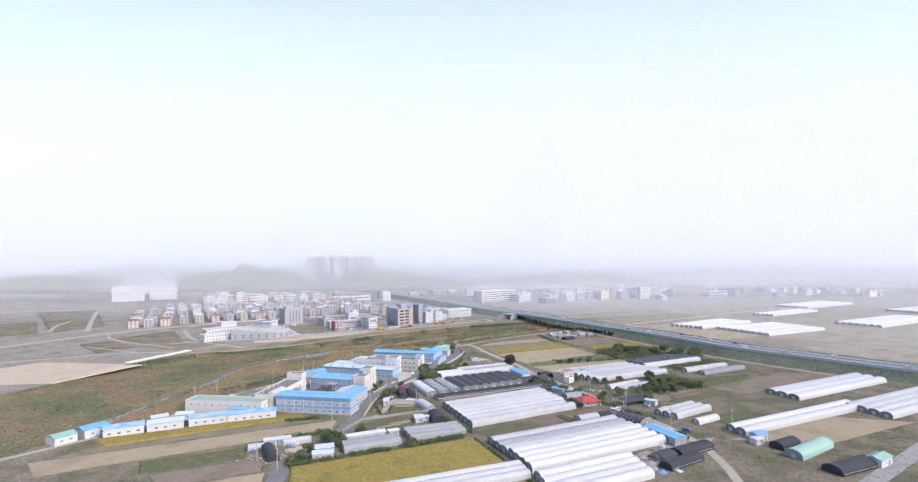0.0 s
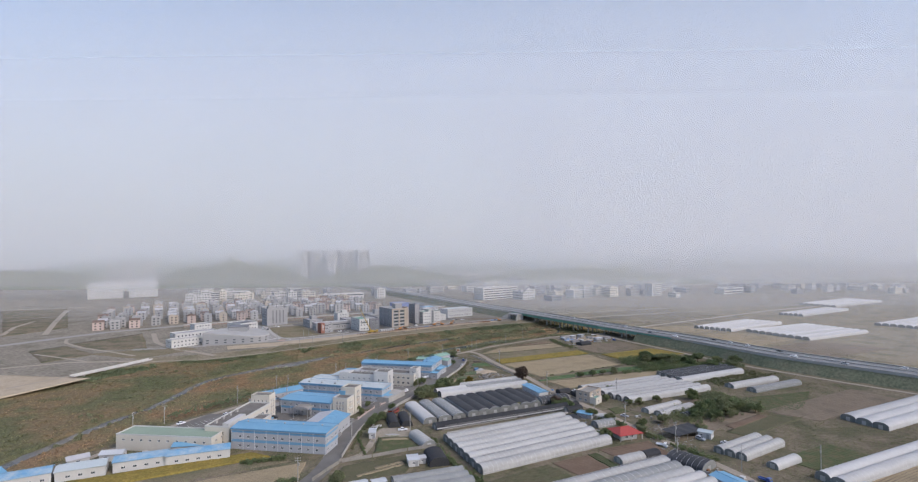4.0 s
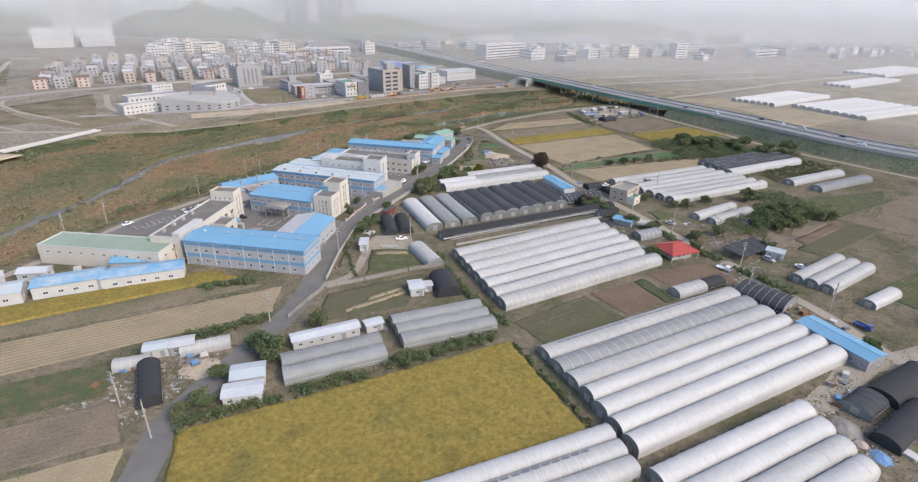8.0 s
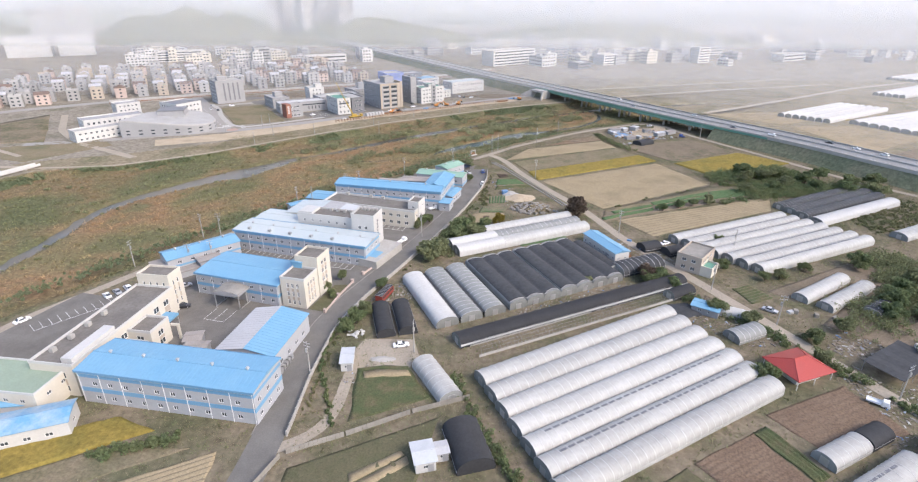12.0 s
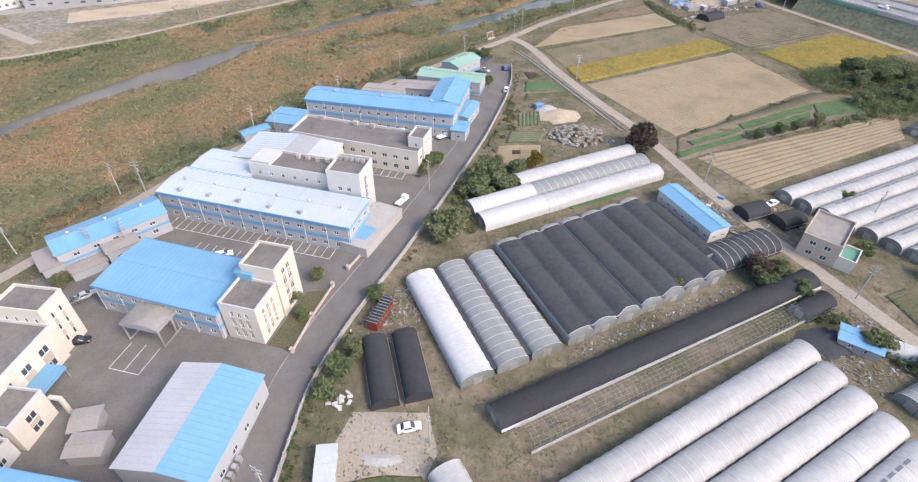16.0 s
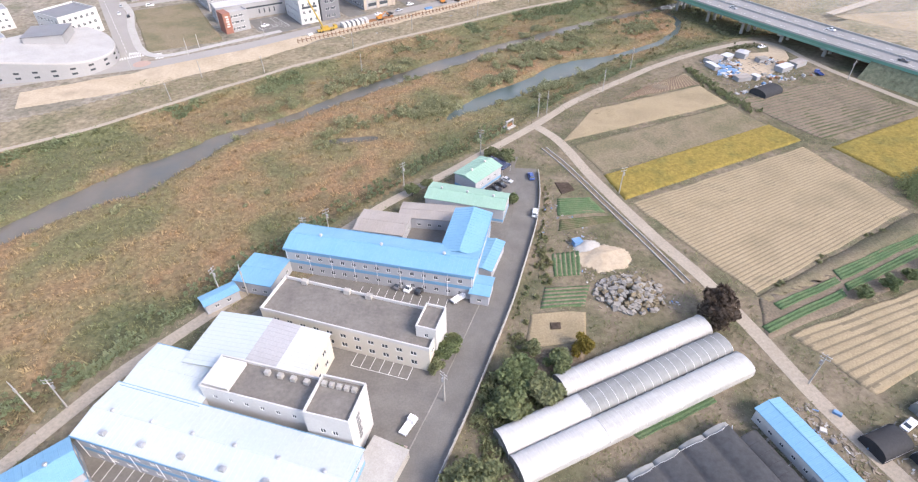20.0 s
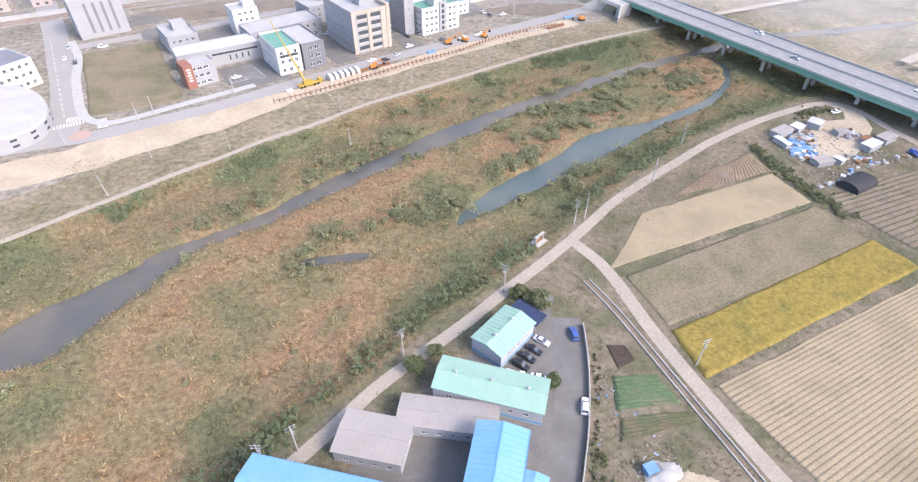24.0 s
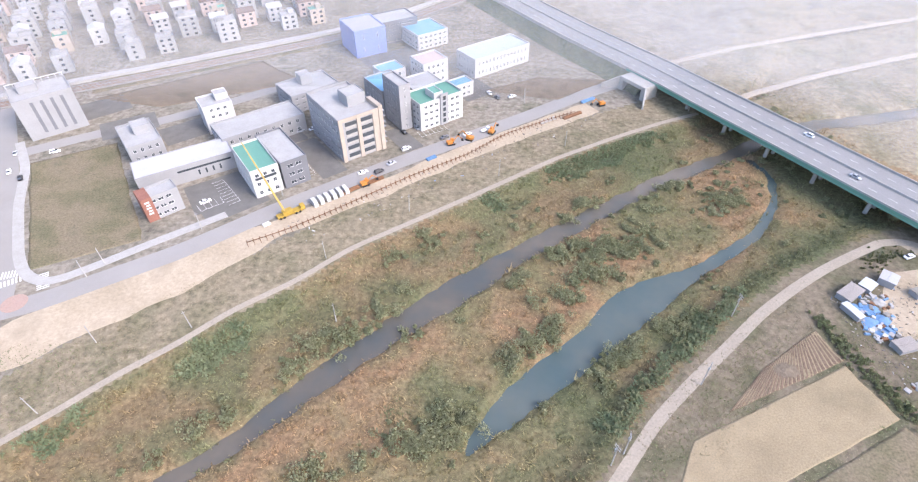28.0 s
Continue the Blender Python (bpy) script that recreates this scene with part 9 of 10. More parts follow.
for x, y, l, w, h, a, mt, lab in ((107.5, 486.5, 9, 4.6, 2.1, 32, MAT_TANROOF, "low shed with a dusty roof in the storage yard"), (104, 478.5, 2.4, 7, 1.9, 20, MAT_WHITEROOF, "white container shed in the storage yard"), (115.5, 490, 5.4, 4, 2.0, 36, MAT_WHITEROOF, "low white-roofed shed in the storage yard"),
                                  (124.2, 492.6, 5.6, 5, 2.6, 46, MAT_GREYROOF, "grey hut with a sloping roof in the storage yard"), (113, 464.5, 7, 4.4, 1.8, 14, MAT_TANROOF, "brown-grey shed beside the tarpaulins"), (119.4, 465, 2.6, 3.6, 1.9, 30, MAT_WHITEROOF, "small white shed on the dirt yard"),
                                  (137.6, 475.4, 8, 4.2, 2.3, 30, MAT_WHITEROOF, "long white shed on the dirt yard"), (147, 481, 8, 4.4, 2.2, 30, MAT_TANROOF, "long dusty shed on the dirt yard"), (138.6, 480.6, 5, 2.4, 1.6, 30, MAT_RUST, "rusty container on the dirt yard"), (131.6, 486.4, 5, 3.6, 1.9, 14, MAT_CONC_OLD, "weathered grey hut beside the scrap")):
    o = thing("shed", lab, "shed", pose(x, y, 0, 0, 0, a), "storage yard sheds")
    shell(o, l, w, h, MAT_GREY, ())
    gable_roof(o, l, w, h, 0.12, mt, seams=False, over=0.2)
for k, (x, y, rx, ry, h) in enumerate(((111, 480.5, 3.6, 2.6, 0.9), (108.5, 474.5, 3.2, 2.8, 0.8), (113.6, 476, 2.6, 2.4, 0.7), (109.6, 469.4, 3.0, 2.2, 0.8), (116.4, 483.6, 2.4, 2.2, 0.8), (106.4, 481.6, 2.2, 1.8, 0.7), (112.4, 471, 2.2, 2.0, 0.6))):
    heap("tarpaulin_cover", x, y, rx, ry, h, MAT_BLUETARP if k != 4 else MAT_CONC, "crumpled blue tarpaulin over stored goods" if k != 4 else "crumpled pale tarpaulin over stored goods", 40 + k, "tarpaulin")
GOODS = [(MAT_CONC, "crate", "pale scrap crate in the storage yard"), (MAT_WHITE, "crate", "white plastic crate in the storage yard"), (MAT_BLUETARP, "tarpaulin_cover", "blue covered bundle in the storage yard"), (MAT_CONC_OLD, "wooden_pallet", "grey wooden pallet in the storage yard"),
         (MAT_RUST, "scrap_box", "rusty scrap box in the storage yard"), (MAT_SCREED, "crate", "grey scrap crate in the storage yard")]
for k in range(150):
    if k < 70:
        u, w = r.uniform(0, 1), r.uniform(-1, 1)
        x, y = 107.5 + 9 * u + 4.4 * w, 466 + 22 * u - 2.6 * w
    elif k < 105:
        x, y = r.gauss(135, 2.6), r.gauss(485.5, 2.2)
    elif k < 135:
        u = r.uniform(0, 1)
        x, y = 105 + 48 * u + r.gauss(0, 0.8), 448 + 23 * u + r.gauss(0, 0.8) + 2.6 * math.sin(3.1 * u)
    else:
        x, y = r.gauss(127, 2.4), r.gauss(467.5, 1.4)
    mt, nm, lab = r.choice(GOODS)
    a, b_, c = r.uniform(0.35, 1.25), r.uniform(0.3, 0.95), r.uniform(0.25, 0.95)
    single(nm, Shape().hexa([(-a, -b_, 0), (a, -b_, 0), (a, b_, 0), (-a, b_, 0)], [(-a * 0.8, -b_ * 0.95, c), (a * 0.95, -b_ * 0.7, c * 0.8), (a * 0.8, b_ * 0.9, c), (-a * 0.95, b_ * 0.75, c * 0.9)]), mt, lab, "crate", pose(x, y, 0.04, 0, 0, r.uniform(0, 90)), "storage yard goods")
# small concrete sluice beside the junction
o = thing("sluice_gate", "small pale concrete sluice with a lifting frame", "sluice", pose(0.5, 419.5, -0.3, 0, 0, 45))
part("sill", Shape().box(-2.4, -1.6, 0, 2.4, 1.6, 0.6), MAT_CONC, o)
for x in (-1.9, 1.9):
    part("post", Shape().box(x - 0.2, -0.25, 0.6, x + 0.2, 0.25, 3.0), MAT_CONC, o)
part("crossbeam", Shape().box(-2.2, -0.4, 3.0, 2.2, 0.4, 3.3), MAT_CONC, o)
part("gate_leaf", Shape().box(-1.7, -0.08, 0.6, 1.7, 0.08, 1.9), MAT_RUST, o, "rusty steel gate leaf")
greenhouse(118, 450, 30, 12, 8, 3, MAT_TARP, "dark tarpaulin tunnel in the storage yard", "", ribs=False, end=MAT_TARP, doors=False)
for k in range(64):
    x, y = r.choice([(-38, 196), (62, 283), (56, 268), (104, 160), (112, 150), (93, 118), (100, 122), (120, 208), (96, 236), (110, 229), (-92, 124), (-76, 130), (-20, 148), (84, 222), (-160, 165), (-135, 180), (-176, 146)])
    x, y = x + r.uniform(-5, 5), y + r.uniform(-5, 5)
    mt, nm, lab = r.choice([(MAT_WHITE, "feed_sack", "white filled sack beside the sheds"), (MAT_BLUETARP, "tarpaulin_cover", "blue tarpaulin bundle beside the sheds"), (MAT_CONC_OLD, "wooden_pallet", "weathered wooden pallet beside the sheds"), (MAT_RUST, "scrap_box", "rusty scrap box beside the sheds"), (MAT_DARKGREY, "water_tank", "dark water tank beside the sheds")])
    a, b_, c = r.uniform(0.4, 1.3), r.uniform(0.4, 1.0), r.uniform(0.4, 1.3)
    single(nm, Shape().hexa([(-a, -b_, 0), (a, -b_, 0), (a, b_, 0), (-a, b_, 0)], [(-a * 0.9, -b_ * 0.95, c), (a * 0.95, -b_ * 0.85, c * 0.9), (a * 0.88, b_ * 0.95, c), (-a * 0.95, b_ * 0.9, c * 0.94)]), mt, lab, "farm goods", pose(x, y, 0.03, 0, 0, r.uniform(0, 90)), "farm clutter")
single("blue_box", Shape().box(-1.2, -1, 0, 1.2, 1, 1.8).box(-1.4, -1.2, 1.8, 1.4, 1.2, 1.95), MAT_BLUETARP, "small blue hut beside the garden", "hut", pose(15, 345, 0, 0, 0, 20))
GARDEN_FENCE = [((-46.5, 171.2), (-34.3, 176.7)), ((-34.3, 176.7), (-19.6, 184.2)), ((-19.6, 184.2), (-5.2, 189.7)), ((-54.1, 151.9), (-50.8, 161.7)), ((-50.8, 161.7), (-47.1, 170.9))]
for (x0_, y0_), (x1_, y1_) in GARDEN_FENCE:
    f = thing("fence", "weathered board fence round the garden", "fence", pose(x0_, y0_, 0, 0, 0, math.degrees(math.atan2(y1_ - y0_, x1_ - x0_))))
    n = int(math.hypot(x1_ - x0_, y1_ - y0_) / 1.0)
    for i in range(n):
        if i == 0:
            board_me = Shape().box(0.03, -0.04, 0, 0.97, 0.04, 1.5).mesh("board", MAT_CONC_OLD)
        part("board", board_me, MAT_CONC_OLD, f, at=pose(i, 0, 0))
for k in range(14):
    single("feed_sack", Shape().hexa([(-0.6, -0.35, 0), (0.6, -0.35, 0), (0.6, 0.35, 0), (-0.6, 0.35, 0)], [(-0.5, -0.25, 0.35), (0.52, -0.28, 0.3), (0.5, 0.26, 0.36), (-0.5, 0.27, 0.32)]), MAT_WHITE, "white filled sack in a loose pile by the road", "sack",
           pose(-38.8 + 1.5 * math.cos(k * 2.4) * (k % 5) * 0.4, 218 + 2.0 * math.sin(k * 2.4) * (k % 5) * 0.4, 0.03 + 0.3 * (k // 7), 0, 0, k * 47), "sacks by the road")
# ditch channel beside the branch track
dl = resample([(11.4, 402), (17.4, 390.6), (22.1, 378.4), (26.4, 367.6), (30.2, 358), (34.4, 348.1), (42, 328)], 3)
single("ditch_wall", ribbon(dl, 0.35, -0.2, 0.3), MAT_CONC, "concrete side of an irrigation ditch", "ditch", kind="structure")
single("ditch_bed", ribbon(np.asarray(dl) + (0.9, 0.3), 0.03, -0.2, 1.2), MAT_SOIL, "silted irrigation ditch bed", "ditch", kind="structure")
single("ditch_side", ribbon(np.asarray(dl) + (1.8, 0.6), 0.35, -0.2, 0.3), MAT_CONC, "concrete side of an irrigation ditch", "ditch", kind="structure")

# ---- plants ----
bpy.context.view_layer.update()
# ground that is already taken: one cell a metre
OX, OY, NX, NY = -340, 50, 620, 620
taken = np.zeros((NY, NX), bool)


def mark(poly, pad=0.0):
    p = np.array(poly, float)
    c = p.mean(0)
    p = c + (p - c) * (1 + pad / (np.linalg.norm(p - c, axis=1)[:, None] + 1e-6))
    x0_, y0_ = np.floor(p.min(0)).astype(int)
    x1_, y1_ = np.ceil(p.max(0)).astype(int)
    xs, ys = np.meshgrid(np.arange(x0_, x1_ + 1) + 0.5, np.arange(y0_, y1_ + 1) + 0.5)
    hit = inside(xs, ys, [tuple(q) for q in p])
    ix, iy = (xs - OX).astype(int), (ys - OY).astype(int)
    ok = hit & (ix >= 0) & (ix < NX) & (iy >= 0) & (iy < NY)
    taken[iy[ok], ix[ok]] = True


for ob in scene.objects:
    if ob.type == "MESH" and ob.name.split(".")[0] in ("wall", "cover", "roof", "yard", "body", "net", "tower_wall", "porch_wall"):
        bb = [ob.matrix_world @ Vector(c) for c in ob.bound_box]
        if max(abs(b.x) for b in bb) < 600:
            mark([(bb[0].x, bb[0].y), (bb[4].x, bb[4].y), (bb[7].x, bb[7].y), (bb[3].x, bb[3].y)], 0.7)
for poly in FIELD_POLYS:
    mark(poly, 0.3)
mark(YARD_ALL)


def is_free(X, Y):
    ix, iy = (X - OX).astype(int), (Y - OY).astype(int)
    ok = (ix >= 0) & (ix < NX) & (iy >= 0) & (iy < NY)
    out = np.zeros(X.shape, bool)
    out[ok] = ~taken[iy[ok], ix[ok]]
    for line, w in ((MAIN_ROAD, 5.2), (LEVEE, 2.2), (LEVEE_EAST, 2.2), (BRANCH, 2.6), (TOWN_PATH, 1.8), (TOWN_ROAD, 5), (SIDE_ROAD, 7)):
        out &= line_distance(X, Y, line)[0] > w
    return out


def tufts(name, X, Y, Z, height, spread_, blades, mat, label, category, width=0.22):
    """Many tufts of leaning blades as one mesh."""
    n = len(X)
    g = np.random.default_rng(n)
    a = g.uniform(0, 6.283, (n, blades))
    lean = g.uniform(0.15, 1.0, (n, blades)) * spread_
    h = height[:, None] * g.uniform(0.6, 1.15, (n, blades))
    bx, by = X[:, None] + g.normal(0, 0.35, (n, blades)) * spread_, Y[:, None] + g.normal(0, 0.35, (n, blades)) * spread_
    w = width * g.uniform(0.7, 1.4, (n, blades)) * (0.5 + h)
    tx, ty = bx + np.cos(a) * lean * h, by + np.sin(a) * lean * h
    px_, py_ = -np.sin(a) * w, np.cos(a) * w
    zb = np.repeat(Z[:, None], blades, 1) - 0.1
    v = np.stack([np.stack([bx - px_, by - py_, zb], -1), np.stack([bx + px_, by + py_, zb], -1), np.stack([tx, ty, zb + h], -1)], 2).reshape(-1, 3)
    me = big_mesh(name, v, None, np.arange(len(v)).reshape(-1, 3))
    me.materials.append(mat)
    return tagged(new(name, me), label, category, "", "stuff")


g = np.random.default_rng(21)
N = 240000
X, Y = g.uniform(-330, 165, N), g.uniform(80, 650, N)
ok = inside(X, Y, FLOOD_POLY)
X, Y = X[ok], Y[ok]
Z, IN, _ = land_height(X, Y)
ok = (IN > 1.0) & (Z > WATER_Z + 0.3) & is_free(X, Y) & (g.random(len(X)) < np.where(Y < 300, 0.6, 1.0))
X, Y, Z = X[ok], Y[ok], Z[ok]
hh = 0.2 + 0.9 * np.clip(waves(X, Y, 7, 3, 8) + 0.15 * g.normal(0, 1, len(X)), 0, 1.2) + g.uniform(0, 0.3, len(X))
nn = inside(X, Y, NORTH_SIDE) | (line_distance(X, Y, SOUTH_BANK)[0] < 19 + 13 * waves(X, Y, 60, 3, 52))
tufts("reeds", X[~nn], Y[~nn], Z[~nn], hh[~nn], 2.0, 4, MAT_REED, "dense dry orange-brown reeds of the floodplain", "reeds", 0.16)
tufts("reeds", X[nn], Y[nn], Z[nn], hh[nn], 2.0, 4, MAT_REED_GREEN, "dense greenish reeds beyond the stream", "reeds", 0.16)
# broad-leaved vines in patches on the banks
VINES = [[(-115, 464), (-103, 478), (-95, 479), (-95, 469), (-103, 461), (-110, 456)], [(-150, 434), (-138, 447), (-132, 447), (-138, 434)], [(-19, 544), (-12, 549), (-5, 543), (-12, 538)], [(9, 566), (40, 582), (68, 598), (74, 593), (36, 566), (14, 557)],
         [(12, 438), (40, 466), (70, 491), (72, 486), (42, 461), (16, 434)], [(-16, 413), (-2, 416), (-5, 402), (-12, 402)], [(-112, 300), (-78, 336), (-72, 332), (-106, 296)],
         [(-290, 300), (-270, 345), (-245, 380), (-240, 374), (-262, 338), (-282, 300)], [(-238, 382), (-200, 402), (-170, 428), (-166, 420), (-196, 392)]]
X, Y = g.uniform(-300, 100, 260000), g.uniform(280, 610, 260000)
wx, wy = X + 4 * waves(X, Y, 20, 3, 31), Y + 4 * waves(X, Y, 20, 3, 32)
ok = np.zeros(len(X), bool)
for poly in VINES:
    ok |= inside(wx, wy, poly)
ok |= inside(X, Y, FLOOD_POLY) & (waves(X, Y, 70, 4, 44) > 1.15)
X, Y = X[ok], Y[ok]
Z, IN, _ = land_height(X, Y)
ok = (IN > 0.5) & (Z > WATER_Z + 0.4) & is_free(X, Y)
X, Y, Z = X[ok], Y[ok], Z[ok]
tufts("vines", X, Y, Z, 0.5 + g.uniform(0, 0.5, len(X)), 2.0, 7, MAT_VINE, "broad green vines in patches on the banks", "vines", 0.3)
# green weeds along both banks and along the stream
N = 110000
X, Y = g.uniform(-330, 165, N), g.uniform(80, 650, N)
ok = inside(X, Y, FLOOD_POLY)
X, Y = X[ok], Y[ok]
Z, IN, _ = land_height(X, Y)
dc = np.minimum(line_distance(X, Y, CH)[0] - line_distance(X, Y, CH)[1], line_distance(X, Y, PO)[0] - line_distance(X, Y, PO)[1])
patch = waves(X, Y, 60, 3, 4)
band_ = (((IN > 1) & (IN < 5 + 3 * patch)) | (Z < -3.1) | (patch > 0.8)) & (g.random(len(X)) < 0.6)
ok = band_ & (Z > WATER_Z + 0.05) & is_free(X, Y) & (IN > 1)
X, Y, Z = X[ok], Y[ok], Z[ok]
tufts("bank_weeds", X, Y, Z, 0.4 + g.uniform(0, 0.5, len(X)), 2.0, 5, MAT_WEED, "green weeds on the stream banks", "weeds", 0.2)
# tufts on the town bank and past the expressway
X, Y = g.uniform(-300, 330, 150000), g.uniform(380, 780, 150000)
IN = flood_depth(X, Y)
edge_ = 545 - 1.4 * (X - 190)
ok = ((IN < -1) & (IN > -24) & (Y > 430) & (X < 95) & (waves(X, Y, 26, 3, 61) + g.normal(0, 0.3, len(X)) > -0.1)) | ((Y > edge_ + 18) & (X > 115) & (g.random(len(X)) < 0.6))
for line_, w_ in ((TOWN_PATH, 2.2), (TOWN_ROAD, 5.5), (SITE, 8), (EXP, 26)):
    ok &= line_distance(X, Y, [tuple(p_[:2]) for p_ in line_])[0] > w_
for nm_, line_, w_, *_ in strips:
    if nm_ in ("track_bank", "track_fields", "track_far"):
        ok &= line_distance(X, Y, line_)[0] > 3
X, Y = X[ok], Y[ok]
Z = land_height(X, Y)[0]
ok = Z > WATER_Z + 0.3
X, Y, Z = X[ok], Y[ok], Z[ok]
tufts("bank_grass", X, Y, Z, 0.2 + g.uniform(0, 0.4, len(X)), 2.0, 4, MAT_BANKGRASS, "dry tufted grass on the town bank", "grass", 0.2)
# rough grass and weeds on free farmland
N = 190000
X, Y = g.uniform(-170, 250, N), g.uniform(60, 470, N)
IN = flood_depth(X, Y)
ok = (IN < -1.5) & is_free(X, Y) & (waves(X, Y, 22, 3, 6) + g.normal(0, 0.35, N) > -0.6)
X, Y = X[ok], Y[ok]
near = g.random(len(X)) < 0.55
tufts("rough_grass", X[near], Y[near], np.zeros(near.sum()), 0.12 + g.uniform(0, 0.3, near.sum()), 2.2, 5, MAT_BANKGRASS, "rough dry grass between the plots", "grass", 0.2)
tufts("field_weeds", X[~near], Y[~near], np.zeros((~near).sum()), 0.15 + g.uniform(0, 0.38, (~near).sum()), 2.2, 5, MAT_WEED, "green weeds between the plots", "weeds", 0.24)


def leaf_cloud(seed, centres, radii, count, size, flat=1.0, floor=0.02):
    """Leaves as small tilted quads, gathered round clump centres."""
    q = np.random.default_rng(seed)
    k = q.integers(0, len(centres), count)
    d = q.normal(0, 1, (count, 3))
    d /= np.linalg.norm(d, axis=1)[:, None]
    rad = q.random(count) ** 0.35
    p = np.asarray(centres)[k] + d * (rad * np.asarray(radii)[k])[:, None] * (1, 1, flat)
    a = q.normal(0, 1, (count, 3)) + d * 0.4
    a /= np.linalg.norm(a, axis=1)[:, None]
    b = np.cross(a, q.normal(0, 1, (count, 3)))
    b /= np.linalg.norm(b, axis=1)[:, None]
    s_ = size * q.uniform(0.6, 1.4, count)[:, None]
    c = np.cross(a, b)
    v = np.stack([p - b * s_, p + c * s_ * 0.6, p + b * s_, p - c * s_ * 0.6], 1).reshape(-1, 3)
    v[:, 2] = np.maximum(v[:, 2], floor)
    return v, np.arange(len(v)).reshape(-1, 4)


def tree_meshes(seed, h, spread_, leaf, count=1500, clumps=16):
    r = random.Random(seed)
    trunk = Shape().tube((0, 0, -0.2), (0.1, 0.05, h * 0.45), 0.035 * h, 0.022 * h, 7)
    cs, rs = [], []
    for i in range(clumps):
        a = 6.283 * i / clumps * 2.4 + r.uniform(-0.4, 0.4)
        d = spread_ * r.uniform(0.15, 0.78)
        z = h * r.uniform(0.36, 0.86) * (1.05 - 0.35 * d / spread_)
        cs.append((d * math.cos(a), d * math.sin(a), z))
        rs.append(spread_ * r.uniform(0.26, 0.42))
        if i % 2 == 0:
            trunk.tube((0.1, 0.05, h * r.uniform(0.22, 0.44)), cs[-1], 0.014 * h, 0.004 * h, 5)
    me = big_mesh("crown", *leaf_cloud(seed, cs, rs, count, 0.42))
    me.materials.append(leaf)
    return trunk.mesh("trunk", MAT_BARK), me


TREES = {}


def tree(kind, x, y, h, spread_, leaf, label, seed=0, z=0.0):
    key = (kind, seed)
    if key not in TREES:
        TREES[key] = tree_meshes(seed * 7 + len(kind), 8.0, 4.2, leaf, 2600)
    t_, c_ = TREES[key]
    o = thing("tree", label, "tree", pose(x, y, z, 0, 0, (x * 37 + y * 11) % 360), "trees")
    o.scale = (spread_ / 4.2, spread_ / 4.2, h / 8.0)
    part("trunk", t_, MAT_BARK, o)
    part("crown", c_, leaf, o)


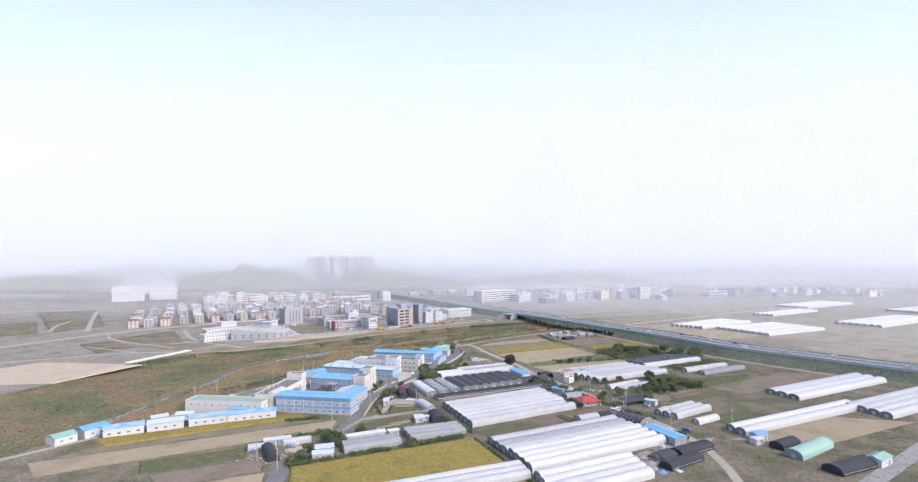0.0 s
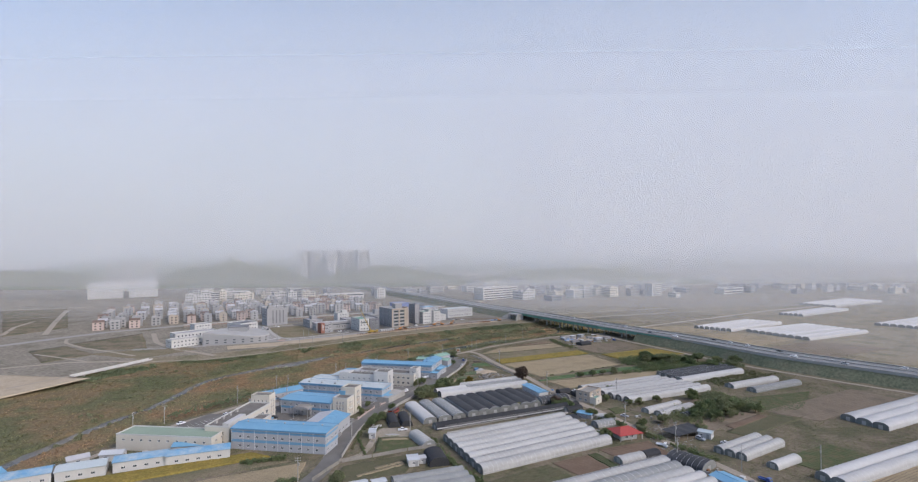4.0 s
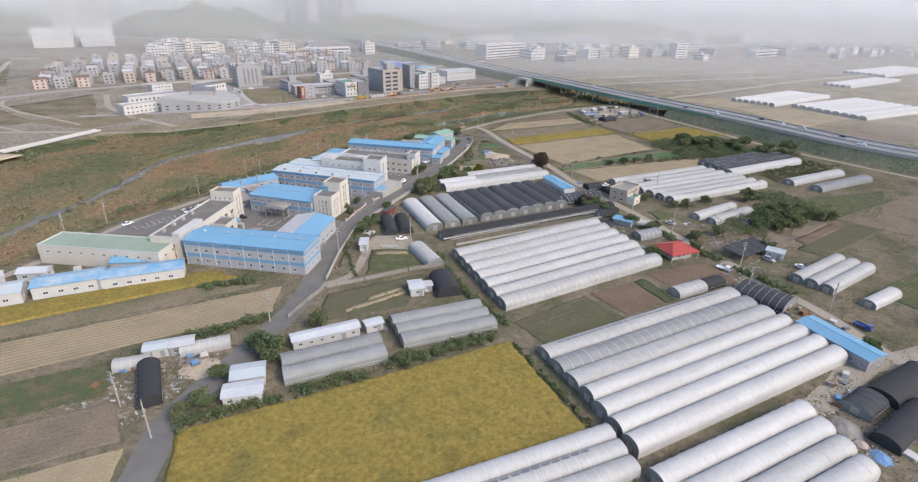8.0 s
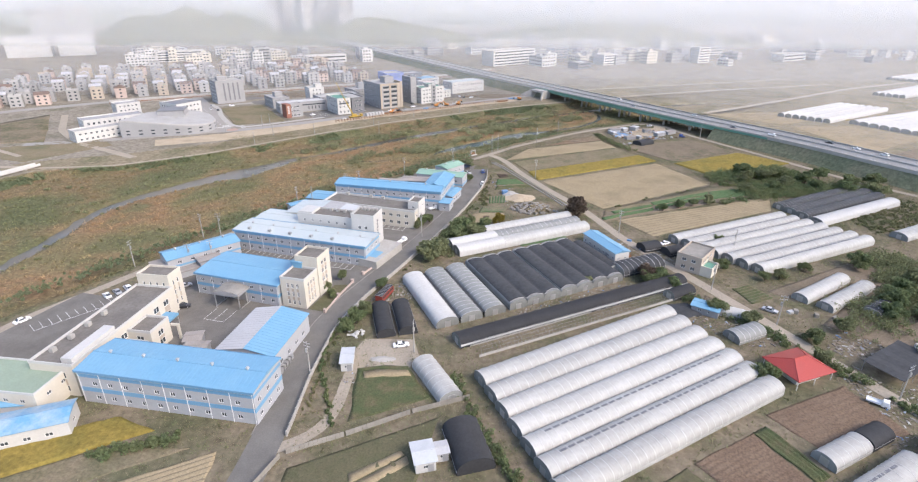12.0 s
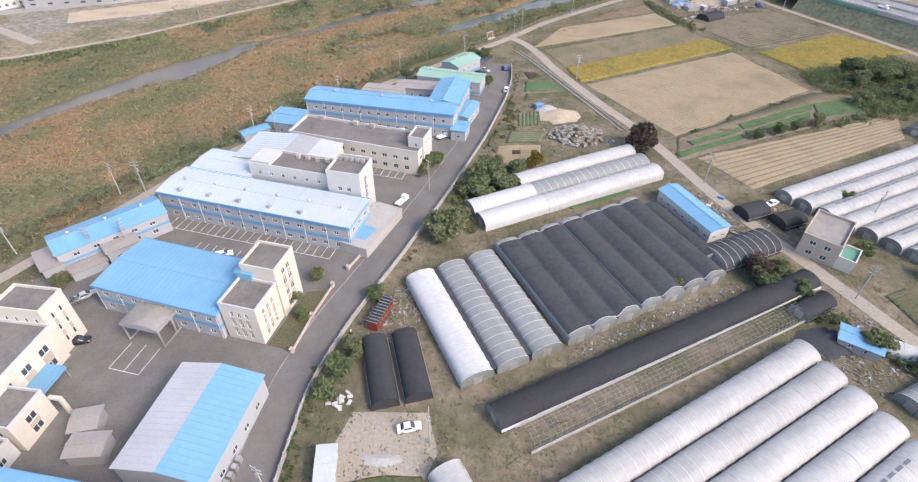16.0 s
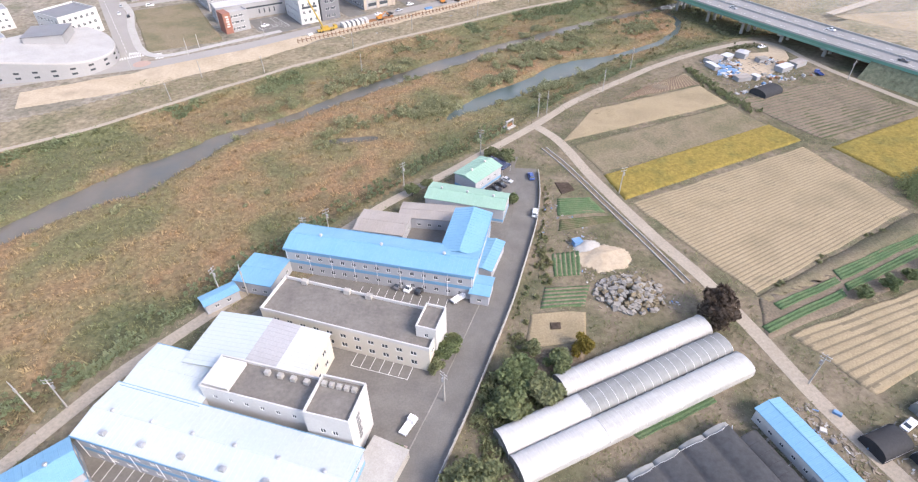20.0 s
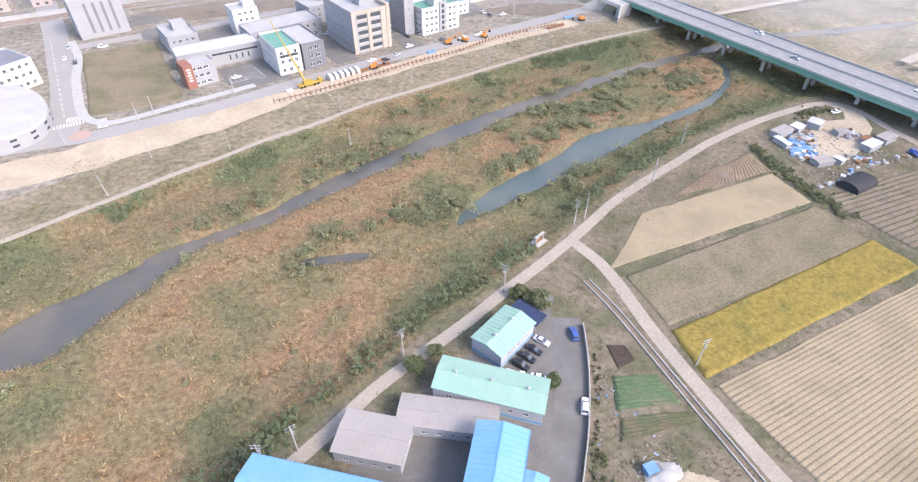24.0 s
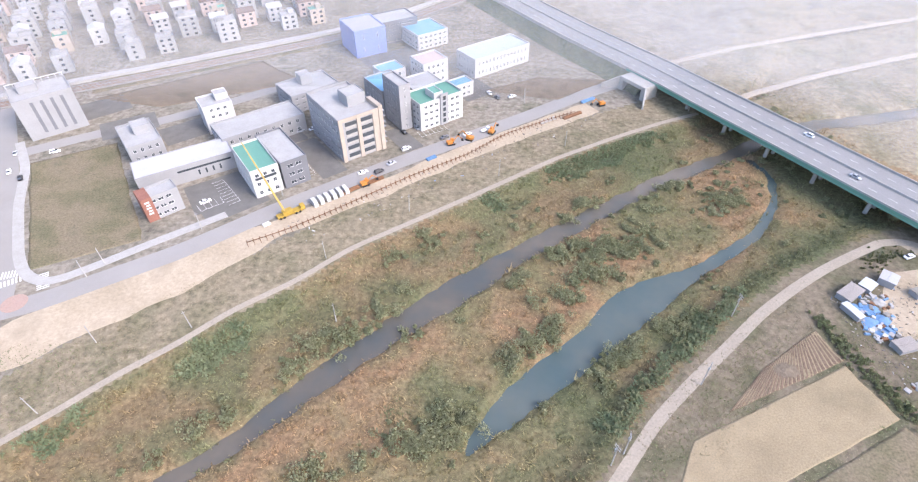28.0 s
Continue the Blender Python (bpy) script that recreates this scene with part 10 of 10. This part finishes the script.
tree("brown", 45.5, 315.5, 9.5, 6.2, MAT_LEAF_BROWN, "broad dark brown-leaved tree beside the farm track", 1)
tree("olive", -18, 269.5, 9.5, 6.4, MAT_LEAF_OLIVE, "full olive-green tree beside the road wall", 2)
tree("brown", 58.7, 254, 5.5, 4.2, MAT_LEAF_BROWN, "low brown-leaved tree by the hoop tunnel", 1)
tree("yellow", 9.5, 304.5, 5.5, 3.2, MAT_LEAF_YELLOW, "yellowing tree beside the dry plots", 3)
for i, (x, y, h, s_) in enumerate(((-53, 133, 7, 5), (-57, 136, 6, 4), (-43, 147.5, 6, 3.4), (-63, 123, 5, 3), (-64, 112.5, 5, 3.6), (-67, 109, 4, 2.8), (-16, 130, 4.5, 2.6), (101, 253, 4, 2.6), (107, 254.5, 4.2, 2.8), (119, 260, 4, 2.6), (74, 231, 5, 3.6), (82, 225.5, 4.5, 3.4),
                                   (73, 197, 5.5, 3.8), (96, 215, 4.5, 3.4), (108, 220, 5, 3.6), (58, 251, 5, 3.8), (64, 254, 4.5, 3.4), (37, 249, 3.6, 2.2), (-24, 303, 5, 3.2), (-21.5, 306.5, 4.6, 2.8), (-26, 299.5, 4, 2.4), (-33, 278, 3.2, 1.9), (-7, 296, 6.5, 5.2),
                                   (-2, 291, 6, 4.8), (-10, 288, 6.5, 5.2), (3, 300, 5, 4), (-3, 304, 4, 2.6), (-40, 224, 5.4, 3.4), (-42, 219, 5, 3), (-38, 230, 4.4, 2.8), (-35, 246, 4, 2.6), (-2.5, 366, 4.2, 2.6), (-3, 393, 5.5, 3.8), (-8, 396, 4.4, 3), (-36, 371, 5, 3), (-31, 376, 4, 2.6),
                                   (134, 236, 7, 5), (142, 242, 6.5, 4.6), (150, 240, 6, 4.4), (157, 244, 6.5, 4.8), (128, 228, 6, 4.2), (146, 232, 6, 4.4), (138, 226, 5.5, 4), (165, 238, 6, 4.4), (152, 250, 6, 4.4), (115, 137, 5, 3.2), (70, 198, 4, 2.8), (92, 205, 4.6, 3), (141, 263, 7, 4.6),
                                   (152, 377, 8, 6), (160, 370, 7, 5.4), (170, 372, 7, 5.4), (180, 365, 7, 5.2), (148, 366, 7, 5), (190, 370, 7.5, 5.6), (200, 360, 7, 5), (165, 358, 6.5, 5), (178, 352, 6.5, 5), (192, 350, 6.5, 5), (205, 346, 6.5, 5), (215, 362, 7, 5.4), (155, 350, 6, 4.6), (140, 350, 5, 4),
                                   (88, 322, 4, 3), (97, 326, 4.4, 3.2), (114, 333, 4.6, 3.4), (105, 329, 3.6, 2.8), (-50, 252, 4, 2.2), (-54, 245, 3.8, 2.2), (-51, 240, 3.4, 2), (90, 262, 4, 2.8), (121, 205, 5, 3.2), (66, 247, 4.5, 3), (-90, 300, 3.5, 2.4), (-110, 250, 4, 2.6), (98, 285, 4, 2.6))):
    kind, leaf, lab = (("green", MAT_LEAF, "leafy dark green tree among the sheds"), ("olive", MAT_LEAF_OLIVE, "leafy olive-green tree among the sheds"))[i % 3 == 2]
    tree(kind, x, y, h, s_, leaf, lab, 4 + i % 4)
# litter: boards, stones, bags and scraps round the sheds
m = bpy.data.materials.new("mixed_scrap")
m.use_nodes = True
nt = m.node_tree
o_ = nt.nodes.new("ShaderNodeNewGeometry").outputs["Random Per Island"]
cr = ramp(nt, o_, [(0.0, (0.17, 0.13, 0.09)), (0.3, (0.25, 0.21, 0.16)), (0.5, (0.1, 0.085, 0.07)), (0.68, (0.32, 0.3, 0.27)), (0.85, (0.14, 0.11, 0.075)), (0.95, (0.5, 0.5, 0.48)), (0.98, (0.12, 0.22, 0.4))])
nt.links.new(cr, nt.nodes["Principled BSDF"].inputs["Base Color"])
nt.nodes["Principled BSDF"].inputs["Roughness"].default_value = 0.85
MAT_SCRAP = m
LITTER = [([(100, 486), (116, 496), (142, 490), (150, 470), (128, 456), (108, 444), (100, 462)], 240, 0.6), ([(7, 232), (52, 251.5), (54, 249), (11, 229)], 420, 0.5), ([(-40, 236), (-28, 252), (-20, 248), (-28, 232)], 160, 0.6), ([(-6, 264), (38, 285), (40, 281.5), (-4, 262)], 320, 0.55),
          ([(42, 284), (58, 290), (66, 268), (52, 262)], 220, 0.7), ([(60, 228), (78, 244), (92, 214), (76, 212)], 260, 0.7), ([(98, 212), (122, 236), (134, 222), (112, 194)], 420, 0.8),
          ([(-98, 112), (-70, 140), (-64, 118), (-80, 104)], 420, 0.7), ([(84, 116), (95, 112), (95, 97), (87, 99)], 150, 0.5), ([(-40, 196), (-34, 204), (-26, 202), (-30, 194)], 50, 0.5),
          ([(86, 160), (96, 206), (112, 196), (106, 156)], 260, 0.7), ([(8, 371), (30, 338), (40, 318), (16, 318)], 260, 0.6), ([(-100, 524), (40, 618), (48, 606), (-90, 512)], 240, 0.8),
          ([(-2, 345), (7, 372), (12, 372), (4, 340)], 90, 0.5), ([(60, 262), (66, 280), (80, 290), (92, 262)], 200, 0.7)]
q = np.random.default_rng(12)
sc = Shape()
for poly, n_, big_ in LITTER:
    pa = np.array(poly)
    lo_, hi_ = pa.min(0), pa.max(0)
    X, Y = q.uniform(lo_[0], hi_[0], n_ * 4), q.uniform(lo_[1], hi_[1], n_ * 4)
    ok = inside(X, Y, poly) & is_free(X, Y)
    for x, y in list(zip(X[ok], Y[ok]))[:int(n_ * 1.6)]:
        a_, l_, w_, h_ = q.uniform(0, 3.14), big_ * q.uniform(0.2, 1.0), big_ * q.uniform(0.1, 0.4), q.uniform(0.05, 0.28)
        c_, s_ = math.cos(a_), math.sin(a_)
        ring = [(x + c_ * u_ - s_ * v_, y + s_ * u_ + c_ * v_) for u_, v_ in ((-l_, -w_), (l_, -w_ * 0.8), (l_ * 0.9, w_), (-l_, w_ * 0.9))]
        sc.hexa([(*p_, 0) for p_ in ring], [(*p_, h_ * q.uniform(0.5, 1.2)) for p_ in ring])
single("scrap_litter", sc, MAT_SCRAP, "scattered boards, stones, bags and scraps round the sheds", "litter", kind="stuff")

# shrubs of the floodplain and the hedges, as leaf clumps
cs, rs = [], []
q = np.random.default_rng(3)
N = 2400
X, Y = q.uniform(-300, 160, N), q.uniform(120, 640, N)
Z, IN, _ = land_height(X, Y)
dc = np.minimum(line_distance(X, Y, CH)[0] - line_distance(X, Y, CH)[1], line_distance(X, Y, PO)[0] - line_distance(X, Y, PO)[1])
pt = waves(X, Y, 50, 3, 14)
ok = (IN > 2) & (Z > WATER_Z + 0.3) & is_free(X, Y) & ((pt > 0.45) | ((dc < 8) & (pt > -0.1)) | ((X > -10) & (Y > 468) & (pt > -0.35)))
for x, y, z in zip(X[ok], Y[ok], Z[ok]):
    s_ = q.uniform(0.5, 1.0) + 1.1 * q.random() ** 3
    for _ in range(3):
        cs.append((x + q.normal(0, s_ * 0.6), y + q.normal(0, s_ * 0.6), z + s_ * q.uniform(0.35, 0.8)))
        rs.append(s_ * q.uniform(0.6, 1.0))
BUSH_ROWS = [([(-111, 433), (-90, 449)], 4, 2), ([(-84, 461), (-62, 476)], 12, 2), ([(-58, 478), (-40, 494)], 5, 2), ([(-44, 475), (-39, 478)], 3, 1), ([(-67, 427), (-34, 438)], 15, 2),
             ([(-74, 411), (-71, 419)], 4, 1), ([(-11, 462), (10, 481)], 13, 2), ([(4, 484), (22, 501)], 10, 3), ([(8, 511), (38, 515)], 15, 3), ([(22, 505), (36, 518)], 10, 3),
             ([(17, 532), (34, 545)], 7, 2), ([(52, 545), (70, 556)], 6, 2), ([(40, 514), (56, 532)], 9, 4), ([(70, 533), (92, 546)], 10, 4), ([(-36, 438), (-25, 446)], 8, 2),
             ([(8, 441), (16, 455), (32, 472), (56, 481)], 16, 3), ([(-54, 509), (-30, 523)], 6, 3), ([(-5, 500), (0, 489)], 4, 2)]
bushes = []
for line, n_, off_ in BUSH_ROWS:
    l = resample(line, 0.5)
    bushes += [(l[i][0] + q.normal(0, off_), l[i][1] + q.normal(0, off_)) for i in q.integers(0, len(l), n_)]
for x, y in bushes:
    z = float(land_height(np.array([x + 0.0]), np.array([y + 0.0]))[0][0])
    if z < WATER_Z - 0.3:
        continue
    big_ = q.uniform(0.65, 1.15)
    for _ in range(7):
        s_ = big_ * q.uniform(1.2, 2.2)
        cs.append((x + q.normal(0, 1.7), y + q.normal(0, 1.7), max(z, WATER_Z) + s_ * q.uniform(0.4, 1.0)))
        rs.append(s_)
v, f = leaf_cloud(5, cs, rs, len(cs) * 60, 0.34, 0.6, WATER_Z)
me = big_mesh("shrubs", v, f)
me.materials.append(MAT_WILLOW)
tagged(new("shrubs", me), "grey-green willow shrubs along the stream", "shrubs", "", "stuff")


def thicket(poly, n, height, label, seed, leaf=None):
    """Uneven low scrub over a plot."""
    q_ = np.random.default_rng(seed)
    pa = np.array(poly, float)
    lo_, hi_ = pa.min(0), pa.max(0)
    X_, Y_ = q_.uniform(lo_[0], hi_[0], n * 3), q_.uniform(lo_[1], hi_[1], n * 3)
    k_ = inside(X_ + 3 * waves(X_, Y_, 14, 3, seed), Y_ + 3 * waves(X_, Y_, 14, 3, seed + 1), [tuple(p_) for p_ in poly]) & is_free(X_, Y_)
    X_, Y_ = X_[k_][:n], Y_[k_][:n]
    s_ = height * np.clip(0.5 + 0.35 * waves(X_, Y_, 18, 3, seed + 2) + q_.uniform(-0.15, 0.3, len(X_)), 0.2, 1.3)
    c_ = np.stack([X_, Y_, s_ * 0.45], -1)
    v_, f_ = leaf_cloud(seed, c_, s_ * 0.75 + 0.3, len(X_) * 46, 0.34, 0.8)
    me_ = big_mesh("scrub", v_, f_)
    me_.materials.append(leaf or MAT_LEAF)
    tagged(new("scrub", me_), label, "scrub", "", "stuff")


def hedge(name, line, width, height, label, seed, per=2.2, gaps=0.0, leaf=MAT_LEAF):
    cs_, rs_ = [], []
    q_ = np.random.default_rng(seed)
    l = resample(line, 1.0)
    thin = waves(l[:, 0], l[:, 1], 16, 3, seed)
    for p, k_ in zip(l, thin):
        if k_ < gaps - 0.5:
            continue
        for _ in range(int(per + q_.random())):
            s_ = height * q_.uniform(0.35, 0.65)
            cs_.append((p[0] + q_.normal(0, width * 0.3), p[1] + q_.normal(0, width * 0.3), s_ * q_.uniform(0.7, 1.3)))
            rs_.append(s_)
    v_, f_ = leaf_cloud(seed, cs_, rs_, len(cs_) * 42, 0.28)
    me_ = big_mesh(name, v_, f_)
    me_.materials.append(leaf)
    tagged(new(name, me_), label, "hedge", "", "stuff")


hedge("hedge", [(-67, 106), (-50, 114), (-30, 123), (-12, 133), (8, 143)], 3.6, 1.9, "dark overgrown hedge along the ripe rice", 1, 3.4)
hedge("hedge", [(14, 140), (24, 118), (33, 98), (38, 80)], 1.6, 0.9, "low weeds between the rice and the tunnels", 2, 2)
hedge("hedge", [(-88, 170.5), (-80, 173), (-73, 175)], 2.6, 1.6, "bushes at the end of the rice strip", 3, 4)
hedge("hedge", [(-10, 198), (-3, 176), (6, 160), (12, 150)], 3.4, 1.4, "green scrub beside the grey greenhouses", 4, 3)
hedge("hedge", [(-38, 180), (-47, 205), (-45, 226)], 1.2, 0.8, "weeds along the road wall", 5, 1.5)
hedge("hedge", [tuple(p) for p in DITCH[::4]], 1.2, 0.55, "weeds in the ditch behind the road wall", 6, 1, 0.5, MAT_WEED)
hedge("hedge", [(-156, 238), (-126, 284), (-97, 322), (-66, 355), (-46, 378), (-22, 403), (-4, 420)], 7.0, 1.1, "green scrub on the levee slope", 7, 4, 0.45, MAT_VINE)
hedge("hedge", [(14, 437), (32, 456), (48, 469), (64, 483), (84, 497), (104, 508)], 6.0, 0.6, "broad green vines on the levee slope", 19, 3, 0.45, MAT_WILLOW)
hedge("hedge", [(92, 476), (95, 462), (98.6, 448), (103, 437), (106, 432)], 6, 1.2, "green scrub beside the storage yard", 12, 4, 0.0, MAT_LEAF_OLIVE)
hedge("hedge", [(122, 501), (131, 506), (141, 508.5)], 7, 0.7, "low green weeds between the track and the yard", 22, 4, 0.0, MAT_WEED)
hedge("hedge", [(118, 224), (140, 240), (165, 250)], 18, 2.6, "thick green scrub beside the tunnels", 13, 10, 0.0, MAT_LEAF_OLIVE)
hedge("hedge", [(140, 345), (175, 350), (210, 352)], 16, 3.0, "thick dark scrub below the expressway", 14, 9)
hedge("hedge", [(132, 372), (146, 378), (160, 380), (174, 386)], 9, 3.2, "thick green scrub at the paddy corner", 17, 7)
thicket([(141.9, 389.3), (176, 404), (188, 384), (172, 355), (150.5, 337.3), (118, 331), (124, 352)], 420, 3.0, "thick dark scrub between the paddy and the nets", 31)
thicket([(135.7, 262), (158.4, 277.2), (176, 262), (160, 240), (136, 226.5), (118.5, 224.2), (141.6, 244.1)], 420, 2.8, "thick green scrub beside the old tunnels", 33, MAT_LEAF_OLIVE)
thicket([(168, 318), (211, 341), (226, 326), (190, 300), (172, 296)], 340, 0.9, "low green weeds beside the white tunnel", 35, MAT_WEED)
thicket([(60, 321), (92, 337), (122, 352), (126, 360), (96, 345), (62, 324)], 150, 1.0, "green weeds along the paddy edge", 37, MAT_WEED)
thicket([(8.3, 350), (4.9, 330), (-0.5, 325), (-4, 302), (-7, 300), (-20, 279), (-14, 291), (-6, 310), (1, 330), (5, 350)], 260, 1.1, "green weeds along the road wall", 41, MAT_WEED)
thicket([(-12, 300), (6, 306), (2, 292), (-4, 276), (-18, 268), (-16, 286)], 130, 2.2, "green bushes beside the road wall", 39, MAT_LEAF_OLIVE)
hedge("hedge", [(64, 244), (80, 226), (92, 206), (112, 170)], 4, 1.6, "green scrub along the farm track", 15, 3)
hedge("hedge", [(-80, 141), (-70, 146), (-62, 152)], 3.5, 1.9, "bushes at the paddy edge", 16, 4)

# ---- haze ----
# Added upright sheets imitate haze in and behind the town; each thickens with height above the ground.
def veil(name, y0, turn, top, dense, full, x0=0, half_length=3600, fade=False):
    m = bpy.data.materials.new(name)
    m.use_nodes = True
    nt = m.node_tree
    out = nt.nodes["Material Output"]
    nt.nodes.remove(nt.nodes["Principled BSDF"])
    pos = nt.nodes.new("ShaderNodeNewGeometry")
    sep = nt.nodes.new("ShaderNodeSeparateXYZ")
    nt.links.new(pos.outputs["Position"], sep.inputs[0])
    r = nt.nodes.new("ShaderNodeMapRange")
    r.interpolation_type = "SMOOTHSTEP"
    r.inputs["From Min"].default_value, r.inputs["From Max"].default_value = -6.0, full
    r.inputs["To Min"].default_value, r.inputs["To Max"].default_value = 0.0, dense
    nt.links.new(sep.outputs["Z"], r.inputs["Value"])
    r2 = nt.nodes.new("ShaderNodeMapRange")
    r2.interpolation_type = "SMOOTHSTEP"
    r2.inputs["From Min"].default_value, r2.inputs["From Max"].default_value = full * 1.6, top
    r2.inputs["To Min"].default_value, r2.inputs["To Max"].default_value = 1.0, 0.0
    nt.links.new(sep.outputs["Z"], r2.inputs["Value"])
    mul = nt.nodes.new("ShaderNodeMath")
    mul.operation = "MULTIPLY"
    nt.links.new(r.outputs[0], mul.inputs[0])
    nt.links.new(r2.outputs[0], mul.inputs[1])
    if fade:
        tc, sx = nt.nodes.new("ShaderNodeTexCoord"), nt.nodes.new("ShaderNodeSeparateXYZ")
        nt.links.new(tc.outputs["Object"], sx.inputs[0])
        r3 = nt.nodes.new("ShaderNodeMapRange")
        r3.interpolation_type = "SMOOTHSTEP"
        for key_, val_ in (("From Min", 100.0), ("From Max", 480.0), ("To Min", 1.0), ("To Max", 0.0)):
            r3.inputs[key_].default_value = val_
        nt.links.new(sx.outputs["X"], r3.inputs["Value"])
        both = nt.nodes.new("ShaderNodeMath")
        both.operation = "MULTIPLY"
        nt.links.new(mul.outputs[0], both.inputs[0])
        nt.links.new(r3.outputs[0], both.inputs[1])
        mul = both
    # pale scattering surface mixed over clear, as haze put on a flat sheet
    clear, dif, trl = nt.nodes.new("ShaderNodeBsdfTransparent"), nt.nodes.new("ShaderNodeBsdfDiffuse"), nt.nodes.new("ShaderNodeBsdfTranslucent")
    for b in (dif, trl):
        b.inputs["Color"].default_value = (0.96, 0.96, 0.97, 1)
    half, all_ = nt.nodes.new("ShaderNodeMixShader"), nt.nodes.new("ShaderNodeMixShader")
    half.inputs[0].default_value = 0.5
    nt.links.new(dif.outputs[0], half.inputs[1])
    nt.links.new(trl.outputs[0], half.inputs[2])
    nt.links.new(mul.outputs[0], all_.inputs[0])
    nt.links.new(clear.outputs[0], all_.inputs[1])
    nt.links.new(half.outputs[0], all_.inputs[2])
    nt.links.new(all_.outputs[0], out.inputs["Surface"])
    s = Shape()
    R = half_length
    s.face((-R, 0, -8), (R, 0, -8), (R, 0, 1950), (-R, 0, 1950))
    single("backdrop_haze", s, m, "pale see-through sheet imitating distant haze", "haze", pose(x0, y0, 0, 0, 0, turn), kind="structure")


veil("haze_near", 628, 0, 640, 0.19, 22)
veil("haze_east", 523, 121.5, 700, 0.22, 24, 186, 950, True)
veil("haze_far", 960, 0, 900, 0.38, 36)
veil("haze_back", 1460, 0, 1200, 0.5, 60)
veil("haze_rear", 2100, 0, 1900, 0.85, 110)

# low wooded hills at the edge of the plain
for x0_, y0_, lx, ly, h_, sd in ((-590, 1360, 280, 110, 56, 3), (-1130, 1340, 330, 110, 40, 7), (-200, 1360, 260, 110, 44, 5), (300, 1370, 360, 100, 40, 9)):
    n = 40
    u, v = np.meshgrid(np.linspace(-1, 1, n), np.linspace(-1, 1, n))
    z = h_ * np.clip(1 - u * u, 0, 1) ** 1.3 * np.clip(1 - v * v, 0, 1) * (1 + 0.35 * waves(u * lx, v * ly, 120, 4, sd)) + 1.5 * waves(u * lx, v * ly, 14, 3, sd + 1) - 2.5
    idx = np.arange(n * n).reshape(n, n)
    me = big_mesh("backdrop_hill", np.stack([u * lx, v * ly, z], -1).reshape(-1, 3), np.stack([idx[:-1, :-1], idx[:-1, 1:], idx[1:, 1:], idx[1:, :-1]], -1).reshape(-1, 4))
    me.materials.append(MAT_WEED)
    hill = tagged(new("backdrop_hill", me), "low wooded hill in the far haze", "hill", "", "structure")
    hill.matrix_world = pose(x0_, y0_, 0)
